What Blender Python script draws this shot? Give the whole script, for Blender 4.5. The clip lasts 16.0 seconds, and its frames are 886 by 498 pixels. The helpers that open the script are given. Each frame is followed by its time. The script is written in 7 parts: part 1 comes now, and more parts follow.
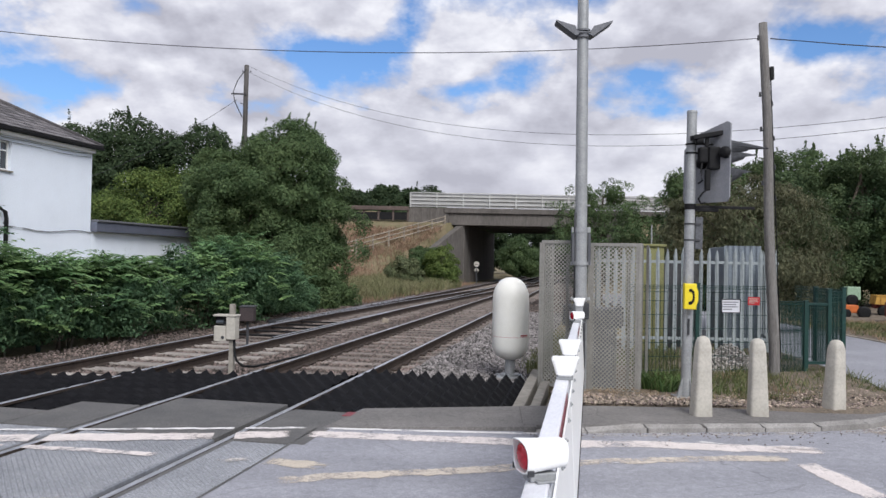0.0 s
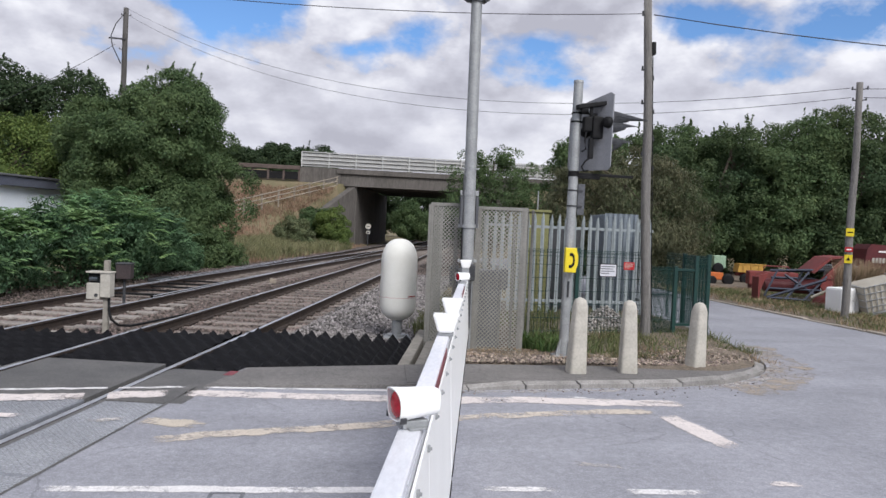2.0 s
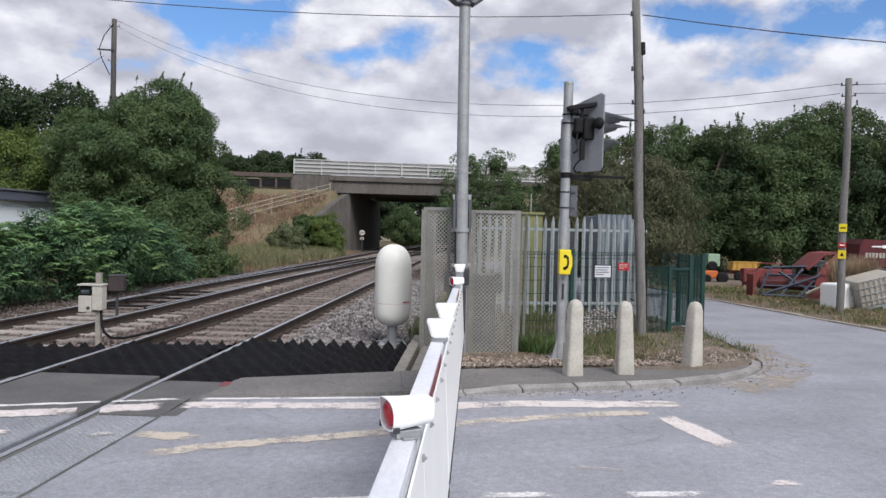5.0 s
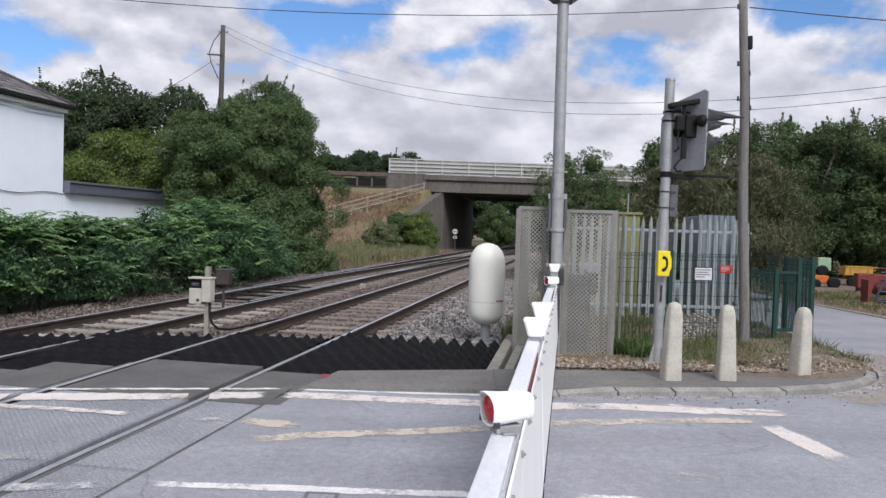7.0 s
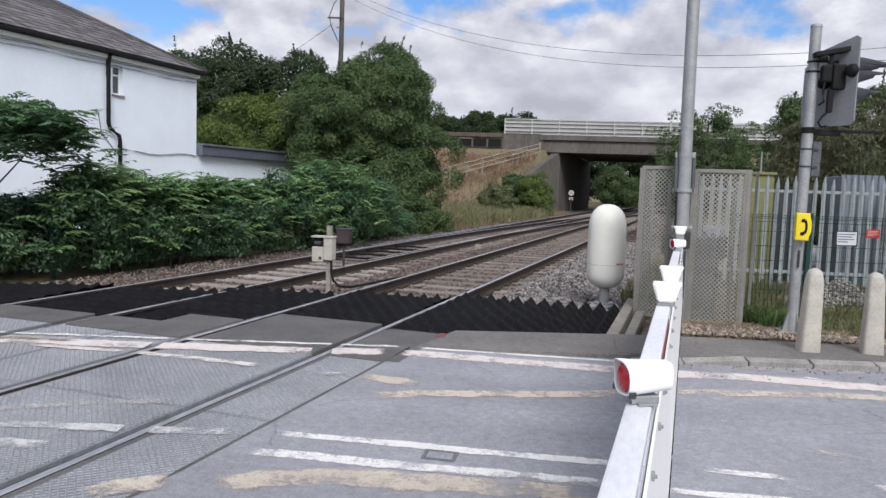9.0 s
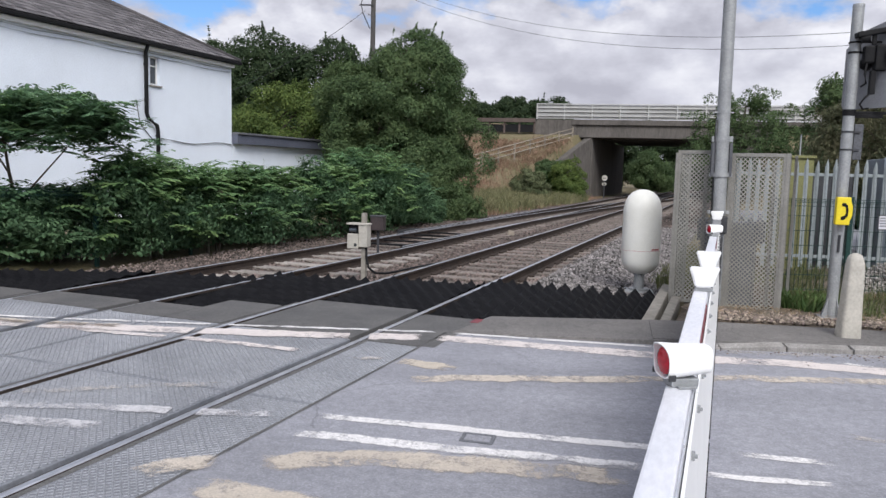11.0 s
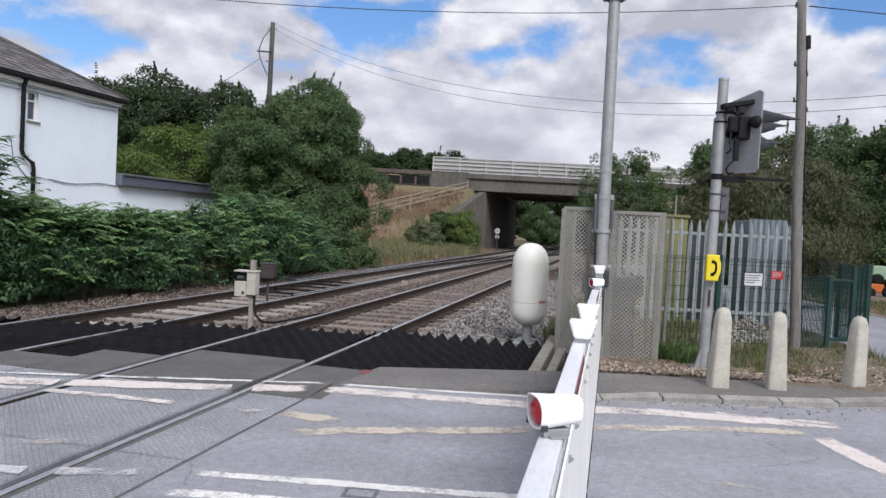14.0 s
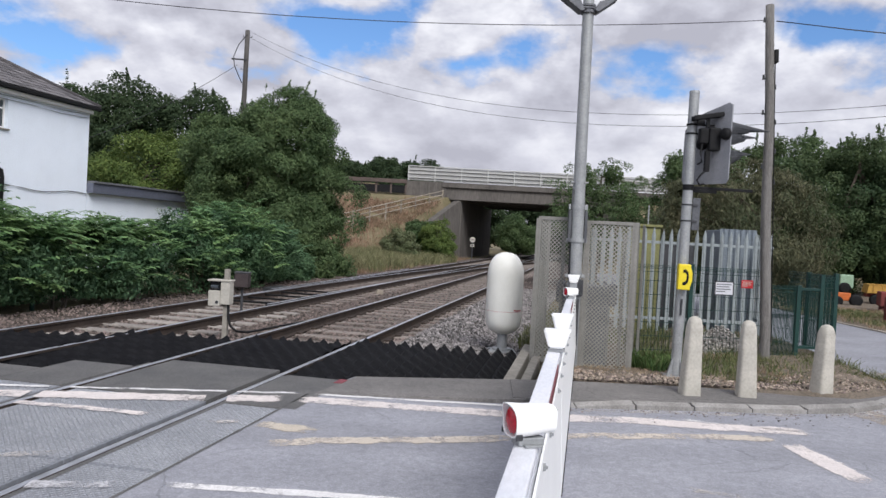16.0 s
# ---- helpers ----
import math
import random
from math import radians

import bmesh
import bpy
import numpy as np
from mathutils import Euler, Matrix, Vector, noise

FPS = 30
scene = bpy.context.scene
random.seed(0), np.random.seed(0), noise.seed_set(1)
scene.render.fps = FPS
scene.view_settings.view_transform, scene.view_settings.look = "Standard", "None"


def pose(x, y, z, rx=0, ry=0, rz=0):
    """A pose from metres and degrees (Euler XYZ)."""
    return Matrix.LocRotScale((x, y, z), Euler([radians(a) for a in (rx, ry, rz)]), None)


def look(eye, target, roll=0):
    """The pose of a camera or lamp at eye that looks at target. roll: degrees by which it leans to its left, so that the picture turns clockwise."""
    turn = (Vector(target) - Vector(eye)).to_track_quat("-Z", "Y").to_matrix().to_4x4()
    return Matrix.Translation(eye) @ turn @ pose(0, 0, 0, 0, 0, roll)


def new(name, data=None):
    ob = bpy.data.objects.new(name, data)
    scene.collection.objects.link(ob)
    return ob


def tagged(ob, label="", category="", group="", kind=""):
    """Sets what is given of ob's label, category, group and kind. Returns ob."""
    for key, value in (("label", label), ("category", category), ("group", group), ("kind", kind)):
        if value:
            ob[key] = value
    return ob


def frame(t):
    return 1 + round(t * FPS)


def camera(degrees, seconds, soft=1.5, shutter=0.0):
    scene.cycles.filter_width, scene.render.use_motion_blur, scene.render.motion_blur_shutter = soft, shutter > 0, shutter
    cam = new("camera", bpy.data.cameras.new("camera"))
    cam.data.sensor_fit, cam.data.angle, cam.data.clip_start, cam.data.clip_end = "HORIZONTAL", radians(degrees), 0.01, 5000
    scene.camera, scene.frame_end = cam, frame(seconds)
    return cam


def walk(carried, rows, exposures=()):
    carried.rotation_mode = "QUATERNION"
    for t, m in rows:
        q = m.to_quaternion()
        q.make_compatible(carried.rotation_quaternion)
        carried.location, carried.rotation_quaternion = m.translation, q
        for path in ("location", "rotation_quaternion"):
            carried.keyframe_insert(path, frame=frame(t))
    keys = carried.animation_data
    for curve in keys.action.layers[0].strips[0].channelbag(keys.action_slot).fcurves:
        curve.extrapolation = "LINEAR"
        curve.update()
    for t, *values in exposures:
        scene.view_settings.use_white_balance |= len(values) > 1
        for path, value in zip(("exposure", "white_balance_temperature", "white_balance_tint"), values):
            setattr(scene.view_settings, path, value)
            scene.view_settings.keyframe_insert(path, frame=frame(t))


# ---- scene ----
cam = camera(62.2, 16.0)
PATH = [
    (0, (-0.061, 0.043, 1.625), (-0.063, 2.043, 1.657), 1.1),
    (0.5, (-0.017, 0.074, 1.618), (0.091, 2.071, 1.637), 1.4),
    (1, (-0.001, 0.074, 1.61), (0.175, 2.067, 1.593), 1.8),
    (1.5, (-0.016, 0.035, 1.596), (0.232, 2.019, 1.545), 2.3),
    (2, (-0.02, 0.022, 1.594), (0.273, 2.0, 1.535), 2.5),
    (2.5, (-0.011, 0.033, 1.601), (0.315, 2.006, 1.543), 2.5),
    (3, (-0.001, 0.046, 1.605), (0.339, 2.016, 1.555), 2.3),
    (3.5, (0.0, 0.043, 1.603), (0.336, 2.014, 1.56), 1.8),
    (4, (0.005, 0.051, 1.597), (0.327, 2.025, 1.552), 1.4),
    (6.5, (-0.014, 0.061, 1.594), (0.204, 2.048, 1.547), 2.2),
    (7, (-0.034, 0.03, 1.59), (0.024, 2.028, 1.535), 1.8),
    (7.5, (-0.103, 0.028, 1.607), (-0.336, 2.012, 1.52), 1.6),
    (8, (-0.104, 0.067, 1.581), (-0.433, 2.035, 1.45), 2.1),
    (8.5, (-0.083, 0.123, 1.569), (-0.355, 2.098, 1.408), 2.0),
    (8.7, (-0.083, 0.134, 1.57), (-0.33, 2.112, 1.405), 1.9),
    (10.8, (-0.093, 0.101, 1.594), (-0.392, 2.067, 1.39), 1.5),
    (11, (-0.106, 0.069, 1.579), (-0.437, 2.03, 1.37), 1.4),
    (11.5, (-0.092, 0.082, 1.561), (-0.396, 2.049, 1.357), 1.5),
    (12, (-0.068, 0.076, 1.586), (-0.26, 2.06, 1.429), 1.8),
    (12.5, (-0.059, 0.035, 1.591), (-0.178, 2.029, 1.475), 2.2),
    (13, (-0.071, 0.034, 1.592), (-0.142, 2.031, 1.508), 2.5),
    (13.5, (-0.063, 0.034, 1.589), (-0.121, 2.032, 1.521), 2.7),
    (14, (-0.057, 0.073, 1.582), (-0.112, 2.072, 1.519), 3.0),
    (14.5, (-0.062, 0.059, 1.592), (-0.107, 2.058, 1.531), 3.2),
    (15, (-0.057, 0.048, 1.593), (-0.087, 2.047, 1.539), 3.4),
    (15.5, (-0.059, 0.038, 1.592), (-0.07, 2.038, 1.548), 3.3),
    (16, (-0.061, 0.041, 1.592), (-0.05, 2.04, 1.556), 3.1),
]
walk(cam, [(t, look(eye, target, roll)) for t, eye, target, roll in PATH])

# ---- world, sun ----
SUN_EL, SUN_AZ = radians(43), radians(160)      # azimuth clockwise from +y
world = bpy.data.worlds.new("sky")
scene.world = world
world.use_nodes = True


def sky_nodes():
    nt = world.node_tree
    N, L = nt.nodes, nt.links
    N.clear()
    out, bg = N.new("ShaderNodeOutputWorld"), N.new("ShaderNodeBackground")
    sky = N.new("ShaderNodeTexSky")
    sky.sky_type, sky.sun_disc = "NISHITA", False
    sky.sun_elevation, sky.sun_rotation = SUN_EL, SUN_AZ
    sky.air_density, sky.dust_density, sky.ozone_density = 1.0, 0.4, 1.5
    tc, sep = N.new("ShaderNodeTexCoord"), N.new("ShaderNodeSeparateXYZ")
    L.new(tc.outputs["Generated"], sep.inputs[0])

    def m(op, a, b=0.0, clamp=False):
        n = N.new("ShaderNodeMath")
        n.operation, n.use_clamp = op, clamp
        for k, v in ((0, a), (1, b)):
            if isinstance(v, (int, float)):
                n.inputs[k].default_value = v
            else:
                L.new(v, n.inputs[k])
        return n.outputs[0]

    def noise(vec, scale, detail, rough, w=0.0):
        n = N.new("ShaderNodeTexNoise")
        n.noise_dimensions = "4D"
        n.inputs["Scale"].default_value, n.inputs["Detail"].default_value = scale, detail
        n.inputs["Roughness"].default_value, n.inputs["W"].default_value = rough, w
        L.new(vec, n.inputs["Vector"])
        return n.outputs["Fac"]

    def ramp(fac, stops):
        n = N.new("ShaderNodeValToRGB")
        L.new(fac, n.inputs[0])
        while len(n.color_ramp.elements) < len(stops):
            n.color_ramp.elements.new(0.5)
        for e, (p, c) in zip(n.color_ramp.elements, stops):
            e.position, e.color = p, (*c, 1)
        return n.outputs[0]

    z = m("ADD", m("MAXIMUM", sep.outputs["Z"], 0.0), 0.45)
    comb, higher = N.new("ShaderNodeCombineXYZ"), N.new("ShaderNodeVectorMath")
    L.new(m("DIVIDE", sep.outputs["X"], z), comb.inputs[0])
    L.new(m("DIVIDE", sep.outputs["Y"], z), comb.inputs[1])
    higher.operation = "SCALE"                     # the same cloud field a little further up the sky
    L.new(comb.outputs[0], higher.inputs[0])
    higher.inputs["Scale"].default_value = 0.965
    az = m("MULTIPLY", m("ARCTAN2", sep.outputs["X"], sep.outputs["Y"]), 57.3)
    el = m("MULTIPLY", m("ARCSINE", sep.outputs["Z"]), 57.3)

    def spot(a0, e0, wa, we, amount):
        """A soft oval round one bearing and height, in degrees."""
        p, q = m("DIVIDE", m("SUBTRACT", az, a0), wa), m("DIVIDE", m("SUBTRACT", el, e0), we)
        d = m("ADD", m("MULTIPLY", p, p), m("MULTIPLY", q, q))
        return m("MULTIPLY", m("EXPONENT", m("MULTIPLY", d, -1.0)), amount)

    cover = noise(comb.outputs[0], 5.2, 10, 0.56, 5.3)
    over = noise(higher.outputs[0], 5.2, 5, 0.54, 5.3)
    under = noise(comb.outputs[0], 5.2, 5, 0.54, 5.3)
    bias = 0.06
    for gap in ((-29.5, 12.0, 6.5, 2.2, -0.20), (-32, 16.2, 5, 2.8, -0.18), (-22, 17.8, 4, 1.5, -0.15), (-10.5, 15.2, 5.5, 1.7, -0.21),
                (-5.4, 15.6, 3.4, 2.3, -0.20), (-3.2, 18.6, 2.2, 2.4, -0.18), (0.8, 13.3, 3.6, 1.0, -0.19), (5.4, 14.7, 2.6, 1.5, -0.19),
                (14.8, 14.0, 2.8, 1.3, -0.13), (27.0, 15.4, 4.6, 1.8, -0.18), (34.5, 14.8, 6.0, 1.9, -0.21), (41, 13.2, 4.5, 1.5, -0.18),
                (1.2, 16.5, 3.2, 1.9, 0.20), (-13.4, 14.0, 2.0, 1.2, 0.16), (-9, 18.9, 5, 1.0, 0.14), (-18, 16.0, 3.5, 2.6, 0.14), (18, 17, 6, 2.0, 0.16)):
        bias = m("ADD", bias, spot(*gap))
    low = m("MULTIPLY", m("SUBTRACT", 11.5, el, True), 0.14)         # nearer the horizon the gaps close up
    thick = m("ADD", m("ADD", cover, bias), low)
    cloud = ramp(thick, [(0.40, (0, 0, 0)), (0.465, (0.5, 0.5, 0.5)), (0.54, (1, 1, 1))])
    tone = noise(comb.outputs[0], 3.2, 6, 0.55, 9.2)
    lit = m("MULTIPLY", m("SUBTRACT", under, over), m("MULTIPLY", m("MULTIPLY", el, 0.07, True), 1.2))             # bright crowns, dull bases
    tone = m("ADD", m("ADD", m("MULTIPLY", tone, 0.75), 0.125), lit)
    tone = m("SUBTRACT", tone, spot(19, 15.5, 9, 3.2, 0.10))          # the dull base of one large cloud
    tone = m("SUBTRACT", tone, m("MULTIPLY", m("SUBTRACT", thick, 0.60, True), 0.32))
    grey = ramp(tone, [(0.32, (0.49, 0.495, 0.58)), (0.47, (0.68, 0.69, 0.785)), (0.62, (0.94, 0.95, 1.02))])
    scaled = N.new("ShaderNodeVectorMath")
    scaled.operation = "MULTIPLY"
    L.new(sky.outputs[0], scaled.inputs[0])
    scaled.inputs[1].default_value = (0.085, 0.112, 0.148)
    mix = N.new("ShaderNodeMix")
    mix.data_type = "RGBA"
    L.new(cloud, mix.inputs[0])
    L.new(scaled.outputs[0], mix.inputs[6])
    L.new(grey, mix.inputs[7])
    L.new(mix.outputs[2], bg.inputs[0])
    bg.inputs[1].default_value = 1.0
    L.new(bg.outputs[0], out.inputs[0])


sky_nodes()
sun = new("sun", bpy.data.lights.new("sun", "SUN"))
sun.data.energy, sun.data.angle, sun.data.color = 3.4, radians(30), (1.0, 0.985, 0.97)
sun.matrix_world = look((math.sin(SUN_AZ) * 60, math.cos(SUN_AZ) * 60, 60 * math.tan(SUN_EL)), (0, 0, 0))

# ---- materials ----


def material(name, a, b=None, scale=3.0, rough=0.8, metal=0.0, bump=0.15, fine=60.0, grain=0.25, random_amount=0.0, island=False, trans=0.0, spec=0.3, stretch=(1, 1, 1)):
    """Two base colours mixed by broad noise, darkened and roughened by fine noise."""
    mt = bpy.data.materials.new(name)
    mt.use_nodes = True
    N, L = mt.node_tree.nodes, mt.node_tree.links
    p = N["Principled BSDF"]
    b = b or tuple(c * 0.75 for c in a)
    tc, mp = N.new("ShaderNodeTexCoord"), N.new("ShaderNodeMapping")
    mp.inputs["Scale"].default_value = stretch
    L.new(tc.outputs["Object"], mp.inputs[0])
    n1, n2 = N.new("ShaderNodeTexNoise"), N.new("ShaderNodeTexNoise")
    for n, sc, det in ((n1, scale, 5), (n2, fine, 4)):
        n.inputs["Scale"].default_value, n.inputs["Detail"].default_value = sc, det
        n.inputs["Roughness"].default_value = 0.65
        L.new(mp.outputs[0], n.inputs["Vector"])
    r1 = N.new("ShaderNodeValToRGB")
    r1.color_ramp.elements[0].position, r1.color_ramp.elements[1].position = 0.34, 0.66
    r1.color_ramp.elements[0].color, r1.color_ramp.elements[1].color = (*a, 1), (*b, 1)
    L.new(n1.outputs["Fac"], r1.inputs[0])
    r2 = N.new("ShaderNodeMapRange")
    r2.inputs["From Min"].default_value, r2.inputs["From Max"].default_value = 0.36, 0.64
    r2.inputs["To Min"].default_value, r2.inputs["To Max"].default_value = 1 - grain, 1 + grain
    L.new(n2.outputs["Fac"], r2.inputs[0])
    hsv = N.new("ShaderNodeHueSaturation")
    L.new(r1.outputs[0], hsv.inputs["Color"])
    val = r2.outputs[0]
    if random_amount:
        src = N.new("ShaderNodeNewGeometry").outputs["Random Per Island"] if island else N.new("ShaderNodeObjectInfo").outputs["Random"]
        r3, mul = N.new("ShaderNodeMapRange"), N.new("ShaderNodeMath")
        r3.inputs["To Min"].default_value, r3.inputs["To Max"].default_value = 1 - random_amount, 1 + random_amount
        L.new(src, r3.inputs[0])
        mul.operation = "MULTIPLY"
        L.new(val, mul.inputs[0])
        L.new(r3.outputs[0], mul.inputs[1])
        val = mul.outputs[0]
        if island:
            r4 = N.new("ShaderNodeMapRange")
            r4.inputs["To Min"].default_value, r4.inputs["To Max"].default_value = 0.515, 0.48
            L.new(src, r4.inputs[0])
            L.new(r4.outputs[0], hsv.inputs["Hue"])
    L.new(val, hsv.inputs["Value"])
    L.new(hsv.outputs[0], p.inputs["Base Color"])
    p.inputs["Roughness"].default_value, p.inputs["Metallic"].default_value = rough, metal
    p.inputs["Specular IOR Level"].default_value = spec
    if bump:
        bp = N.new("ShaderNodeBump")
        bp.inputs["Strength"].default_value, bp.inputs["Distance"].default_value = bump, 0.01
        L.new(n2.outputs["Fac"], bp.inputs["Height"])
        L.new(bp.outputs[0], p.inputs["Normal"])
    if trans:
        tr, mx = N.new("ShaderNodeBsdfTranslucent"), N.new("ShaderNodeMixShader")
        L.new(hsv.outputs[0], tr.inputs[0])
        mx.inputs[0].default_value = trans
        L.new(p.outputs[0], mx.inputs[1])
        L.new(tr.outputs[0], mx.inputs[2])
        L.new(mx.outputs[0], N["Material Output"].inputs[0])
    return mt


def leaves(name, a, b, scale=0.6, var=0.3):
    return material(name, a, b, scale=scale, rough=0.55, bump=0, fine=3.0, grain=0.2, random_amount=var, island=True, trans=0.35, spec=0.12)


M_GROUND = material("dry_grass_soil", (0.19, 0.15, 0.095), (0.125, 0.115, 0.06), scale=0.6, rough=0.95, bump=0.5, fine=25, grain=0.35)
M_DIRT = material("dirt_with_straw", (0.185, 0.15, 0.115), (0.105, 0.085, 0.066), scale=2.2, rough=0.95, bump=0.6, fine=45, grain=0.45)


def asphalt(name, a, b, stone=110.0, speck=0.16):
    """Worn asphalt: pale and dark aggregate, long wheel streaks, a few cracks."""
    mt = material(name, a, b, scale=0.8, rough=0.87, bump=0, fine=14, grain=0.10)
    N, L = mt.node_tree.nodes, mt.node_tree.links
    p = N["Principled BSDF"]
    base = p.inputs["Base Color"].links[0].from_socket
    tc = N.new("ShaderNodeTexCoord")

    def m(op, x, y=0.0, clamp=False):
        k = N.new("ShaderNodeMath")
        k.operation, k.use_clamp = op, clamp
        for i, v in ((0, x), (1, y)):
            if isinstance(v, (int, float)):
                k.inputs[i].default_value = v
            else:
                L.new(v, k.inputs[i])
        return k.outputs[0]

    def noise_at(vec, scale, detail=3):
        k = N.new("ShaderNodeTexNoise")
        k.inputs["Scale"].default_value, k.inputs["Detail"].default_value = scale, detail
        L.new(vec, k.inputs["Vector"])
        return k

    vo = N.new("ShaderNodeTexVoronoi")
    vo.inputs["Scale"].default_value = stone
    L.new(tc.outputs["Object"], vo.inputs["Vector"])
    sep = N.new("ShaderNodeSeparateColor")
    L.new(vo.outputs["Color"], sep.inputs[0])
    grain = m("ADD", m("MULTIPLY", m("POWER", sep.outputs[0], 1.6), 2 * speck), 1 - 0.77 * speck)
    mp = N.new("ShaderNodeMapping")
    mp.inputs["Scale"].default_value = (0.16, 1.5, 1)
    L.new(tc.outputs["Object"], mp.inputs[0])
    lanes = m("ADD", m("MULTIPLY", noise_at(mp.outputs[0], 1.0, 4).outputs["Fac"], 0.5), 0.75)
    warp = N.new("ShaderNodeMix")
    warp.data_type = "VECTOR"
    warp.inputs[0].default_value = 0.22
    L.new(tc.outputs["Object"], warp.inputs[4])
    L.new(noise_at(tc.outputs["Object"], 2.6, 6).outputs["Color"], warp.inputs[5])
    cr = N.new("ShaderNodeTexVoronoi")
    cr.feature = "DISTANCE_TO_EDGE"
    cr.inputs["Scale"].default_value = 0.62
    L.new(warp.outputs[1], cr.inputs["Vector"])
    some = m("GREATER_THAN", noise_at(tc.outputs["Object"], 0.55, 2).outputs["Fac"], 0.53)
    crack = m("MULTIPLY", m("LESS_THAN", cr.outputs["Distance"], 0.0035), m("MULTIPLY", some, 0.2))
    val = m("MULTIPLY", m("MULTIPLY", grain, lanes), m("SUBTRACT", 1.0, crack))
    hsv = N.new("ShaderNodeHueSaturation")
    L.new(base, hsv.inputs["Color"])
    L.new(val, hsv.inputs["Value"])
    L.new(hsv.outputs[0], p.inputs["Base Color"])
    bp = N.new("ShaderNodeBump")
    bp.inputs["Strength"].default_value, bp.inputs["Distance"].default_value = 0.25, 0.003
    L.new(m("SUBTRACT", grain, m("MULTIPLY", crack, 3.0)), bp.inputs["Height"])
    L.new(bp.outputs[0], p.inputs["Normal"])
    return mt


M_ASPHALT = asphalt("worn_asphalt", (0.29, 0.292, 0.322), (0.23, 0.233, 0.258))
M_PATH = asphalt("footway_asphalt", (0.18, 0.17, 0.163), (0.13, 0.124, 0.12), 90.0, 0.22)
M_KERB = material("kerb_concrete", (0.30, 0.288, 0.275), (0.205, 0.195, 0.185), scale=4, rough=0.9, bump=0.3, random_amount=0.12)
M_CONC = material("bollard_concrete", (0.47, 0.445, 0.395), (0.37, 0.35, 0.31), scale=5, rough=0.9, bump=0.2, fine=35, grain=0.09)
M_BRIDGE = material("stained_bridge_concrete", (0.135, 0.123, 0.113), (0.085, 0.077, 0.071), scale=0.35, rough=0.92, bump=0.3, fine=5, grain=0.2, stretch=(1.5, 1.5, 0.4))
M_DCONC = material("weathered_concrete", (0.30, 0.28, 0.245), (0.22, 0.205, 0.18), scale=0.5, rough=0.92, bump=0.3, fine=12, grain=0.15)
M_BALLAST = material("ballast_stone", (0.165, 0.132, 0.116), (0.10, 0.08, 0.071), scale=0.7, rough=0.9, bump=0.4, fine=30, random_amount=0.75, island=True)
M_BEDB = material("ballast_bed", (0.115, 0.094, 0.083), (0.08, 0.066, 0.059), scale=1.2, rough=0.95, bump=1.0, fine=22, grain=0.6)
M_SLEEPER = material("pale_sleeper", (0.235, 0.20, 0.178), (0.15, 0.13, 0.115), scale=3, rough=0.9, bump=0.4, random_amount=0.25)
M_SLEEPER_PALE = material("pale_concrete_sleeper", (0.35, 0.32, 0.29), (0.25, 0.225, 0.205), scale=3, rough=0.9, bump=0.4, random_amount=0.2)
M_RUST = material("rail_rust", (0.062, 0.046, 0.038), (0.04, 0.031, 0.027), scale=4, rough=0.85, metal=0.2, bump=0.3)
M_RAILTOP = material("polished_rail", (0.56, 0.57, 0.61), (0.40, 0.41, 0.44), scale=6, rough=0.36, metal=0.75, bump=0.05, stretch=(1, 0.1, 1))
M_RUBBER = material("black_rubber", (0.006, 0.006, 0.0075), (0.011, 0.011, 0.0125), scale=2.0, rough=0.7, bump=0.3, fine=40, grain=0.35, spec=0.12)
M_WHITE = material("white_paint", (0.88, 0.88, 0.87), (0.83, 0.83, 0.82), scale=3, rough=0.4, bump=0.02, grain=0.025)
M_TANK = material("white_fibreglass", (0.80, 0.79, 0.74), (0.74, 0.73, 0.67), scale=3, rough=0.35, bump=0.02, grain=0.03)
M_SILVER = material("aluminium", (0.70, 0.71, 0.74), (0.58, 0.60, 0.64), scale=3, rough=0.38, metal=0.55, bump=0.05, grain=0.08)
M_GALV = material("galvanised_steel", (0.35, 0.36, 0.365), (0.27, 0.28, 0.287), scale=6, rough=0.55, metal=0.35, bump=0.08, grain=0.12)
M_PALE = material("galvanised_pale", (0.30, 0.33, 0.335), (0.23, 0.26, 0.27), scale=4, rough=0.6, metal=0.25, bump=0.08, grain=0.12, random_amount=0.12)
M_CAGE = material("cage_grey", (0.37, 0.36, 0.33), (0.29, 0.283, 0.258), scale=3, rough=0.65, metal=0.2, bump=0.1, grain=0.12)
M_CAGEFRAME = material("cage_frame_grey", (0.27, 0.262, 0.243), (0.205, 0.20, 0.185), scale=3, rough=0.65, metal=0.2, bump=0.1, grain=0.14)
M_DGREY = material("dark_grey_paint", (0.055, 0.057, 0.062), (0.035, 0.036, 0.04), scale=5, rough=0.55, bump=0.08)
M_MGREY = material("mid_grey_paint", (0.15, 0.155, 0.17), (0.115, 0.12, 0.135), scale=5, rough=0.55, bump=0.08)
M_SIGNAL = material("sooty_grey_signal_paint", (0.10, 0.104, 0.115), (0.07, 0.073, 0.082), scale=5, rough=0.55, bump=0.08)
M_BLACK = material("black_plastic", (0.008, 0.008, 0.009), (0.014, 0.014, 0.015), scale=8, rough=0.6, bump=0.05, spec=0.15)
M_RED = material("red_paint", (0.45, 0.03, 0.035), (0.36, 0.025, 0.03), scale=6, rough=0.45, bump=0.05)
M_MAROON = material("dull_red_band", (0.20, 0.035, 0.045), (0.16, 0.03, 0.04), scale=6, rough=0.5, bump=0.05)
M_REDLENS = material("red_lens", (0.50, 0.012, 0.03), (0.42, 0.01, 0.025), scale=30, rough=0.15, bump=0.1, spec=0.6)
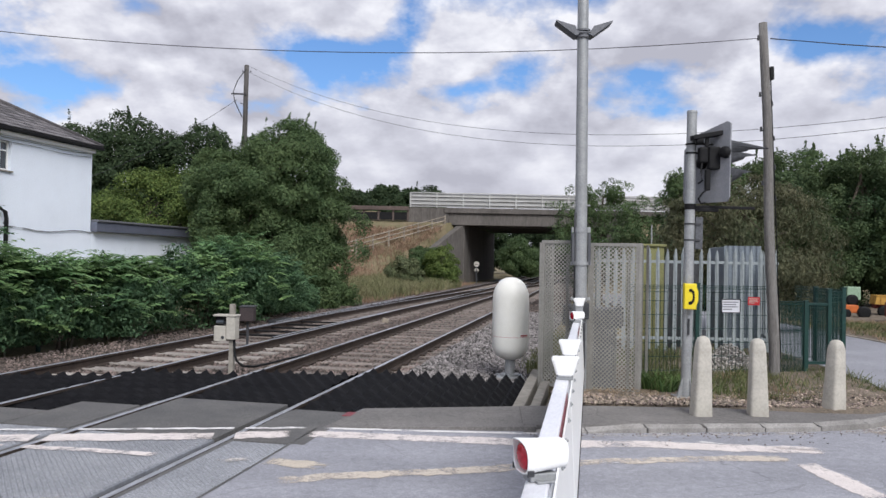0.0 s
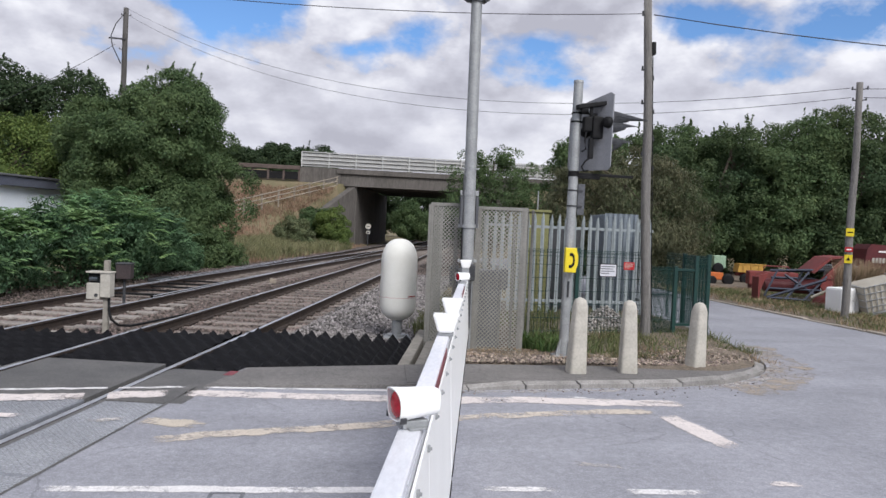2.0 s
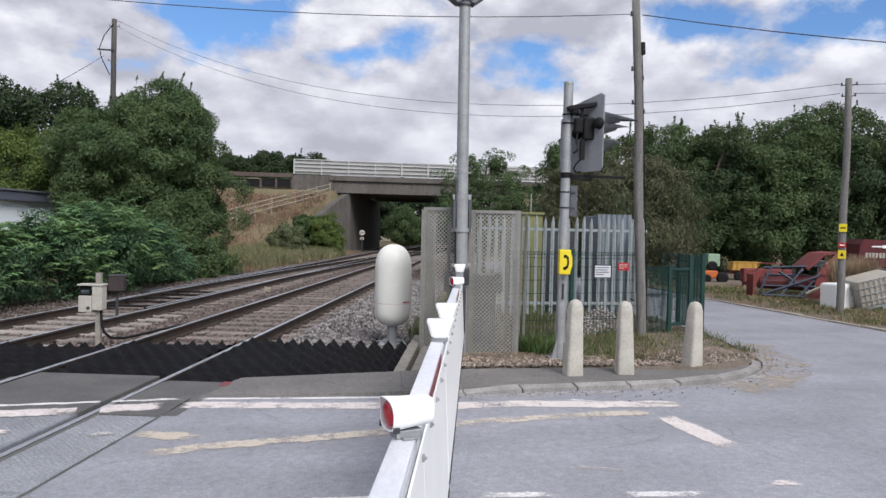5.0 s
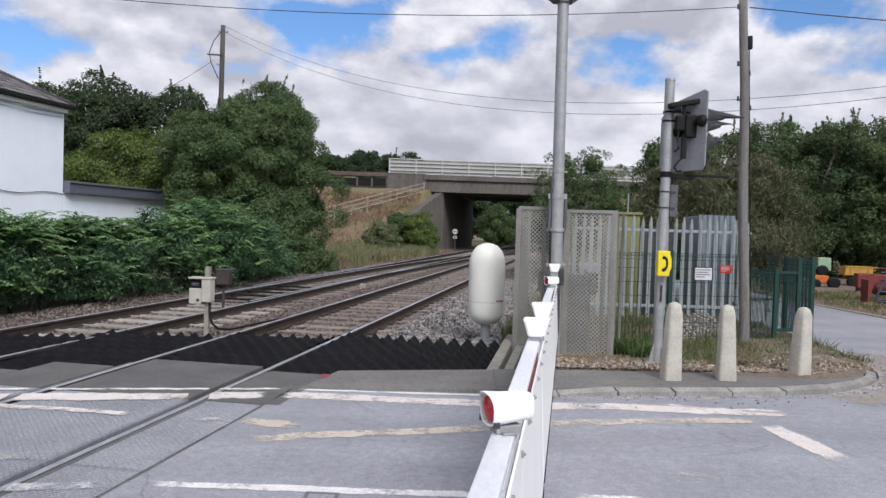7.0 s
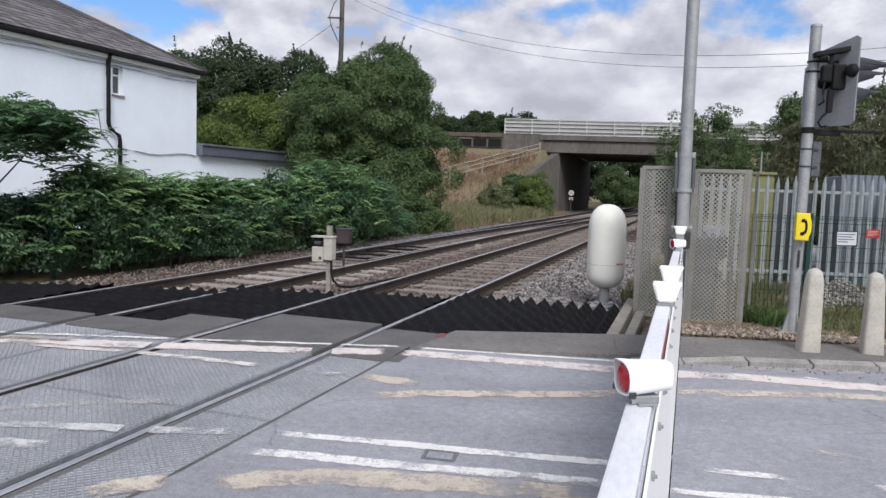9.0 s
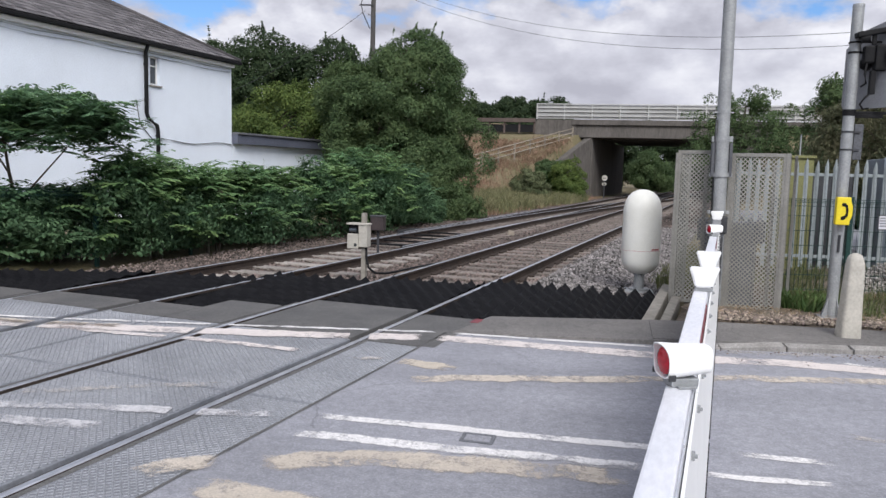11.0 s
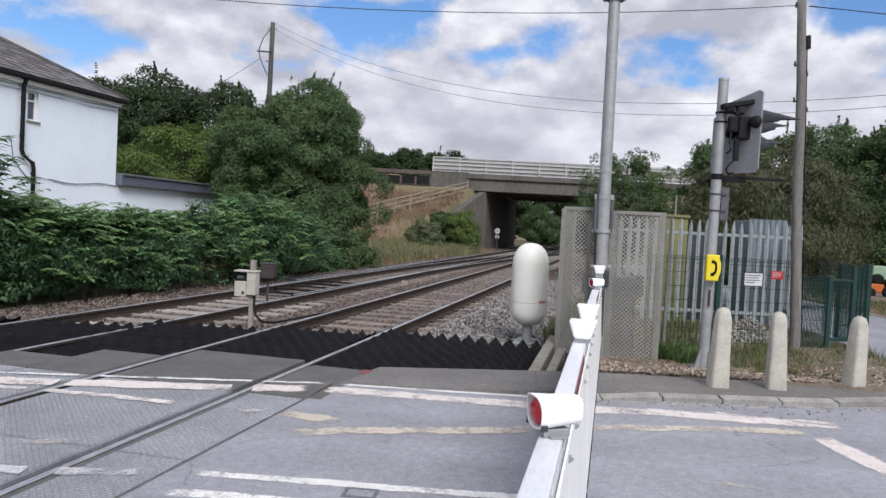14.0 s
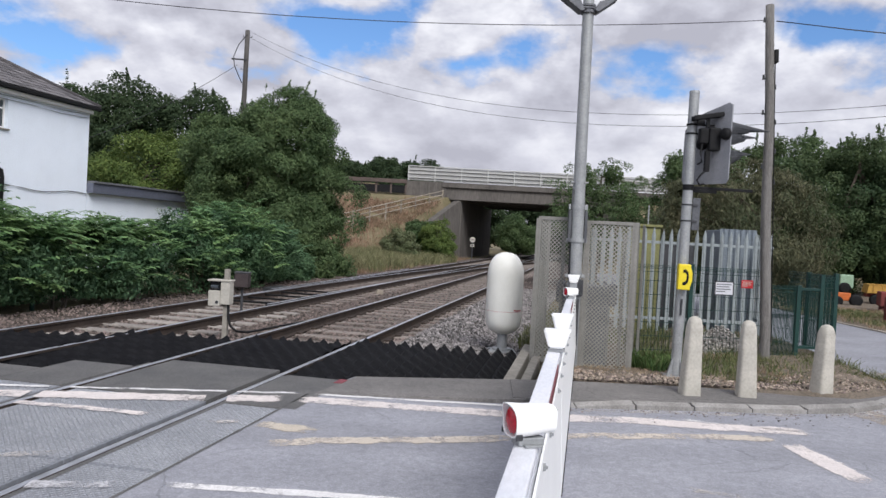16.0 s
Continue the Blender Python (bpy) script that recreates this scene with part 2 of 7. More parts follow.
M_YELLOW = material("yellow_plastic", (0.75, 0.60, 0.03), (0.68, 0.53, 0.025), scale=5, rough=0.5, bump=0.05, grain=0.08)
M_GREEN = material("green_coated_wire", (0.012, 0.045, 0.038), (0.009, 0.034, 0.03), scale=4, rough=0.5, bump=0.05)
M_OLIVE = material("olive_cabinet", (0.21, 0.21, 0.09), (0.17, 0.17, 0.075), scale=2, rough=0.7, bump=0.1)
M_POLE = material("weathered_pole", (0.205, 0.196, 0.186), (0.125, 0.118, 0.112), scale=4, rough=0.9, bump=0.5, fine=30, stretch=(6, 6, 0.5))
M_TARRED = material("tarred_pole", (0.10, 0.095, 0.092), (0.065, 0.06, 0.058), scale=4, rough=0.9, bump=0.4, fine=30, stretch=(6, 6, 0.5))
M_TIMBER = material("bleached_timber", (0.31, 0.27, 0.22), (0.21, 0.18, 0.145), scale=4, rough=0.9, bump=0.3, random_amount=0.15)
M_WIRE = material("cable_black", (0.05, 0.05, 0.055), (0.04, 0.04, 0.045), rough=0.6, bump=0)
M_RENDER = material("white_render", (0.80, 0.86, 0.95), (0.745, 0.80, 0.885), scale=0.8, rough=0.9, bump=0.25, fine=30, grain=0.05)
M_SLATE = material("slate", (0.125, 0.116, 0.120), (0.082, 0.077, 0.080), scale=2, rough=0.7, bump=0.3, fine=20, random_amount=0.42)
M_FASCIA = material("blue_grey_fascia", (0.12, 0.13, 0.17), (0.10, 0.11, 0.145), scale=3, rough=0.5, bump=0.05)
M_GLASS = material("window_glass", (0.05, 0.06, 0.07), (0.04, 0.05, 0.06), rough=0.06, bump=0, spec=0.8)
M_PARAPET = material("parapet_alloy", (0.50, 0.50, 0.49), (0.42, 0.42, 0.41), scale=1.0, rough=0.6, metal=0.3, bump=0.05, grain=0.06)
M_CORTEN = material("brown_barrier", (0.12, 0.09, 0.08), (0.08, 0.062, 0.055), scale=2, rough=0.8, bump=0.1)
M_MACHRED = material("faded_red_machine", (0.20, 0.042, 0.04), (0.13, 0.04, 0.036), scale=1.6, rough=0.7, bump=0.15, grain=0.2)
M_DARKRED = material("dark_red_machine", (0.11, 0.022, 0.025), (0.075, 0.018, 0.02), scale=1.6, rough=0.6, bump=0.1)
M_BLUESTEEL = material("blue_black_steel", (0.06, 0.07, 0.10), (0.045, 0.05, 0.065), scale=4, rough=0.6, metal=0.3, bump=0.1)
M_ORANGE = material("orange_paint", (0.55, 0.14, 0.035), (0.42, 0.11, 0.03), scale=3, rough=0.6, bump=0.1)
M_AMBER = material("amber_skip_paint", (0.50, 0.29, 0.06), (0.38, 0.21, 0.05), scale=3, rough=0.65, bump=0.1)
M_IBC = material("aged_white_plastic", (0.38, 0.35, 0.295), (0.29, 0.265, 0.22), scale=2, rough=0.6, bump=0.05)
M_BARK = material("bark", (0.11, 0.09, 0.07), (0.07, 0.058, 0.045), scale=5, rough=0.95, bump=0.6, fine=30)
M_STRAW = material("straw_grass", (0.34, 0.26, 0.165), (0.24, 0.18, 0.115), scale=0.8, rough=0.8, bump=0, fine=4, random_amount=0.35, island=True, trans=0.2)
M_DRY = material("pinkish_dry_grass", (0.30, 0.205, 0.14), (0.22, 0.155, 0.10), scale=0.5, rough=0.8, bump=0, fine=4, random_amount=0.35, island=True, trans=0.2)
M_LINE = material("pale_lineside_grass", (0.23, 0.215, 0.12), (0.15, 0.165, 0.075), scale=0.9, rough=0.7, bump=0, fine=4, random_amount=0.35, island=True, trans=0.25)
M_GRASS = material("green_grass", (0.10, 0.13, 0.05), (0.14, 0.14, 0.065), scale=0.9, rough=0.7, bump=0, fine=4, random_amount=0.35, island=True, trans=0.25)
L_HEDGE = leaves("hedge_leaf", (0.070, 0.138, 0.075), (0.108, 0.188, 0.096))
L_FROND = leaves("feathery_leaf", (0.108, 0.210, 0.098), (0.188, 0.295, 0.114))
L_SUMAC = leaves("dark_compound_leaf", (0.082, 0.158, 0.084), (0.118, 0.205, 0.106))
L_BIG = leaves("broad_tree_leaf", (0.076, 0.125, 0.057), (0.114, 0.166, 0.072))
L_DARK = leaves("dark_tree_leaf", (0.042, 0.070, 0.036), (0.060, 0.090, 0.044))
L_LIGHT = leaves("yellow_green_leaf", (0.140, 0.195, 0.056), (0.100, 0.150, 0.047))
L_ROW = leaves("wood_leaf", (0.054, 0.092, 0.046), (0.098, 0.132, 0.056), scale=0.3)
L_GREY = leaves("grey_green_leaf", (0.18, 0.205, 0.115), (0.13, 0.16, 0.08))
L_BROWN = leaves("drooping_brown_green_leaf", (0.09, 0.108, 0.06), (0.13, 0.122, 0.072))


def paint_material(name, col, wear):
    """Road paint, worn through in patches and frayed towards its edges; u runs across the strip."""
    mt = material(name, col, tuple(c * 0.88 for c in col), scale=4, rough=0.75, bump=0.15, fine=90, grain=0.15)
    N, L = mt.node_tree.nodes, mt.node_tree.links
    p = N["Principled BSDF"]
    tc, sep = N.new("ShaderNodeTexCoord"), N.new("ShaderNodeSeparateXYZ")
    mx, tr = N.new("ShaderNodeMixShader"), N.new("ShaderNodeBsdfTransparent")
    L.new(tc.outputs["UV"], sep.inputs[0])

    def m(op, x, y=0.0, clamp=False):
        k = N.new("ShaderNodeMath")
        k.operation, k.use_clamp = op, clamp
        for i, v in ((0, x), (1, y)):
            if isinstance(v, (int, float)):
                k.inputs[i].default_value = v
            else:
                L.new(v, k.inputs[i])
        return k.outputs[0]

    def noise_at(scale, detail=8):
        k = N.new("ShaderNodeTexNoise")
        k.inputs["Scale"].default_value, k.inputs["Detail"].default_value, k.inputs["Roughness"].default_value = scale, detail, 0.68
        L.new(tc.outputs["Object"], k.inputs["Vector"])
        return k.outputs["Fac"]

    broad, fine, pits = noise_at(2.2), noise_at(16.0), noise_at(75.0, 3)
    edge = m("MINIMUM", m("MULTIPLY", m("SUBTRACT", 0.5, m("ABSOLUTE", m("SUBTRACT", sep.outputs[0], 0.5))), 5.0), 1.0)
    ends = m("MINIMUM", m("MULTIPLY", sep.outputs[1], 6.0), 1.0)
    left = m("ADD", m("MULTIPLY", broad, 1.1), m("ADD", m("MULTIPLY", fine, 0.55), m("MULTIPLY", pits, 0.35)))
    left = m("ADD", left, m("MULTIPLY", m("SUBTRACT", m("MULTIPLY", edge, ends), 1.0), 0.42))
    cover = m("MULTIPLY", m("SUBTRACT", left, wear), 4.0, True)
    L.new(m("MULTIPLY", cover, 0.82), mx.inputs[0])
    L.new(tr.outputs[0], mx.inputs[1])
    L.new(p.outputs[0], mx.inputs[2])
    L.new(mx.outputs[0], N["Material Output"].inputs[0])
    return mt


P_WHITE = paint_material("white_road_paint", (0.84, 0.82, 0.815), 0.77)
P_PINK = paint_material("pinkish_white_road_paint", (0.78, 0.71, 0.68), 0.76)
P_CREAM = paint_material("cream_road_paint", (0.64, 0.565, 0.48), 0.82)
P_OLD = paint_material("old_cream_road_paint", (0.60, 0.53, 0.45), 0.77)
P_THICK = paint_material("thick_cream_road_paint", (0.60, 0.53, 0.44), 0.60)
P_FAINT = paint_material("faded_road_paint", (0.55, 0.515, 0.485), 0.95)
P_SILT = paint_material("tan_silt_film", (0.42, 0.355, 0.285), 0.92)
P_DUST = paint_material("pale_worn_paint_film", (0.64, 0.63, 0.65), 0.84)


M_PANEL = asphalt("crossing_panel_rubber", (0.152, 0.162, 0.184), (0.222, 0.23, 0.252), 45.0, 0.10)
M_RIB = material("worn_rib_rubber", (0.285, 0.294, 0.318), (0.205, 0.212, 0.232), scale=1.2, rough=0.75, bump=0.1)
M_PANELDARK = material("plain_dark_panel", (0.085, 0.084, 0.085), (0.125, 0.121, 0.118), scale=1.5, rough=0.8, bump=0.3, fine=60, grain=0.25)

# ---- mesh helpers ----
TRACK = -math.degrees(math.atan(0.205))          # the tracks' heading about z


def mesh_of(bm, name, mat):
    me = bpy.data.meshes.new(name)
    bm.normal_update()
    bm.to_mesh(me)
    bm.free()
    if mat:
        me.materials.append(mat)
    return me


def part(name, bm, mat, parent=None, label=""):
    me = bm if isinstance(bm, bpy.types.Mesh) else mesh_of(bm, name, mat)
    ob = new(name, me)
    if parent:
        ob.parent = parent
    if label:
        ob["label"] = label
    return ob


def thing(name, m, label, category, group="", kind=""):
    e = new(name)
    e.empty_display_size = 0.1
    e.matrix_world = m
    return tagged(e, label, category, group, kind)


def box(bm, x0, x1, y0, y1, z0, z1, bevel=0.0, m=None):
    r = bmesh.ops.create_cube(bm, size=1.0)
    vs = r["verts"]
    bmesh.ops.scale(bm, vec=(x1 - x0, y1 - y0, z1 - z0), verts=vs)
    bmesh.ops.translate(bm, vec=((x0 + x1) / 2, (y0 + y1) / 2, (z0 + z1) / 2), verts=vs)
    if bevel:
        es = list({e for v in vs for e in v.link_edges})
        g = bmesh.ops.bevel(bm, geom=es, offset=bevel, segments=2, profile=0.6, affect="EDGES")
        vs = list({v for f in g["faces"] for v in f.verts} | {v for v in vs if v.is_valid})
    if m is not None:
        bmesh.ops.transform(bm, matrix=m, verts=[v for v in vs if v.is_valid])
    return bm


def tube(bm, p, q, r0, r1=None, n=10):
    p, q = Vector(p), Vector(q)
    r1 = r0 if r1 is None else r1
    d = q - p
    m = Matrix.Translation((p + q) / 2) @ d.to_track_quat("Z", "Y").to_matrix().to_4x4()
    bmesh.ops.create_cone(bm, cap_ends=True, segments=n, radius1=r0, radius2=r1, depth=d.length, matrix=m)
    return bm


def path_tube(bm, pts, r, n=8):
    """One unbroken round tube through the points."""
    P = [Vector(p) for p in pts]
    rings = []
    for k, p in enumerate(P):
        d = (P[min(k + 1, len(P) - 1)] - P[max(k - 1, 0)]).normalized()
        q = d.to_track_quat("Z", "Y")
        rings.append([bm.verts.new(p + q @ Vector((r * math.cos(2 * math.pi * i / n), r * math.sin(2 * math.pi * i / n), 0))) for i in range(n)])
    made = []
    for a, b in zip(rings, rings[1:]):
        o = min(range(n), key=lambda s: (a[0].co - b[s].co).length)
        for i in range(n):
            made.append(bm.faces.new((a[i], a[(i + 1) % n], b[(i + 1 + o) % n], b[(i + o) % n])))
        b[:] = b[o:] + b[:o]
    made += [bm.faces.new(rings[0][::-1]), bm.faces.new(rings[-1])]
    for f in made:
        f.smooth = True
    return bm


def lathe(bm, prof, n=32, centre=(0, 0)):
    rings = []
    for r, z in prof:
        rings.append([bm.verts.new((centre[0] + r * math.cos(2 * math.pi * k / n), centre[1] + r * math.sin(2 * math.pi * k / n), z)) for k in range(n)])
    for a, b in zip(rings, rings[1:]):
        for k in range(n):
            bm.faces.new((a[k], a[(k + 1) % n], b[(k + 1) % n], b[k]))
    bm.faces.new(rings[0][::-1])
    bm.faces.new(rings[-1])
    for f in bm.faces:
        f.smooth = True
    return bm


def prism(bm, pts, depth, m=None):
    """A plate: the outline pts (in x, z) from y = 0 to y = depth."""
    a = [bm.verts.new((x, 0, z)) for x, z in pts]
    b = [bm.verts.new((x, depth, z)) for x, z in pts]
    n = len(pts)
    bm.faces.new(a)
    bm.faces.new(b[::-1])
    for k in range(n):
        bm.faces.new((a[k], b[k], b[(k + 1) % n], a[(k + 1) % n]))
    bmesh.ops.recalc_face_normals(bm, faces=bm.faces[:])
    if m is not None:
        bmesh.ops.transform(bm, matrix=m, verts=a + b)
    return bm


def B():
    return bmesh.new()


def fast_mesh(name, verts, quads, mat):
    """A mesh of quads out of arrays."""
    me = bpy.data.meshes.new(name)
    nv, nq = len(verts), len(quads)
    me.vertices.add(nv)
    me.vertices.foreach_set("co", np.asarray(verts, np.float32).ravel())
    me.loops.add(nq * 4)
    me.loops.foreach_set("vertex_index", np.asarray(quads, np.int32).ravel())
    me.polygons.add(nq)
    me.polygons.foreach_set("loop_start", np.arange(0, nq * 4, 4, dtype=np.int32))
    me.polygons.foreach_set("loop_total", np.full(nq, 4, np.int32))
    me.update(calc_edges=True)
    me.validate()
    me.materials.append(mat)
    return me


def leaf_arrays(rng, pos, out, size, droop=0.0, slim=0.5):
    """One folded leaf at each place, facing roughly outwards."""
    n = len(pos)
    nrm = out * 0.95 + rng.normal(size=(n, 3)) * 0.55 + np.array([0, 0, 0.4])
    nrm /= np.linalg.norm(nrm, axis=1)[:, None]
    t = rng.normal(size=(n, 3)) + np.array([0, 0, -droop])
    t -= nrm * (t * nrm).sum(1)[:, None]
    t /= np.linalg.norm(t, axis=1)[:, None] + 1e-9
    s = np.cross(nrm, t)
    L = size * rng.uniform(0.6, 1.4, n)[:, None]
    a, c = pos - t * L * 0.5, pos + t * L * 0.5 - nrm * L * 0.12
    b, d = pos + s * L * slim * 0.5 + nrm * L * 0.1, pos - s * L * slim * 0.5 + nrm * L * 0.1
    v = np.stack([a, b, c, d], 1).reshape(-1, 3)
    return v, np.arange(n * 4).reshape(n, 4)


def crown_mesh(name, blobs, n, size, seed, mat, clump=0.35, droop=0.0, slim=0.5, ragged=0.18, floor=None):
    """Leaves over boughs that bulge out of overlapping lobes (cx, cy, cz, rx, ry, rz), with shoots at the top."""
    rng = np.random.default_rng(seed)
    blobs = np.array(blobs, float)
    lump = clump * 1.3
    cen, way, rad = [], [], []
    for i, b in enumerate(blobs):
        r = b[3:].mean()
        m = max(5, int(4 * r * r / lump ** 2 * 1.6))
        d = rng.normal(size=(m, 3))
        d /= np.linalg.norm(d, axis=1)[:, None]
        c = b[:3] + d * b[3:] * (0.82 + rng.normal(size=(m, 1)) * ragged * 0.45)
        keep = np.ones(m, bool)
        for j, o in enumerate(blobs):                # boughs buried in another lobe bear no leaves
            if j != i:
                keep &= (((c - o[:3]) / o[3:]) ** 2).sum(1) > 0.55
        cen.append(c[keep])
        way.append(d[keep])
        rad.append(np.minimum(lump * rng.uniform(0.55, 1.3, m), b[3:].min() * 0.9 + 0.02)[keep])
    cen, way, rad = np.concatenate(cen), np.concatenate(way), np.concatenate(rad)
    n_in, n_up = int(n * 0.15), int(n * 0.014)
    j = rng.choice(len(cen), n, p=rad ** 2 / (rad ** 2).sum())
    e = rng.normal(size=(n, 3))
    e /= np.linalg.norm(e, axis=1)[:, None]
    e += way[j] * 0.6 + np.array([0, 0, 0.25])
    e /= np.linalg.norm(e, axis=1)[:, None]
    shell = 0.45 + 0.6 * rng.random(n) ** 0.6
    pos = cen[j] + e * (rad[j] * shell)[:, None] * np.array([1, 1, 0.82]) + rng.normal(size=(n, 3)) * lump * 0.07
    out = e + way[j] * 0.25
    k = rng.integers(0, len(blobs), n_in)            # leaves inside, that close the crown
    d = rng.normal(size=(n_in, 3))
    d /= np.linalg.norm(d, axis=1)[:, None]
    pos[:n_in] = blobs[k, :3] + d * blobs[k, 3:] * rng.uniform(0.45, 0.78, (n_in, 1))
    out[:n_in] = d
    tops = np.flatnonzero(way[:, 2] > 0.25)
    if len(tops) and droop < 0.6:                                    # upright shoots along the top outline
        k = np.repeat(tops[rng.integers(0, len(tops), n_up // 22 + 1)], 22)[:n_up]
        t = rng.random(n_up)
        aim = np.stack([np.sin(k * 12.9), np.sin(k * 78.2), np.full(n_up, 3.0)], 1) * (rad[k] * (0.75 + 0.5 * np.sin(k * 3.7)))[:, None] * 0.33
        foot = cen[k] + np.array([0, 0, 0.7]) * rad[k][:, None]
        pos[n_in:n_in + n_up] = foot + aim * t[:, None] + rng.normal(size=(n_up, 3)) * (0.06 * rad[k] * (1.15 - t))[:, None]
    if floor is not None:
        keep = pos[:, 2] > floor
        pos, out = pos[keep], out[keep]
    v, q = leaf_arrays(rng, pos, out, size, droop, slim)
    return fast_mesh(name, v, q, mat)


def limbs(bm, base, top, r, targets, seed):
    """A bent tapered trunk with limbs towards the targets."""
    rng = random.Random(seed)
    base, top = Vector(base), Vector(top)
    pts = [base.lerp(top, k / 5) + Vector((rng.uniform(-1, 1), rng.uniform(-1, 1), 0)) * 0.05 * (top - base).length * (k > 0) * 0.6 for k in range(6)]
    for k in range(5):
        tube(bm, pts[k], pts[k + 1], r * (1 - k * 0.15), r * (1 - (k + 1) * 0.15), 8)
    for t in targets:
        t = Vector(t)
        a = pts[rng.randint(2, 5)]
        mid = a.lerp(t, 0.5) + Vector((rng.uniform(-0.2, 0.2), rng.uniform(-0.2, 0.2), 0.15))
        tube(bm, a, mid, r * 0.4, r * 0.25, 6)
        tube(bm, mid, t, r * 0.25, r * 0.07, 6)
    return bm


def plant(name, base, blobs, n, size, seed, mat, label, category, trunk=0.15, clump=0.35, droop=0.0, slim=0.5, ragged=0.18, floor=0.0, group="", stems=1):
    """A tree or shrub: blobs are given relative to its base."""
    n, size = int(n * 2.2), size * 0.72
    e = thing(name, pose(*base), label, category, group)
    top = max(b[2] for b in blobs)
    cx, cy = np.mean([b[0] for b in blobs]), np.mean([b[1] for b in blobs])
    rng = random.Random(seed)
    for s in range(stems):
        bm = B()
        o = (0, 0, -0.1) if stems == 1 else (cx + rng.uniform(-1, 1) * blobs[0][3] * 0.6, cy + rng.uniform(-1, 1) * blobs[0][4] * 0.6, -0.1)
        limbs(bm, o, (cx if stems == 1 else o[0] + rng.uniform(-.2, .2), cy if stems == 1 else o[1], top), trunk, [(b[0] + rng.uniform(-.5, .5) * b[3], b[1] + rng.uniform(-.5, .5) * b[4], b[2] + rng.uniform(0, .6) * b[5]) for b in blobs for _ in range(2)] if s < 3 else [], seed + s)
        part("trunk" if stems == 1 else "stem", bm, M_BARK, e)
    part("crown", crown_mesh("crown", blobs, n, size, seed, mat, clump, droop, slim, ragged, floor), None, e)
    return e


def fronds(parent, tips, seed, mat, reach=0.38, pairs=7, leaflet=0.075):
    """Feathery compound leaves: pairs of leaflets along arching stalks from the tips."""
    rng = np.random.default_rng(seed)
    P = np.array(tips, float)
    n = len(P)
    a = rng.uniform(0, 2 * np.pi, n)
    d = np.stack([np.cos(a), np.sin(a), np.zeros(n)], 1)
    side = np.stack([-d[:, 1], d[:, 0], np.zeros(n)], 1)
    L = reach * rng.uniform(0.6, 1.25, n)[:, None]
    rise = rng.uniform(0.3, 1.15, n)[:, None]
    vs, up = [], np.array([0, 0, 1.0])
    for k in range(pairs):
        t = (k + 1) / pairs
        c = P + d * L * t + up * L * (rise * t - 0.5 * t * t)
        size = leaflet * (1.05 - 0.5 * abs(t - 0.45)) * rng.uniform(0.8, 1.2, n)[:, None]
        for s in (-1, 1):
            out = side * s * 0.85 + d * 0.5 - up * rng.uniform(0.05, 0.45, n)[:, None]
            tip = c + out * size
            mid = c + out * size * 0.45
            w = d * size * 0.27
            vs.append(np.stack([c, mid + w, tip, mid - w], 1))
    v = np.concatenate(vs, 0).reshape(-1, 3)
    return part("fronds", fast_mesh("fronds", v, np.arange(len(v)).reshape(-1, 4), mat), None, parent, "lighter feathery compound leaves")


def tufts(name, spots, blades, height, mat, seed, label, category="grass", lean=0.35, width=0.012):
    """Many bent blades round the spots (x, y, z, radius)."""
    rng = np.random.default_rng(seed)
    sp = np.array(spots, float)
    n = blades * len(sp)
    j = np.repeat(np.arange(len(sp)), blades)
    a, r = rng.uniform(0, 2 * np.pi, n), sp[j, 3] * np.sqrt(rng.random(n))
    p = sp[j, :3].copy()
    p[:, 0] += np.cos(a) * r
    p[:, 1] += np.sin(a) * r
    h = height * rng.uniform(0.4, 1.25, n)
    dx, dy = rng.normal(size=n) * lean * h, rng.normal(size=n) * lean * h
    b = rng.uniform(0, np.pi, n)
    wx, wy = np.cos(b) * width, np.sin(b) * width
    z = np.zeros(n)
    mid = p + np.stack([dx * 0.35, dy * 0.35, h * 0.6], 1)
    tip = p + np.stack([dx, dy, h], 1)
    w = np.stack([wx, wy, z], 1)
    v = np.stack([p - w, p + w, mid + w * 0.8, mid - w * 0.8, tip - w * 0.15, tip + w * 0.15], 1).reshape(-1, 3)
    i = np.arange(n)[:, None] * 6
    q = np.concatenate([i + np.array([[0, 1, 2, 3]]), i + np.array([[3, 2, 5, 4]])], 0)
    ob = new(name, fast_mesh(name, v, q, mat))
    return tagged(ob, label, category, kind="stuff")

# ---- ground, road, railway ----


def along(y, off=0.0):
    """x of the near track's centre line at y, moved off metres to its right."""
    return -4.10 + 0.205 * y + off * 1.021


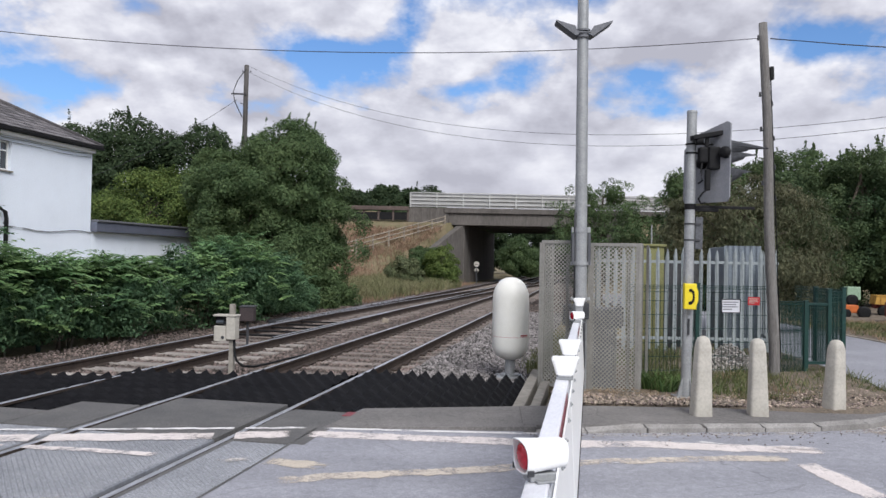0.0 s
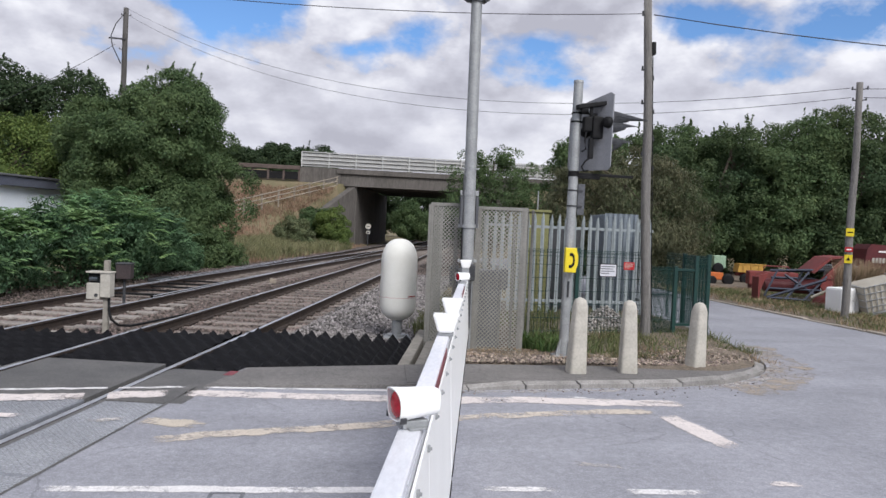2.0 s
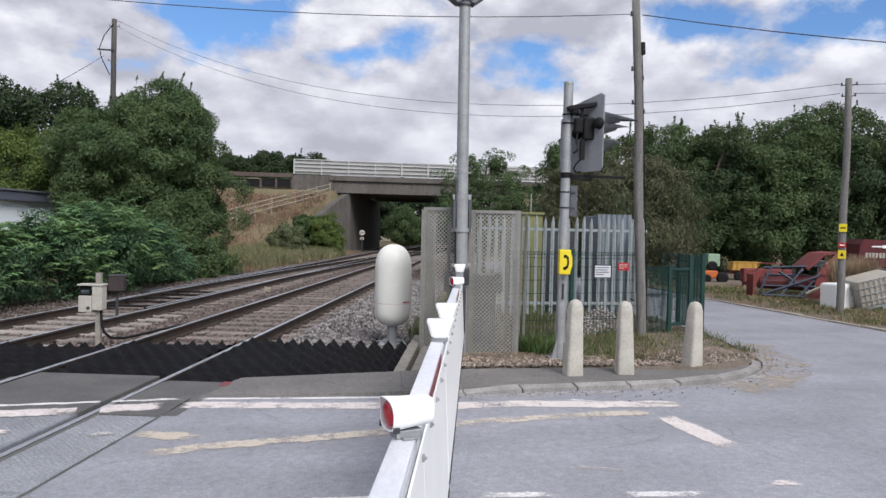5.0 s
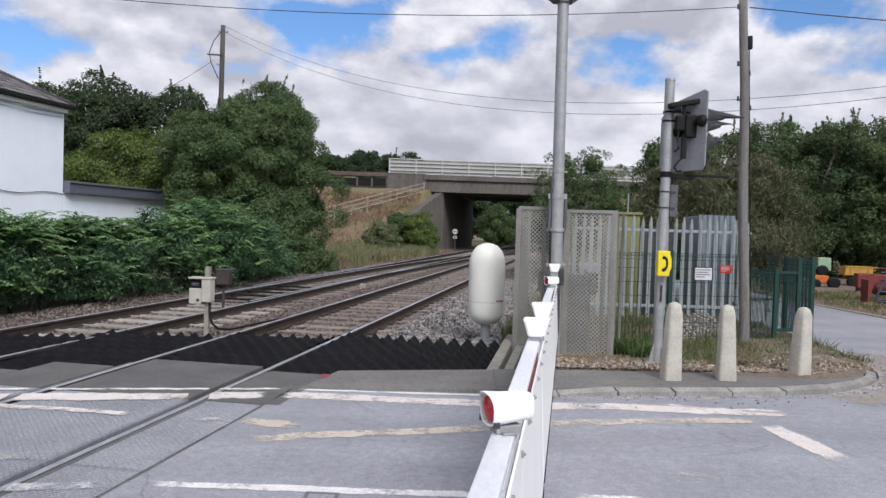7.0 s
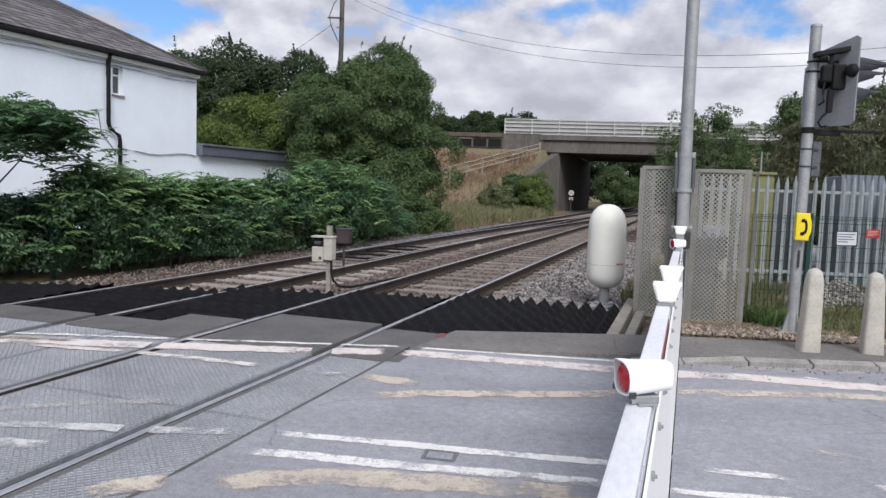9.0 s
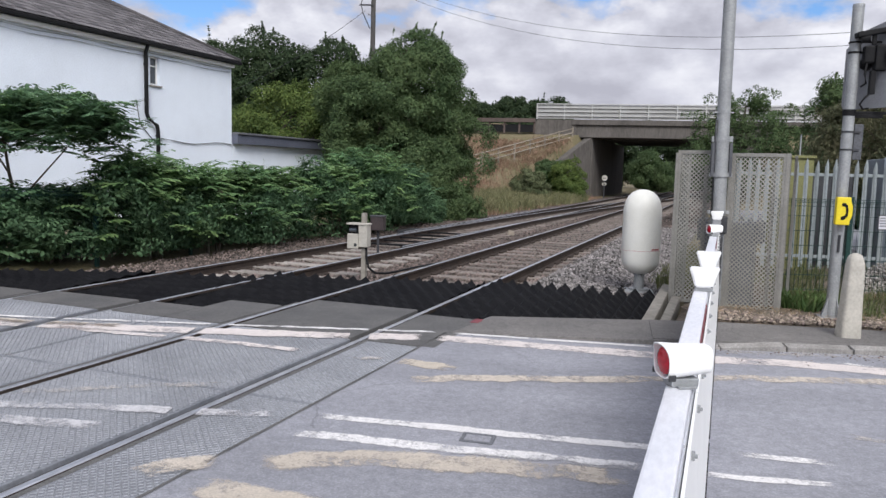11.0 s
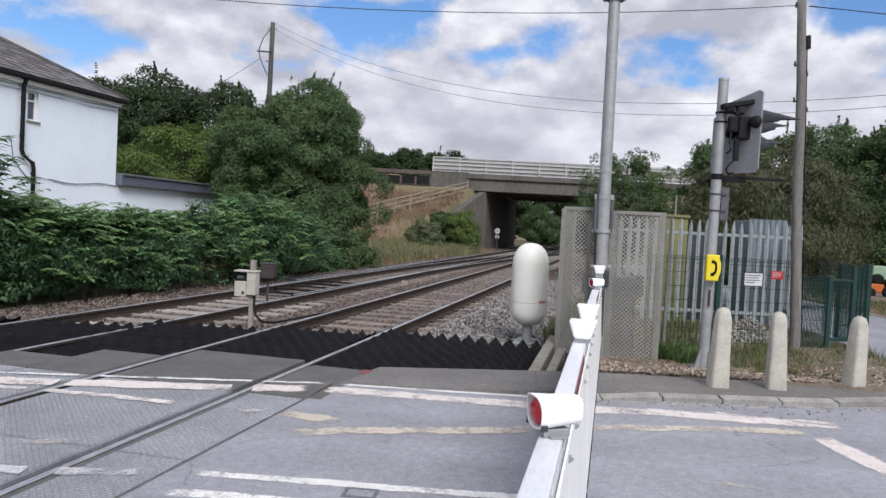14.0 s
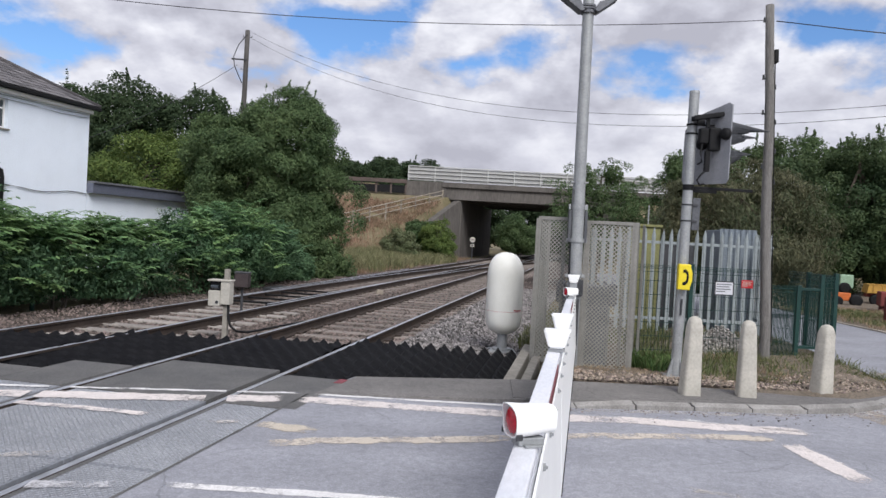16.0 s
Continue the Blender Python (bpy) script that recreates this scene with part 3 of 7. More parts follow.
def ground_height(x, y):
    u = (x - along(y)) * 0.98
    z = 0.0
    if -6.2 < u < 2.9:
        z = -0.24
    elif u <= -6.2:
        z = -0.24 + 0.14 * min(1, (-6.2 - u) / 0.8)
    else:
        z = -0.24 + 0.10 * min(1, (u - 2.9) / 0.4)
    edge = min(max((7.9 - y) / 0.5, 0), 1)
    z = z * (1 - edge) + (-0.06) * edge if y > 0 else -0.06
    if y > 40:                                   # the embankments that carry the road over the line
        crest = 4.75 + 0.85 * min(max((y - 60.2) / 0.8, 0), 1)
        t = min(max((y - 44.5) / 15.0, 0), 1) ** 1.25 * min(max((102 - y) / 14, 0), 1)
        wing = min(max((60.2 - y) / 7.7, 0), 1)
        edge_l, wide = -6.9 - 1.9 * wing, 0.4 if y > 52.5 else 0.4 + (52.5 - y) * 0.4
        if y > 78.6:
            edge_l = -6.9 - (y - 78.6) * 0.9
        if u < edge_l:
            z = max(z, crest * t * min(1, (edge_l - u) / wide))
        elif u > 5.2:
            z = max(z, crest * t * min(1, (u - 5.2) / 1.0))
    if abs(u) > 4 and z > -0.2 and y > 30:
        z += 0.10 * noise.noise((x * 0.6, y * 0.6, 0)) * min(1, (y - 30) / 8)
    return z


def build_ground():
    xs = np.concatenate([[-2500, -600, -150, -80], np.arange(-50, -14, 2.0), np.arange(-14, 16, 0.5), np.arange(16, 50, 2.0), [80, 150, 600, 2500]])
    ys = np.concatenate([[-2500, -600, -120, -40, -15], np.arange(-8, 0, 2.0), np.arange(0, 30, 0.5), np.arange(30, 106, 1.0), [130, 180, 300, 800, 2500]])
    v = [(x, y, ground_height(x, y)) for y in ys for x in xs]
    nx = len(xs)
    q = [(r * nx + c, r * nx + c + 1, (r + 1) * nx + c + 1, (r + 1) * nx + c) for r in range(len(ys) - 1) for c in range(nx - 1)]
    me = fast_mesh("ground", v, q, M_GROUND)
    me.polygons.foreach_set("use_smooth", [True] * len(q))
    tagged(new("ground", me), "dry grassy ground with bare soil patches", "ground", kind="structure")


build_ground()


def slab(name, outline, z0, z1, mat, label, category, step=None):
    """A flat slab over a convex or simple outline."""
    bm = B()
    top = [bm.verts.new((x, y, z1)) for x, y in outline]
    bot = [bm.verts.new((x, y, z0)) for x, y in outline]
    bm.faces.new(top)
    bm.faces.new(bot[::-1])
    n = len(outline)
    for k in range(n):
        bm.faces.new((top[k], bot[k], bot[(k + 1) % n], top[(k + 1) % n]))
    bmesh.ops.recalc_face_normals(bm, faces=bm.faces[:])
    ob = part(name, bm, mat)
    return tagged(ob, label, category, kind="structure")


# kerb nosing round the corner: x, y of its road face
BEND = [(0.75, 7.05), (1.3, 7.09), (1.92, 7.16), (2.5, 7.23), (3.2, 7.30), (3.88, 7.41), (4.35, 7.57), (4.78, 7.84), (5.18, 8.20), (5.47, 8.60), (5.74, 9.23), (6.03, 10.48), (6.2, 11.6), (6.4, 14.0), (6.6, 20.0), (6.9, 27.0)]


def rounded(pts, steps=8):
    """A smooth curve through the points."""
    P, out = [Vector(p) for p in pts], []
    for k in range(len(P) - 1):
        a, b, c, d = P[max(k - 1, 0)], P[k], P[k + 1], P[min(k + 2, len(P) - 1)]
        for i in range(steps):
            t = i / steps
            out.append(0.5 * (2 * b + (c - a) * t + (2 * a - 5 * b + 4 * c - d) * t * t + (3 * b - a - 3 * c + d) * t ** 3))
    return out + [P[-1]]


KERB_CURVE = rounded(BEND)
KERB_RUN = [0.0]
for a, b in zip(KERB_CURVE, KERB_CURVE[1:]):
    KERB_RUN.append(KERB_RUN[-1] + (b - a).length)


def kerb_line(s):
    """A point and heading, s metres along the kerb from x = 0.75."""
    k = min(max(int(np.searchsorted(KERB_RUN, s)) - 1, 0), len(KERB_CURVE) - 2)
    a, b = KERB_CURVE[k], KERB_CURVE[k + 1]
    p = a.lerp(b, (s - KERB_RUN[k]) / (KERB_RUN[k + 1] - KERB_RUN[k]))
    return p.x, p.y, math.degrees(math.atan2(b.y - a.y, b.x - a.x))


corner = [kerb_line(s)[:2] for s in np.linspace(0.0, 20, 60)]
far_side = [(10.1, 7.6), (9.95, 9.6), (9.80, 11.4), (9.75, 14.0), (9.72, 18.2), (9.9, 26), (10.6, 40)]
end = corner[-1]
# the carriageway in pieces on either side of the crossing panels
slab("road", [(-4.05, -7.0), (70, -7.0), (70, 6.6), (16, 6.6), (12.0, 6.9)] + far_side + [(7.4, 40), (end[0] + 0.3, end[1] + 4)] + corner[::-1] + [(0.66, 7.55), (0.62, 8.12), (-0.90, 8.06), (-1.235, 7.1), (-1.635, 5.2), (-2.075, 3.1)], -0.25, 0.0, M_ASPHALT, "worn grey asphalt road with patched lines", "road")
slab("road", [(-60, -7.0), (-10.75, -7.0), (-7.85, 7.6), (-8.1, 7.6), (-60, 7.2)], -0.25, 0.0, M_ASPHALT, "worn grey asphalt road beyond the railway", "road")
pav = [(0.80, 8.1)] + [(kerb_line(s)[0] - 0.13 * math.sin(math.radians(kerb_line(s)[2])), kerb_line(s)[1] + 0.13 * math.cos(math.radians(kerb_line(s)[2]))) for s in np.linspace(0, 4.75, 40)] + [(4.62, 8.02), (4.0, 8.02), (3.0, 8.20), (1.6, 8.18)]
slab("pavement", pav, -0.25, 0.055, M_PATH, "narrow asphalt footway behind the kerb", "pavement")


slab("pavement", [(-1.19, 7.115), (0.86, 7.125), (0.98, 8.14), (-0.885, 8.05)], -0.2, 0.005, M_PATH, "darker asphalt strip before the black matting", "pavement")
for v in bpy.data.objects["pavement.001"].data.vertices:   # ramps up to the footway
    if v.co.x > 0.5 and v.co.z > 0:
        v.co.z = 0.05


def verge_fall(x, y):
    """The near verge falls away behind the footway."""
    return -0.11 * min(max((y - 8.4) / 1.2, 0), 1) * min(max(5.0 - x, 0), 1)


def verge(name, outline, z, mat, label, bumps, seed):
    """A lumpy bed of soil inside an outline."""
    bm = B()
    vs = [bm.verts.new((x, y, z - 0.03)) for x, y in outline]
    f = bm.faces.new(vs)
    bmesh.ops.triangulate(bm, faces=[f])
    bmesh.ops.subdivide_edges(bm, edges=bm.edges[:], cuts=7, use_grid_fill=True)
    for v in bm.verts:
        if not v.is_boundary:
            v.co.z += 0.03 + bumps * noise.noise(v.co * 2.2 + Vector((seed, 0, 0))) + bumps * 0.5 * noise.noise(v.co * 9)
    for v in bm.verts:
        v.co.z += verge_fall(v.co.x, v.co.y)
    bmesh.ops.recalc_face_normals(bm, faces=bm.faces[:])
    for f in bm.faces:
        f.smooth = True
        if f.normal.z < 0:
            f.normal_flip()
    return tagged(part(name, bm, mat), label, "verge", kind="structure")


verge("verge", [(1.08, 8.15), (1.6, 8.17), (3.0, 8.19), (4.0, 8.01), (4.62, 8.01), (4.98, 8.21), (5.35, 8.66), (5.64, 9.28), (5.93, 10.5), (6.10, 11.6), (6.28, 13.4), (6.4, 16.5), (2.75, 16.5)], 0.06, M_DIRT, "bare dirt verge with straw and stones", 0.03, 3)
verge("verge", [(10.10, 8.2), (10.0, 9.6), (9.85, 11.4), (9.80, 14.0), (9.77, 18.2), (9.92, 24), (10.3, 34), (44, 34), (44, 8.0)], 0.06, M_DIRT, "rough grassy verge and yard with dry soil", 0.05, 8)

# ballast bed between and beside the rails
bm = B()
W0, W1 = -6.0, 3.0
ys = list(np.arange(8.6, 30, 0.25)) + list(np.arange(30, 120, 2.0))
us = np.linspace(W0, W1, 41)
rows = []
for y in ys:
    row = []
    for u in us:
        e = max(0, min(1, (u - W0) / 0.5), 0) * max(0, min(1, (W1 - u) / 0.3))
        x = along(y, u)
        row.append(bm.verts.new((x, y, -0.26 + e * 0.085 + 0.012 * noise.noise((x * 6, y * 6, 0)))))
    rows.append(row)
for a, b in zip(rows, rows[1:]):
    for k in range(len(us) - 1):
        bm.faces.new((a[k], a[k + 1], b[k + 1], b[k]))
tagged(part("ballast_bed", bm, M_BEDB), "brown-grey railway ballast bed", "ballast", kind="structure")


def stones(name, n, place, size, seed, mat, label, category):
    """Angular stones: squashed random octahedra joined as one mesh."""
    rng = np.random.default_rng(seed)
    base = np.array([(1, 0, 0), (0, 1, 0), (-1, 0, 0), (0, -1, 0), (0, 0, 1), (0, 0, -1)], float)
    P = place(rng, n)
    n = len(P)
    s = size * rng.uniform(0.5, 1.3, (n, 1, 1))
    v = base[None] * rng.uniform(0.6, 1.2, (n, 6, 1)) + rng.normal(size=(n, 6, 3)) * 0.16
    v *= np.array([1, 1, 0.75])
    a = rng.uniform(0, 2 * np.pi, n)
    c, si = np.cos(a)[:, None], np.sin(a)[:, None]
    v = np.stack([v[..., 0] * c - v[..., 1] * si, v[..., 0] * si + v[..., 1] * c, v[..., 2]], -1) * s + P[:, None]
    t = np.array([(0, 1, 4), (1, 2, 4), (2, 3, 4), (3, 0, 4), (1, 0, 5), (2, 1, 5), (3, 2, 5), (0, 3, 5)])
    tri = (np.arange(n)[:, None, None] * 6 + t[None]).reshape(-1, 3)
    me = bpy.data.meshes.new(name)
    v = v.reshape(-1, 3)
    me.vertices.add(len(v))
    me.vertices.foreach_set("co", v.astype(np.float32).ravel())
    me.loops.add(len(tri) * 3)
    me.loops.foreach_set("vertex_index", tri.astype(np.int32).ravel())
    me.polygons.add(len(tri))
    me.polygons.foreach_set("loop_start", np.arange(0, len(tri) * 3, 3, dtype=np.int32))
    me.polygons.foreach_set("loop_total", np.full(len(tri), 3, np.int32))
    me.update(calc_edges=True)
    me.materials.append(mat)
    return tagged(new(name, me), label, category, kind="stuff")


def on_bed(rng, n):
    y = 10.3 + 34 * rng.random(n) ** 1.7
    u = rng.uniform(-5.8, 2.9, n)
    far = y > 26
    x = -4.10 + 0.205 * y + u * 1.021
    z = np.full(n, -0.168)
    z[np.abs(np.abs(u) - 0.75) < 0.1] -= 0.05
    z[np.abs(np.abs(u + 3.1) - 0.75) < 0.1] -= 0.05
    z[u > 1.4] += 0.02
    return np.stack([x, y, z], 1)


stones("ballast_stones", 42000, on_bed, 0.034, 5, M_BALLAST, "loose angular grey-brown ballast stones", "ballast")
M_FRESH = material("fresh_grey_ballast", (0.235, 0.217, 0.21), (0.135, 0.126, 0.122), scale=3, rough=0.9, bump=0.3, random_amount=0.8, island=True)


def shoulder(rng, n):
    y = 10.4 + 15 * rng.random(n) ** 1.5
    u = rng.uniform(1.15, 3.0, n)
    return np.stack([-4.10 + 0.205 * y + u * 1.021, y, -0.13 + 0.03 * rng.random(n)], 1)


stones("ballast_shoulder", 14000, shoulder, 0.036, 6, M_FRESH, "pale grey fresh ballast beside the track", "ballast")


def rail_profile():
    return [(-0.070, -0.160), (0.070, -0.160), (0.070, -0.148), (0.012, -0.130), (0.010, -0.045), (0.034, -0.034), (0.034, -0.006), (-0.034, -0.006), (-0.034, -0.034), (-0.010, -0.045), (-0.012, -0.130), (-0.070, -0.148)]


def rail(parent, x, y0, y1, bend=0.0):
    n = 14 if bend else 1
    bm = B()
    prof, prev = rail_profile(), None
    for k in range(n + 1):
        t = k / n
        ring = [bm.verts.new((x + px + bend * t * t, y0 + (y1 - y0) * t, pz)) for px, pz in prof]
        if prev:
            for i in range(len(prof)):
                j = (i + 1) % len(prof)
                bm.faces.new((prev[i], prev[j], ring[j], ring[i]))
        prev = ring
    bmesh.ops.recalc_face_normals(bm, faces=bm.faces[:])
    r = part("rail", bm, M_RUST, parent)
    bm = B()
    prev = None
    for k in range(n + 1):
        t = k / n
        c = x + bend * t * t
        ring = [bm.verts.new((c + px, y0 + (y1 - y0) * t, pz)) for px, pz in ((-0.022, -0.006), (-0.016, 0.0), (0.022, 0.0), (0.028, -0.006))]
        if prev:
            for i in range(3):
                bm.faces.new((prev[i], prev[i + 1], ring[i + 1], ring[i]))
        prev = ring
    part("railhead", bm, M_RAILTOP, r, "polished steel running surface")
    return r


bm = B()
box(bm, -1.28, 1.28, -0.125, 0.125, -0.30, -0.152, 0.012)
SLEEPER = mesh_of(bm, "sleeper", M_SLEEPER)
bm = B()
box(bm, -1.28, 1.28, -0.125, 0.125, -0.30, -0.138, 0.012)
SLEEPER_PALE = mesh_of(bm, "sleeper", M_SLEEPER_PALE)
bm = B()
box(bm, -0.045, 0.045, -0.06, 0.06, -0.155, -0.118, 0.008)
CHAIR = mesh_of(bm, "rail_clip", M_RUST)
for name, ox, lab in (("railway_track", -4.10, "straight near railway track with shiny rusty rails"), ("railway_track", -7.22, "far railway track with points and rusty rails")):
    e = thing(name, pose(ox, 0, 0, 0, 0, TRACK), lab, "railway track", "double track")
    rail(e, -0.7525, -12, 150)
    rail(e, 0.7525, -12, 150)
    if ox < -5:                                  # the points' blades and closure rails
        rail(e, -0.66, 15.5, 62, 3.0)
        rail(e, 0.60, 15.5, 62, 3.0)
        rail(e, -0.92, 19.0, 34, -0.06)
    for k in range(95):
        y = 10.3 + 0.65 * k
        o = new("sleeper", SLEEPER_PALE if ox < -5 and k < 9 else SLEEPER)
        o.parent, o.location = e, (0, y, 0)
        if k < 26:
            for c in (-0.855, -0.65, 0.65, 0.855):
                o = new("rail_clip", CHAIR)
                o.parent, o.location = e, (c, y, 0)

# point rodding and machine between the far rails
e = thing("point_machine", pose(-7.22, 0, 0, 0, 0, TRACK), "dark greasy point stretcher bars between rails", "railway points")
for k in range(5):
    bm = B()
    box(bm, -0.95, 0.72, 16.3 + 0.9 * k, 16.38 + 0.9 * k, -0.09, -0.05, 0.008)
    part("stretcher_bar", bm, M_BLACK, e)
bm = B()
box(bm, -1.60, -1.10, 20.0, 21.0, -0.2, -0.06, 0.03)
part("motor_case", bm, M_DGREY, e)

# ---- crossing panels and anti-trespass mats ----
cross = thing("level_crossing_deck", pose(-4.10, 0, 0, 0, 0, TRACK), "ribbed grey rubber level crossing deck between the rails", "crossing deck", kind="structure")
bands = [(0.835, 1.50), (-0.655, 0.655), (-1.55, -0.835), (-2.30, -1.56), (-3.775, -2.465), (-4.95, -3.955)]
ribs_seed = random.Random(4)
bm = B()
box(bm, -5.0, 1.49, -9.0, 7.3, -0.23, -0.145)
part("underlay", bm, M_RUBBER, cross, "dark base under the panels")
ends = (8.28, 8.5, 8.0, 7.5, 7.5, 7.4)
for (x0, x1), last in zip(bands, ends):
    for k in range(9):
        y0 = -7.74 + 1.83 * k
        y1 = y0 + 1.82
        dark = k >= 8
        if dark:
            y1 = last
        bm = B()
        box(bm, x0, x1, y0, y1, -0.14, -0.006 if not dark else 0.004, 0.008)
        pn = part("panel", bm, M_PANELDARK if dark else M_PANEL, cross)
        if not dark and y0 > 0:                 # raised diamond ribs, worn pale
            bm = B()
            zt = -0.0055
            p = 0.052
            n = int((x1 - x0 + (y1 - y0)) / p)
            for s in (1, -1):
                for i in range(n):
                    c = i * p
                    # a slanting rib clipped to the panel
                    xa, ya = x0 + 0.02, y0 + 0.02 + c
                    w, h = x1 - x0 - 0.04, y1 - y0 - 0.04
                    t0, t1 = max(0.0, c - h), min(w, c)
                    if t1 - t0 < 0.03:
                        continue
                    a = (x0 + 0.02 + t0, y0 + 0.02 + c - t0) if s > 0 else (x1 - 0.02 - t0, y0 + 0.02 + c - t0)
                    b = (x0 + 0.02 + t1, y0 + 0.02 + c - t1) if s > 0 else (x1 - 0.02 - t1, y0 + 0.02 + c - t1)
                    d = Vector((b[0] - a[0], b[1] - a[1]))
                    nn = Vector((-d.y, d.x)).normalized() * 0.0042
                    q = [bm.verts.new((*(Vector(pt) + f * nn), z)) for pt in (a, b) for f, z in ((-1.6, zt), (-0.7, zt + 0.004), (0.7, zt + 0.004), (1.6, zt))]
                    for m in range(3):
                        bm.faces.new((q[m], q[m + 4], q[m + 5], q[m + 1]))
            tagged(part("rib_pattern", bm, M_RIB, pn, "worn pale diamond ribs"), kind="stuff")
for x0, x1, last, top in ((0.788, 0.834, 8.28, -0.008), (-0.834, -0.788, 8.3, -0.008), (-2.334, -2.302, 7.5, -0.008), (-3.953, -3.908, 7.4, -0.008),
                          (0.657, 0.716, 8.3, -0.034), (-0.716, -0.657, 8.3, -0.026), (-3.836, -3.777, 7.5, -0.03), (-2.463, -2.408, 7.5, -0.03)):
    bm = B()
    box(bm, x0, x1, -7.7, last, -0.12, top, 0.004)
    part("filler_strip", bm, M_PANELDARK, cross, "dark rubber filler beside the rail")
bm = B()
prism(bm, [(0.84, -0.12), (1.5, -0.12), (1.5, 0.0), (0.84, 0.0)], 0.03, Matrix.Translation((0, 8.285, 0)))
part("end_plate", bm, M_RUBBER, cross)
bm = B()
box(bm, 1.42, 1.515, 8.10, 8.30, -0.12, 0.009, 0.006)
part("red_end_cap", bm, M_MAROON, cross, "red painted end cap")


def mat_panel(parent, x0, x1, y0, y1, y0r, y1r, z_near, z_far, pitch=0.19, h=0.125):
    """A black pyramid mat: ridges that run along the track, zigzag at its ends."""
    bm = B()
    n = max(1, round((x1 - x0) / (pitch / 2)))
    rows = []
    for j in range(15):
        t = j / 14
        row = []
        for k in range(n + 1):
            x = x0 + (x1 - x0) * k / n
            notch = 0.030 * (j % 2)
            z = z_near + (z_far - z_near) * t + (0 if k % 2 else h) - notch * (1 if k % 2 == 0 else 0)
            f = k / n
            ya, yb = y0 + (y0r - y0) * f, y1 + (y1r - y1) * f
            row.append(bm.verts.new((x, ya + (yb - ya) * t, z - h)))
        rows.append(row)
    for a, b in zip(rows, rows[1:]):
        for k in range(n):
            bm.faces.new((a[k], a[k + 1], b[k + 1], b[k]))
    for row in (rows[0], rows[-1]):              # skirts under both ends
        low = [bm.verts.new((v.co.x, v.co.y, -0.25)) for v in row]
        for k in range(n):
            bm.faces.new((row[k], row[k + 1], low[k + 1], low[k]))
    bmesh.ops.recalc_face_normals(bm, faces=bm.faces[:])
    return part("ridged_panel", bm, M_RUBBER, parent)


mats = thing("anti_trespass_mat", pose(-4.10, 0, 0, 0, 0, TRACK), "black rubber anti-trespass matting with zigzag ridges", "matting")
mat_panel(mats, 0.83, 3.05, 8.31, 11.15, 8.98, 11.2, 0.0, 0.05)
mat_panel(mats, -0.68, 0.68, 8.52, 10.7, 8.52, 10.9, -0.02, 0.03)
mat_panel(mats, -2.30, -0.83, 7.62, 10.15, 8.02, 10.3, -0.02, 0.05)
mat_panel(mats, -3.78, -2.44, 7.52, 9.6, 7.52, 10.0, -0.03, 0.0)
mat_panel(mats, -6.6, -3.97, 7.1, 8.1, 7.42, 9.4, -0.02, 0.04)

# concrete edge slabs beside the mats
for k, (x, w) in enumerate(((3.09, 0.13), (3.27, 0.11))):
    e = thing("concrete_edge_slab", pose(-4.10, 0, 0, 0, 0, TRACK), "weathered concrete edge slab sloping beside black matting", "kerb slab", "edge slabs")
    bm = B()
    a = Matrix.Translation((x, 8.92 + 0.1 * k, 0.0)) @ Matrix.Rotation(radians(0.6 - 0.3 * k), 4, "X")
    box(bm, 0, w, 0.0, 2.7 - 0.9 * k, -0.2, 0.045 - 0.02 * k, 0.015, a)
    part("slab", bm, M_DCONC, e)

# ---- kerb stones ----
kerb = thing("kerb", pose(0, 0, 0), "row of worn bevelled concrete kerb stones", "kerb", kind="structure")
s, k = 0.0, 0
bm = B()
box(bm, 0.004, 0.596, 0.0, 0.13, -0.18, 0.068, 0.018)
for v in bm.verts:
    if v.co.z > 0.05 and v.co.y < 0.06:
        v.co.z -= 0.03
KERB = mesh_of(bm, "kerb_stone", M_KERB)
rng = random.Random(9)
while s < 5.9:
    x, y, a = kerb_line(s)
    o = new("kerb_stone", KERB)
    o.parent = kerb
    drop = -0.06 if k == 0 else (-0.03 if k == 1 else -0.022 * max(0, k - 6))
    o.matrix_local = pose(x, y, drop + rng.uniform(-0.006, 0.006), rng.uniform(-1.5, 1.5), -3.2 if k < 2 else rng.uniform(-.6, .6), kerb_line(s + 0.3)[2])
    s, k = s + 0.6, k + 1

edging = thing("road_edging", pose(0, 0, 0), "low pale concrete edging along the yard", "kerb", kind="structure")
bm = B()
box(bm, -0.06, 0.06, 0.004, 0.896, -0.2, 0.035, 0.015)
EDGE = mesh_of(bm, "edging_stone", material("tan_edging_concrete", (0.40, 0.355, 0.30), (0.29, 0.255, 0.215), scale=4, rough=0.9, bump=0.3, random_amount=0.15))
fs = [Vector(p) for p in far_side]
s, total = 0.0, sum((q - p).length for p, q in zip(fs, fs[1:5]))
for p, q in zip(fs, fs[1:5]):
    n = max(1, round((q - p).length / 0.9))
    for k in range(n):
        c = p.lerp(q, k / n)
        o = new("edging_stone", EDGE)
        o.parent = edging
        o.matrix_local = pose(c.x, c.y, rng.uniform(-0.012, 0.004), 0, 0, math.degrees(math.atan2(q.y - p.y, q.x - p.x)) - 90 + rng.uniform(-.8, .8)) @ Matrix.Diagonal((1, (q - p).length / n / 0.9, 1, 1))

# ---- road markings ----


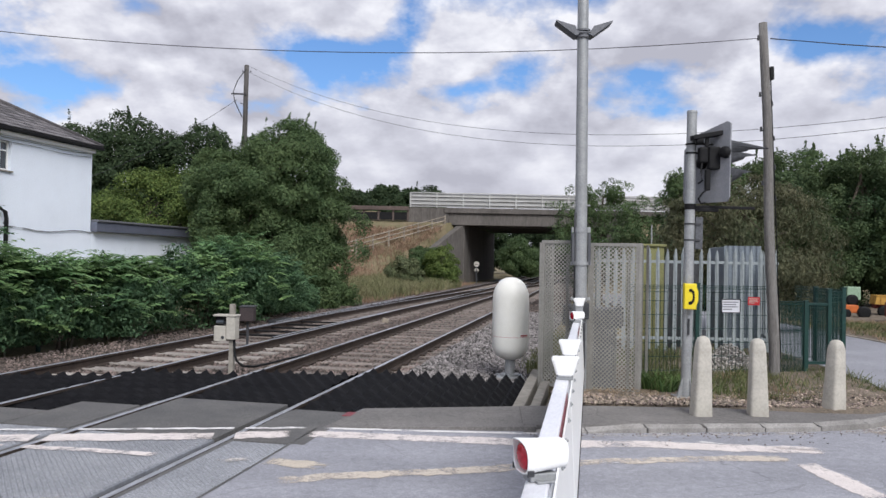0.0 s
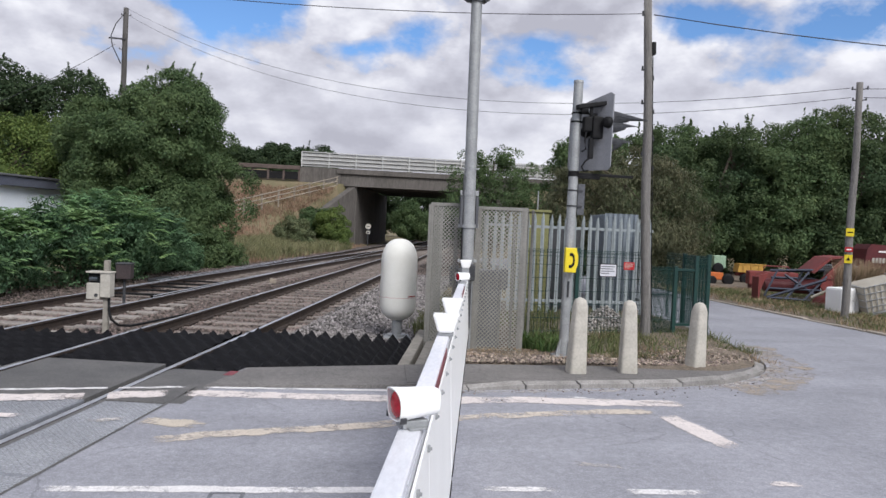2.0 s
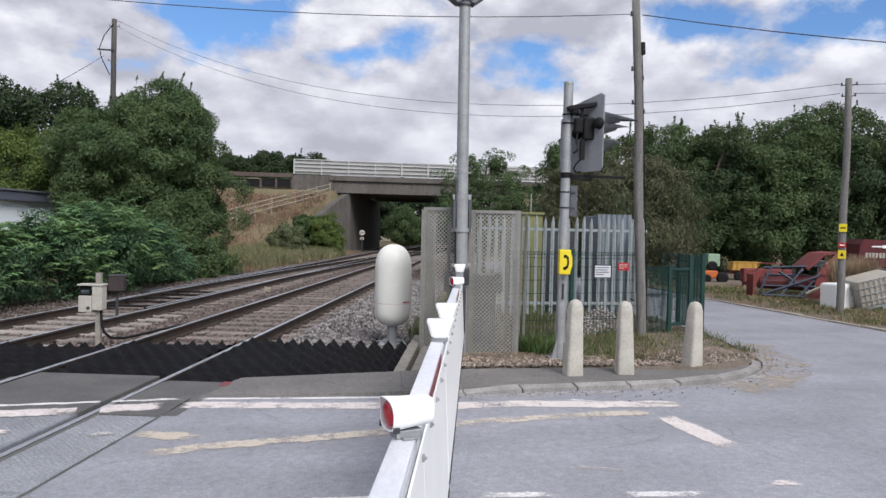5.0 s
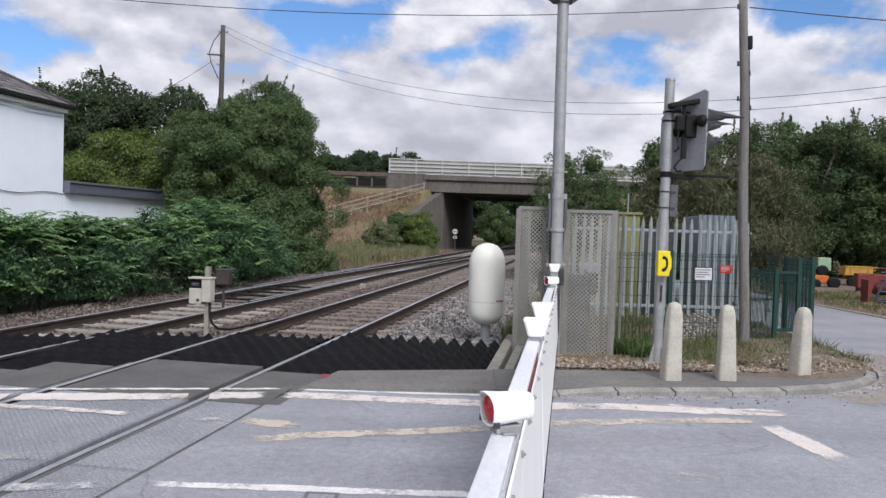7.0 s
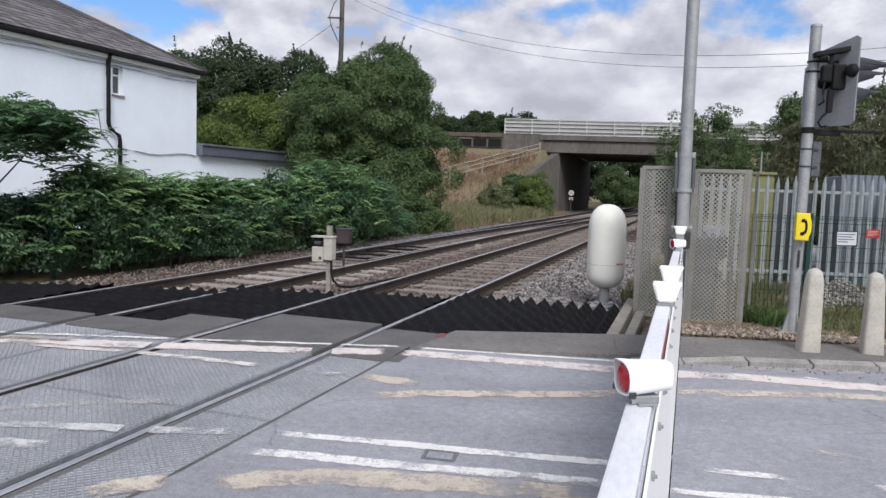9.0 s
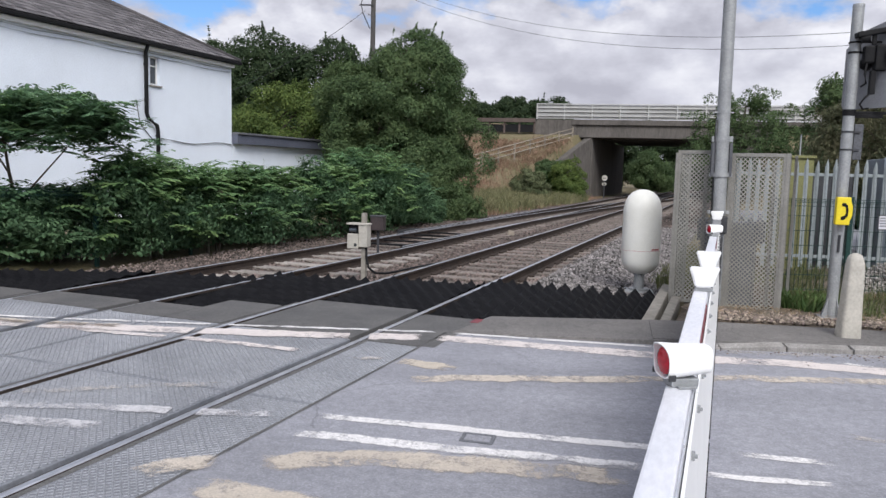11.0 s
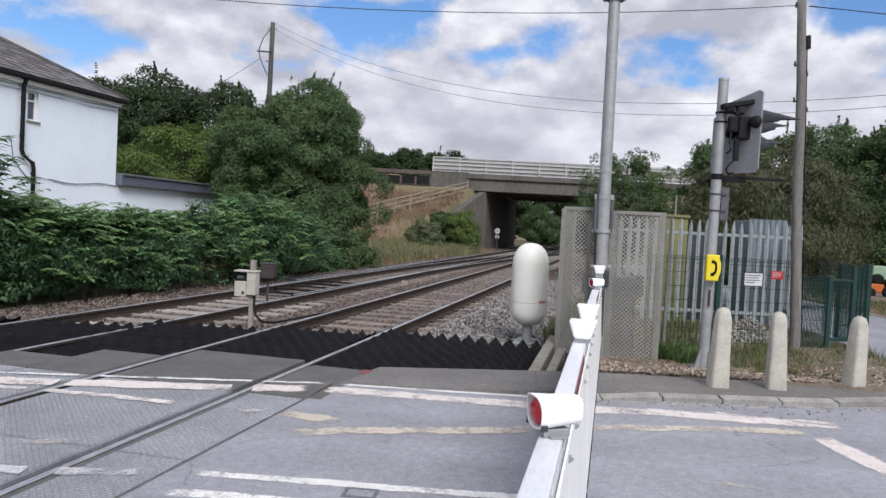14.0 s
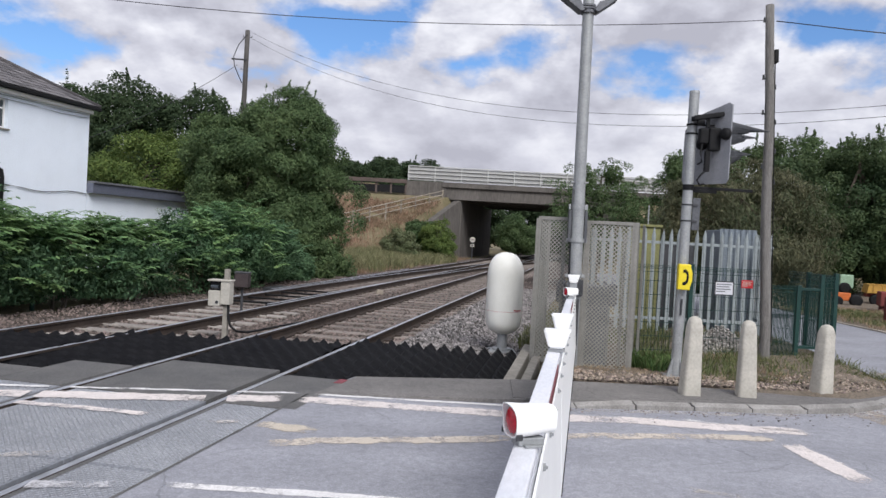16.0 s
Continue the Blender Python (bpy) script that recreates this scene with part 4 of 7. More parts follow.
def marking(pts, width, mat, label, seed, ragged=0.02):
    """A painted strip through pts with uneven edges; u across it, v the distance from its nearer end."""
    rng = random.Random(seed)
    bm = B()
    uv = bm.loops.layers.uv.new("strip")
    P = [Vector(p) for p in pts]
    dense = []
    for a, b in zip(P, P[1:]):
        n = max(2, int((b - a).length / 0.09))
        dense += [a.lerp(b, k / n) for k in range(n)]
    dense.append(P[-1])
    run = [0.0]
    for a, b in zip(dense, dense[1:]):
        run.append(run[-1] + (b - a).length)
    prev, half = None, width * 0.66
    for k, c in enumerate(dense):
        d = (dense[min(k + 1, len(dense) - 1)] - dense[max(k - 1, 0)]).normalized()
        nn = Vector((-d.y, d.x))
        l, r = c + nn * (half + rng.uniform(-ragged, ragged) * 0.7), c - nn * (half + rng.uniform(-ragged, ragged) * 0.7)
        cur = [bm.verts.new((l.x, l.y, 0.005)), bm.verts.new((r.x, r.y, 0.005)), min(run[k], run[-1] - run[k])]
        u = (c.x - along(c.y)) * 0.98
        if prev and min(abs(abs(u) - 0.735), abs(abs(u + 3.06) - 0.735)) > 0.075:
            f = bm.faces.new((prev[0], prev[1], cur[1], cur[0]))
            for loop, at in zip(f.loops, ((0, prev[2]), (1, prev[2]), (1, cur[2]), (0, cur[2]))):
                loop[uv].uv = at
        prev = cur
    return tagged(part("road_marking", bm, mat), label, "road marking", "road markings", "structure")


marking([(-1.24, 7.09), (-0.35, 7.05), (0.4, 7.04), (0.98, 7.03)], 0.07, P_WHITE, "thin white edge line beside the footway", 1, 0.006)
marking([(-1.36, 6.84), (-0.8, 6.81), (-0.08, 6.75), (0.66, 6.70), (1.18, 6.67), (1.8, 6.70), (2.88, 6.60), (3.4, 6.62)], 0.25, P_PINK, "broad worn pinkish white line across the road", 2)
marking([(2.19, 6.87), (2.72, 6.71)], 0.055, P_WHITE, "short white dash beside the kerb", 3, 0.006)
marking([(2.87, 6.70), (3.44, 6.55)], 0.05, P_WHITE, "short white dash beside the kerb", 31, 0.006)
marking([(-1.44, 5.93), (-0.95, 5.78)], 0.19, P_THICK, "short cream blob of old paint", 4, 0.03)
marking([(-1.34, 5.38), (-0.72, 5.58), (-0.07, 5.72), (0.58, 5.88), (1.08, 6.04), (1.67, 6.17), (2.5, 6.29), (3.0, 6.31)], 0.18, P_CREAM, "faded cream line curving over the road", 5, 0.03)
marking([(2.96, 6.22), (3.02, 5.65), (3.06, 5.14)], 0.21, P_PINK, "worn angled pale line at the junction", 6, 0.03)
marking([(-1.70, 4.45), (-1.12, 4.44), (-0.4, 4.40), (0.42, 4.38), (0.80, 4.38)], 0.10, P_WHITE, "white stop line", 7, 0.010)
marking([(-1.79, 4.12), (-1.39, 4.12), (-0.7, 4.09), (0.0, 4.07), (0.45, 4.06)], 0.125, P_WHITE, "white stop line", 8, 0.012)
marking([(-1.74, 3.64), (-1.29, 3.80), (-0.84, 3.88), (-0.37, 3.90), (0.3, 3.90)], 0.23, P_OLD, "cream patch of older road line", 9, 0.03)
marking([(-1.95, 3.36), (-1.74, 3.30), (-1.0, 3.13)], 0.22, P_OLD, "cream patch of older road line", 10, 0.03)
marking([(0.84, 4.39), (1.5, 4.36)], 0.085, P_WHITE, "broken white line", 11, 0.012)
marking([(0.60, 4.04), (1.05, 4.04), (1.42, 4.06)], 0.075, P_WHITE, "broken white line", 12, 0.015)
marking([(1.58, 4.89), (2.14, 4.72)], 0.10, P_FAINT, "faint traces of an old road line", 13, 0.03)
marking([(2.28, 4.59), (2.54, 4.52)], 0.07, P_FAINT, "faint traces of an old road line", 61, 0.03)
marking([(1.78, 4.32), (2.42, 4.28)], 0.09, P_WHITE, "broken white line", 14, 0.015)
marking([(2.82, 4.44), (3.14, 4.38)], 0.09, P_PINK, "broken white line", 15, 0.02)
# paint carried over the crossing deck, a little above its ribs
for k, (pts, w, mat) in enumerate((
        ([(-7.9, 6.50), (-5.7, 6.62), (-4.9, 6.68), (-3.4, 6.84), (-2.1, 6.99), (-1.24, 7.09)], 0.07, P_WHITE),
        ([(-6.9, 6.25), (-5.1, 6.34), (-3.8, 6.48), (-2.98, 6.58), (-2.2, 6.67), (-1.36, 6.83)], 0.26, P_PINK),
        ([(-5.9, 6.42), (-5.1, 6.44), (-4.3, 6.53)], 0.16, P_CREAM),
        ([(-5.0, 6.32), (-4.2, 6.23), (-3.45, 6.19), (-2.86, 6.12), (-2.3, 6.02)], 0.11, P_PINK),
        ([(-6.8, 5.9), (-5.9, 6.0), (-5.2, 6.02)], 0.14, P_CREAM),
        ([(-5.4, 5.18), (-4.36, 5.31)], 0.12, P_FAINT),
        ([(-1.98, 5.84), (-1.46, 6.0)], 0.10, P_FAINT),
        ([(-5.4, 4.05), (-3.7, 4.17), (-3.15, 4.26), (-2.21, 4.36), (-1.80, 4.42)], 0.13, P_DUST),
        ([(-4.8, 3.85), (-3.5, 3.93), (-2.75, 3.96)], 0.15, P_DUST),
        ([(-3.9, 4.42), (-3.56, 4.52), (-3.06, 4.75), (-2.43, 4.98)], 0.12, P_FAINT),
        ([(-2.30, 3.28), (-2.13, 3.50), (-1.85, 3.64)], 0.20, P_CREAM))):
    o = marking(pts, w, mat, "worn paint line over the crossing deck", 40 + k)
    o.location.z = 0.003

o = marking([kerb_line(s)[:2] for s in np.linspace(0.2, 5.6, 24)], 0.14, P_FAINT, "silt and grit washed along the kerb", 60, 0.05)
o.location = (0.03, -0.08, -0.001)
o = marking([kerb_line(s)[:2] for s in np.linspace(3.2, 7.4, 20)], 0.62, P_SILT, "tan silt spread over the road at the kerb", 62, 0.12)
o.location = (0.18, -0.20, -0.002)
# dark joint between deck and asphalt
bm = B()
for a, b in (((-2.09, 3.0), (-1.645, 5.15)), ((-1.645, 5.15), (-1.24, 7.1))):
    d = Vector((b[0] - a[0], b[1] - a[1])).normalized()
    for k in range(20):
        p, q = Vector(a).lerp(Vector(b), k / 20), Vector(a).lerp(Vector(b), (k + 1) / 20)
        w = 0.012 + 0.009 * noise.noise((k * 0.9, a[1], 0))
        bm.faces.new([bm.verts.new((p.x - w, p.y, 0.004)), bm.verts.new((p.x + w, p.y, 0.004)), bm.verts.new((q.x + w, q.y, 0.004)), bm.verts.new((q.x - w, q.y, 0.004))])
tagged(part("road_joint", bm, M_PANELDARK), "dark cracked joint beside the crossing deck", "road joint", kind="structure")

# drain lid
e = thing("surface_box", pose(-0.58, 4.29, 0.0, 0, 0, -4), "small sunken iron surface box in the asphalt", "surface box")
bm = B()
for x0, x1, y0, y1 in ((-0.1, 0.1, -0.075, -0.055), (-0.1, 0.1, 0.055, 0.075), (-0.1, -0.08, -0.055, 0.055), (0.08, 0.1, -0.055, 0.055)):
    box(bm, x0, x1, y0, y1, -0.02, 0.008, 0.003)
part("frame", bm, M_MGREY, e)
bm = B()
box(bm, -0.078, 0.078, -0.053, 0.053, -0.02, 0.004, 0.004)
box(bm, -0.03, 0.03, -0.012, 0.012, 0.0, 0.009, 0.002)
part("lid", bm, M_ASPHALT, e)


def grit(rng, n):
    s = rng.uniform(0.0, 6.5, n)
    P = np.array([kerb_line(v)[:2] for v in s])
    off = 0.05 + 0.5 * rng.random(n) ** 2.5
    a = np.radians([kerb_line(v)[2] for v in s])
    return np.stack([P[:, 0] + np.sin(a) * off, P[:, 1] - np.cos(a) * off, np.full(n, 0.004)], 1)


stones("road_grit", 300, grit, 0.010, 21, M_BALLAST, "scattered grit along the kerb", "grit")

# ---- level crossing equipment ----
BOOM = -math.degrees(math.atan(0.2))


def boom_frame(y, side=0.0, z=0.0):
    return pose(-0.20 + 0.2 * y + side, y, z, 0, 0, BOOM)


M_BEAM = material("pale_aluminium", (0.80, 0.80, 0.84), (0.70, 0.71, 0.75), scale=3, rough=0.42, metal=0.25, bump=0.05, grain=0.06, stretch=(1, 0.3, 1))
barrier = thing("barrier_boom", pose(-0.20, 0, 0, 0, 0, BOOM), "white and red lowered level crossing barrier boom with skirt", "barrier")
K = 1.0198                                          # local length per metre of y
bm = B()
box(bm, -0.05, 0.022, 0.75 * K, 9.75 * K, 0.88, 0.985, 0.008)
part("beam", bm, M_BEAM, barrier, "brushed aluminium top beam")
for k in range(9):                                  # alternate white and red bands on the side of the beam
    bm = B()
    box(bm, 0.0225, 0.027, (0.75 + k) * K + 0.01, (1.75 + k) * K - 0.01, 0.89, 0.975, 0.001)
    part("side_band", bm, M_MAROON if k % 4 == 2 else M_SILVER, barrier)
for y0, y1, z0 in ((0.8, 2.3, 0.22), (2.31, 3.92, 0.22), (3.96, 6.4, 0.24), (6.42, 9.15, 0.26)):
    bm = B()
    box(bm, 0.066, 0.074, y0 * K, y1 * K, z0, 0.945, 0.002)
    for v in bm.verts:
        v.co.x -= 0.036 * (v.co.z - z0) / (0.945 - z0)
    sk = part("skirt_panel", bm, M_WHITE, barrier, "white hanging skirt panel")
    bm = B()
    n = int((y1 - y0) / 0.05)
    for k in range(n):
        y = (y0 + (k + 0.3) * (y1 - y0) / n) * K
        box(bm, 0.062, 0.079, y, y + 0.022, z0 - 0.012, z0 + 0.012)
    tagged(part("edge_clip", bm, M_BLACK, sk, "black clips along the lower edge"), kind="stuff")
for k in range(22):
    y = (1.1 + k * 0.38) * K
    bm = B()
    box(bm, 0.036, 0.048, y - 0.01, y + 0.01, 0.905, 0.925, 0.003)
    tube(bm, (0.045, y, 0.915), (0.054, y, 0.915), 0.006, 0.005, 6)
    part("hanger_bolt", bm, M_GALV, barrier)


def boom_lamp(y, face):
    """A boom lamp: a flared white hood; face -1 shows its red lens towards -x, 1 the other way."""
    e = thing("boom_lamp", boom_frame(y) @ pose(-0.010, 0, 0.05, 0, 0, 30) @ Matrix.Diagonal((0.93, 0.95, 0.95, 1)), "white hooded barrier lamp with red lens" if face < 0 else "white hooded barrier lamp seen from its back", "lamp", "boom lamps")
    bm = B()
    box(bm, -0.045, 0.045, -0.03, 0.03, 0.985, 1.012, 0.005)
    box(bm, -0.03, 0.03, -0.05, 0.05, 0.985, 0.992, 0.002)
    part("bracket", bm, M_GALV, e)
    bm = B()
    n, rings = 36, []
    for x, r, hh, dz in ((0.085, 0.036, 0.034, 0.004), (0.078, 0.044, 0.042, 0.004), (-0.02, 0.050, 0.048, 0.0), (-0.066, 0.054, 0.052, 0.0)):
        rings.append([bm.verts.new((x - (0.012 * max(0, math.sin(2 * math.pi * k / n)) if x < -0.05 else 0), r * math.copysign(abs(math.cos(2 * math.pi * k / n)) ** 0.6, math.cos(2 * math.pi * k / n)), 1.062 + dz + hh * math.copysign(abs(math.sin(2 * math.pi * k / n)) ** 0.6, math.sin(2 * math.pi * k / n)))) for k in range(n)])
    for a, b in zip(rings, rings[1:]):
        for k in range(n):
            bm.faces.new((a[k], a[(k + 1) % n], b[(k + 1) % n], b[k]))
    bm.faces.new(rings[0])
    rim = rings[-1]
    deep = []
    for x, f in ((-0.066, 0.93), (-0.04, 0.90)):     # the hood's lip and its inside
        deep.append([bm.verts.new((v.co.x + 0.066 + x, v.co.y * f, 1.062 + (v.co.z - 1.062) * f)) for v in rim])
    for a, b in ((rim, deep[0]), (deep[0], deep[1])):
        for k in range(n):
            bm.faces.new((a[k], a[(k + 1) % n], b[(k + 1) % n], b[k]))
    bm.faces.new(deep[1])
    bmesh.ops.recalc_face_normals(bm, faces=bm.faces[:])
    part("hood", bm, M_WHITE, e)
    bm = B()
    bmesh.ops.create_uvsphere(bm, u_segments=20, v_segments=10, radius=0.043, matrix=Matrix.Translation((-0.056, 0, 1.062)) @ Matrix.Diagonal((0.35, 1.05, 1, 1)))
    for f in bm.faces:
        f.smooth = True
    part("lens", bm, M_REDLENS, e, "red ribbed lens")
    bm = B()
    box(bm, -0.068, -0.045, -0.058, -0.052, 1.010, 1.03, 0.003)
    part("lens_clip", bm, M_DGREY, e)
    bm = B()
    box(bm, -0.068, -0.045, 0.052, 0.058, 1.010, 1.03, 0.003)
    part("lens_clip", bm, M_DGREY, e)


def back_lamp(y, up=0.0):
    """A lamp turned away: a flared hood, wider at its top."""
    e = thing("boom_lamp", boom_frame(y, 0, up), "white flared barrier lamp hood seen from behind", "lamp", "boom lamps")
    bm = B()
    box(bm, -0.045, 0.045, -0.03, 0.03, 0.985 - up, 1.008, 0.005)
    part("bracket", bm, M_GALV, e)
    bm = B()
    lo = [bm.verts.new(p) for p in ((-0.042, -0.045, 1.006), (0.042, -0.045, 1.006), (0.05, 0.045, 1.006), (-0.05, 0.045, 1.006))]
    hi = [bm.verts.new(p) for p in ((-0.074, -0.052, 1.104), (0.074, -0.052, 1.108), (0.08, 0.06, 1.11), (-0.08, 0.06, 1.106))]
    bm.faces.new(lo[::-1])
    bm.faces.new(hi)
    for k in range(4):
        bm.faces.new((lo[k], lo[(k + 1) % 4], hi[(k + 1) % 4], hi[k]))
    bmesh.ops.bevel(bm, geom=bm.edges[:], offset=0.008, segments=2, affect="EDGES")
    part("hood", bm, M_WHITE, e)
    bm = B()
    tube(bm, (0.0, 0.05, 1.055), (0.0, 0.066, 1.057), 0.034, 0.036, 16)
    part("lens", bm, M_REDLENS, e, "red lens facing away")


boom_lamp(2.22, -1)
back_lamp(4.1)
back_lamp(5.0)
boom_lamp(8.0, -1)
back_lamp(9.2, 0.085)

# barrier machine behind its guard
GUARD = pose(1.285, 10.02, 0, 0, 0, -18.0)


def lattice(bm, w, h, pitch, width, t=0.004):
    """Diagonal strips in the x-z plane that leave diamond holes."""
    n = int((w + h) / pitch) + 1
    for s in (1, -1):
        for i in range(1, n):
            c = i * pitch
            t0, t1 = max(0.0, c - h), min(w, c)
            if t1 - t0 < 0.01:
                continue
            a, b = (t0, c - t0), (t1, c - t1)
            if s < 0:
                a, b = (w - a[0], a[1]), (w - b[0], b[1])
            d = Vector((b[0] - a[0], b[1] - a[1])).normalized()
            nn = Vector((-d.y, d.x)) * width / 2
            y = t if s > 0 else 0.0
            v = [bm.verts.new((a[0] + nn.x, y, a[1] + nn.y)), bm.verts.new((b[0] + nn.x, y, b[1] + nn.y)), bm.verts.new((b[0] - nn.x, y, b[1] - nn.y)), bm.verts.new((a[0] - nn.x, y, a[1] - nn.y))]
            u = [bm.verts.new((q.co.x, y + t, q.co.z)) for q in v]
            bm.faces.new(v)
            bm.faces.new(u[::-1])
            bm.faces.new((v[0], v[3], u[3], u[0]))
            bm.faces.new((v[1], u[1], u[2], v[2]))
    return bm


def guard_panel(parent, m, w, h, z0=0.06):
    """A perforated panel with a flat frame, its lower corner at m."""
    bm = B()
    lattice(bm, w, h, 0.054, 0.0115)
    bmesh.ops.transform(bm, matrix=m @ Matrix.Translation((0, 0, z0)), verts=bm.verts[:])
    pnl = tagged(part("perforated_panel", bm, M_CAGE, parent), kind="stuff")
    bm = B()
    for x0, x1, a, b in ((-0.012, 0.03, -0.01, h + 0.01), (w - 0.03, w + 0.012, -0.01, h + 0.01), (0.03, w - 0.03, h - 0.035, h + 0.01), (0.03, w - 0.03, -0.01, 0.035)):
        box(bm, x0, x1, -0.012, 0.014, z0 + a, z0 + b, 0.003)
    bmesh.ops.transform(bm, matrix=m, verts=bm.verts[:])
    part("panel_frame", bm, M_CAGEFRAME, pnl)


guard = thing("machine_guard", GUARD, "grey perforated steel guard round the barrier machine", "guard cage")
RZ = lambda a: Matrix.Rotation(radians(a), 4, "Z")
guard_panel(guard, Matrix.Translation((0.0, 0, 0)), 0.50, 1.95, -0.03)
guard_panel(guard, Matrix.Translation((0.66, 0, 0)), 0.60, 1.98, -0.09)
guard_panel(guard, Matrix.Translation((1.30, 0, 0)) @ RZ(92), 0.85, 1.98, -0.09)
guard_panel(guard, Matrix.Translation((0.0, 0.85, 0)) @ RZ(-90), 0.84, 1.95, -0.03)
for x, y in ((-0.02, -0.01), (0.53, -0.01), (0.63, -0.01), (1.28, 0.0), (0.0, 0.86), (1.34, 0.86), (1.12, 0.3), (0.30, 0.3)):
    bm = B()
    box(bm, x - 0.018, x + 0.018, y - 0.018, y + 0.018, -0.12, 1.90 if y != 0.3 else 1.75, 0.003)
    part("upright", bm, M_CAGEFRAME, guard)
machine = thing("barrier_machine", GUARD @ pose(0.32, 0.28, 0), "grey barrier machine cabinet behind perforated guard", "barrier machine")
bm = B()
box(bm, 0.0, 0.62, 0.0, 0.40, -0.12, 1.02, 0.03)
part("cabinet", bm, M_MGREY, machine)
bm = B()
box(bm, 0.05, 0.57, -0.015, 0.0, 0.12, 0.95, 0.006)
part("door", bm, M_MGREY, machine)
bm = B()
box(bm, -0.10, 0.0, 0.08, 0.32, 0.75, 1.05, 0.02)
part("boom_arm", bm, M_MGREY, machine)
bm = B()
box(bm, 0.62, 0.72, 0.08, 0.32, 0.75, 1.05, 0.02)
part("boom_arm", bm, M_MGREY, machine)

mast = thing("lighting_mast", pose(1.755, 9.72, 0, 0, -0.35, 0), "tall galvanised lighting mast with twin floodlights", "mast")
bm = B()
tube(bm, (0, 0, -0.15), (0, 0, 2.06), 0.088, 0.088, 24)
part("lower_tube", bm, M_GALV, mast)
bm = B()
tube(bm, (0, 0, 2.02), (0, 0, 7.2), 0.080, 0.066, 24)
part("upper_tube", bm, M_GALV, mast)
for z, r, h in ((2.03, 0.093, 0.07), (1.60, 0.105, 0.05), (1.14, 0.098, 0.04), (2.38, 0.084, 0.02)):
    bm = B()
    tube(bm, (0, 0, z), (0, 0, z + h), r, r, 24)
    box(bm, -r - 0.03, -r + 0.02, -0.03, 0.03, z, z + h, 0.004)
    box(bm, r - 0.02, r + 0.03, -0.03, 0.03, z, z + h, 0.004)
    part("clamp", bm, M_GALV, mast)
for s in (-1, 1):
    bm = B()
    box(bm, s * 0.105 - 0.018, s * 0.105 + 0.018, -0.05, 0.03, 1.60, 2.02, 0.004)
    part("side_bracket", bm, M_SIGNAL, mast)
for s in (-1, 1):
    bm = B()
    prism(bm, [(0.07, 0.0), (0.11, -0.02), (0.36, 0.16), (0.37, 0.185), (0.12, 0.11)], 0.20, Matrix.Translation((0, -0.13, 4.62)))
    if s < 0:
        bmesh.ops.scale(bm, vec=(-1, 1, 1), verts=bm.verts[:])
        bmesh.ops.reverse_faces(bm, faces=bm.faces[:])
    fl = part("floodlight", bm, M_MGREY, mast, "grey wedge floodlight")
bm = B()
tube(bm, (0, 0, 4.60), (0, 0, 4.645), 0.10, 0.10, 20)
tube(bm, (0, 0, 4.685), (0, 0, 4.71), 0.10, 0.10, 20)
tube(bm, (-0.11, -0.1, 4.655), (0.11, -0.1, 4.655), 0.012, 0.012, 8)
part("floodlight_bracket", bm, M_MGREY, mast)
bm = B()
path_tube(bm, [(-0.085, -0.04, 1.1), (-0.09, -0.04, 2.0), (-0.085, -0.04, 2.3)], 0.012)
part("conduit", bm, M_DGREY, mast)

bm = B()
box(bm, -0.06, 0.09, -0.16, 0.02, 0.90, 1.12, 0.02)
box(bm, -0.05, 0.05, -0.13, 0.0, 0.25, 0.86, 0.01)
part("pivot_housing", bm, M_DGREY, mast, "dark grey barrier pivot housing")
# wig-wag road signal
sig = thing("road_signal", pose(2.965, 9.16, -0.01, 0, 0.55, 0), "galvanised post with grey backed road signal seen from behind", "traffic signal")
bm = B()
tube(bm, (0, 0, 0), (0, 0, 3.55), 0.062, 0.060, 20)
tube(bm, (0, 0, 3.53), (0, 0, 3.56), 0.064, 0.060, 20)
part("post", bm, M_GALV, sig)
bm = B()
box(bm, -0.14, 0.12, -0.12, 0.14, -0.02, 0.02, 0.006)
for a in range(4):
    d = Vector((math.cos(a * math.pi / 2 + 0.5), math.sin(a * math.pi / 2 + 0.5), 0))
    n = Vector((-d.y, d.x, 0)) * 0.005
    v = [bm.verts.new(p) for p in (d * 0.05 + n, d * 0.15 + n, d * 0.05 + n + Vector((0, 0, 0.28)), d * 0.05 - n, d * 0.15 - n, d * 0.05 - n + Vector((0, 0, 0.28)))]
    for f in ((0, 1, 2), (5, 4, 3), (0, 3, 4, 1), (1, 4, 5, 2), (2, 5, 3, 0)):
        bm.faces.new([v[i] for i in f])
part("base_flange", bm, M_GALV, sig)
M_BOARD = material("pale_grey_signal_board", (0.26, 0.265, 0.285), (0.21, 0.215, 0.235), scale=4, rough=0.6, bump=0.06, grain=0.1)
HEAD = Matrix.Translation((0.22, 0.04, 2.42)) @ RZ(120)
bm = B()                                            # the backing board's face looks away
prism(bm, [(-0.35, 0.05), (-0.31, 0.0), (0.33, 0.0), (0.36, 0.06), (0.36, 0.70), (0.12, 0.88), (-0.30, 0.98), (-0.35, 0.95)], 0.02, HEAD)
part("backing_board", bm, M_BOARD, sig, "pale grey signal backing board")
for x, z in ((-0.29, 0.60), (0.06, 0.50)):
    bm = B()
    lathe(bm, [(0.03, -0.07), (0.055, -0.065), (0.07, -0.04), (0.075, 0.0)], 20)
    bmesh.ops.transform(bm, matrix=HEAD @ Matrix.Translation((x, 0.02, z)) @ Matrix.Rotation(radians(90), 4, "X"), verts=bm.verts[:])
    part("lamp_case", bm, M_BLACK, sig, "black domed lamp case")
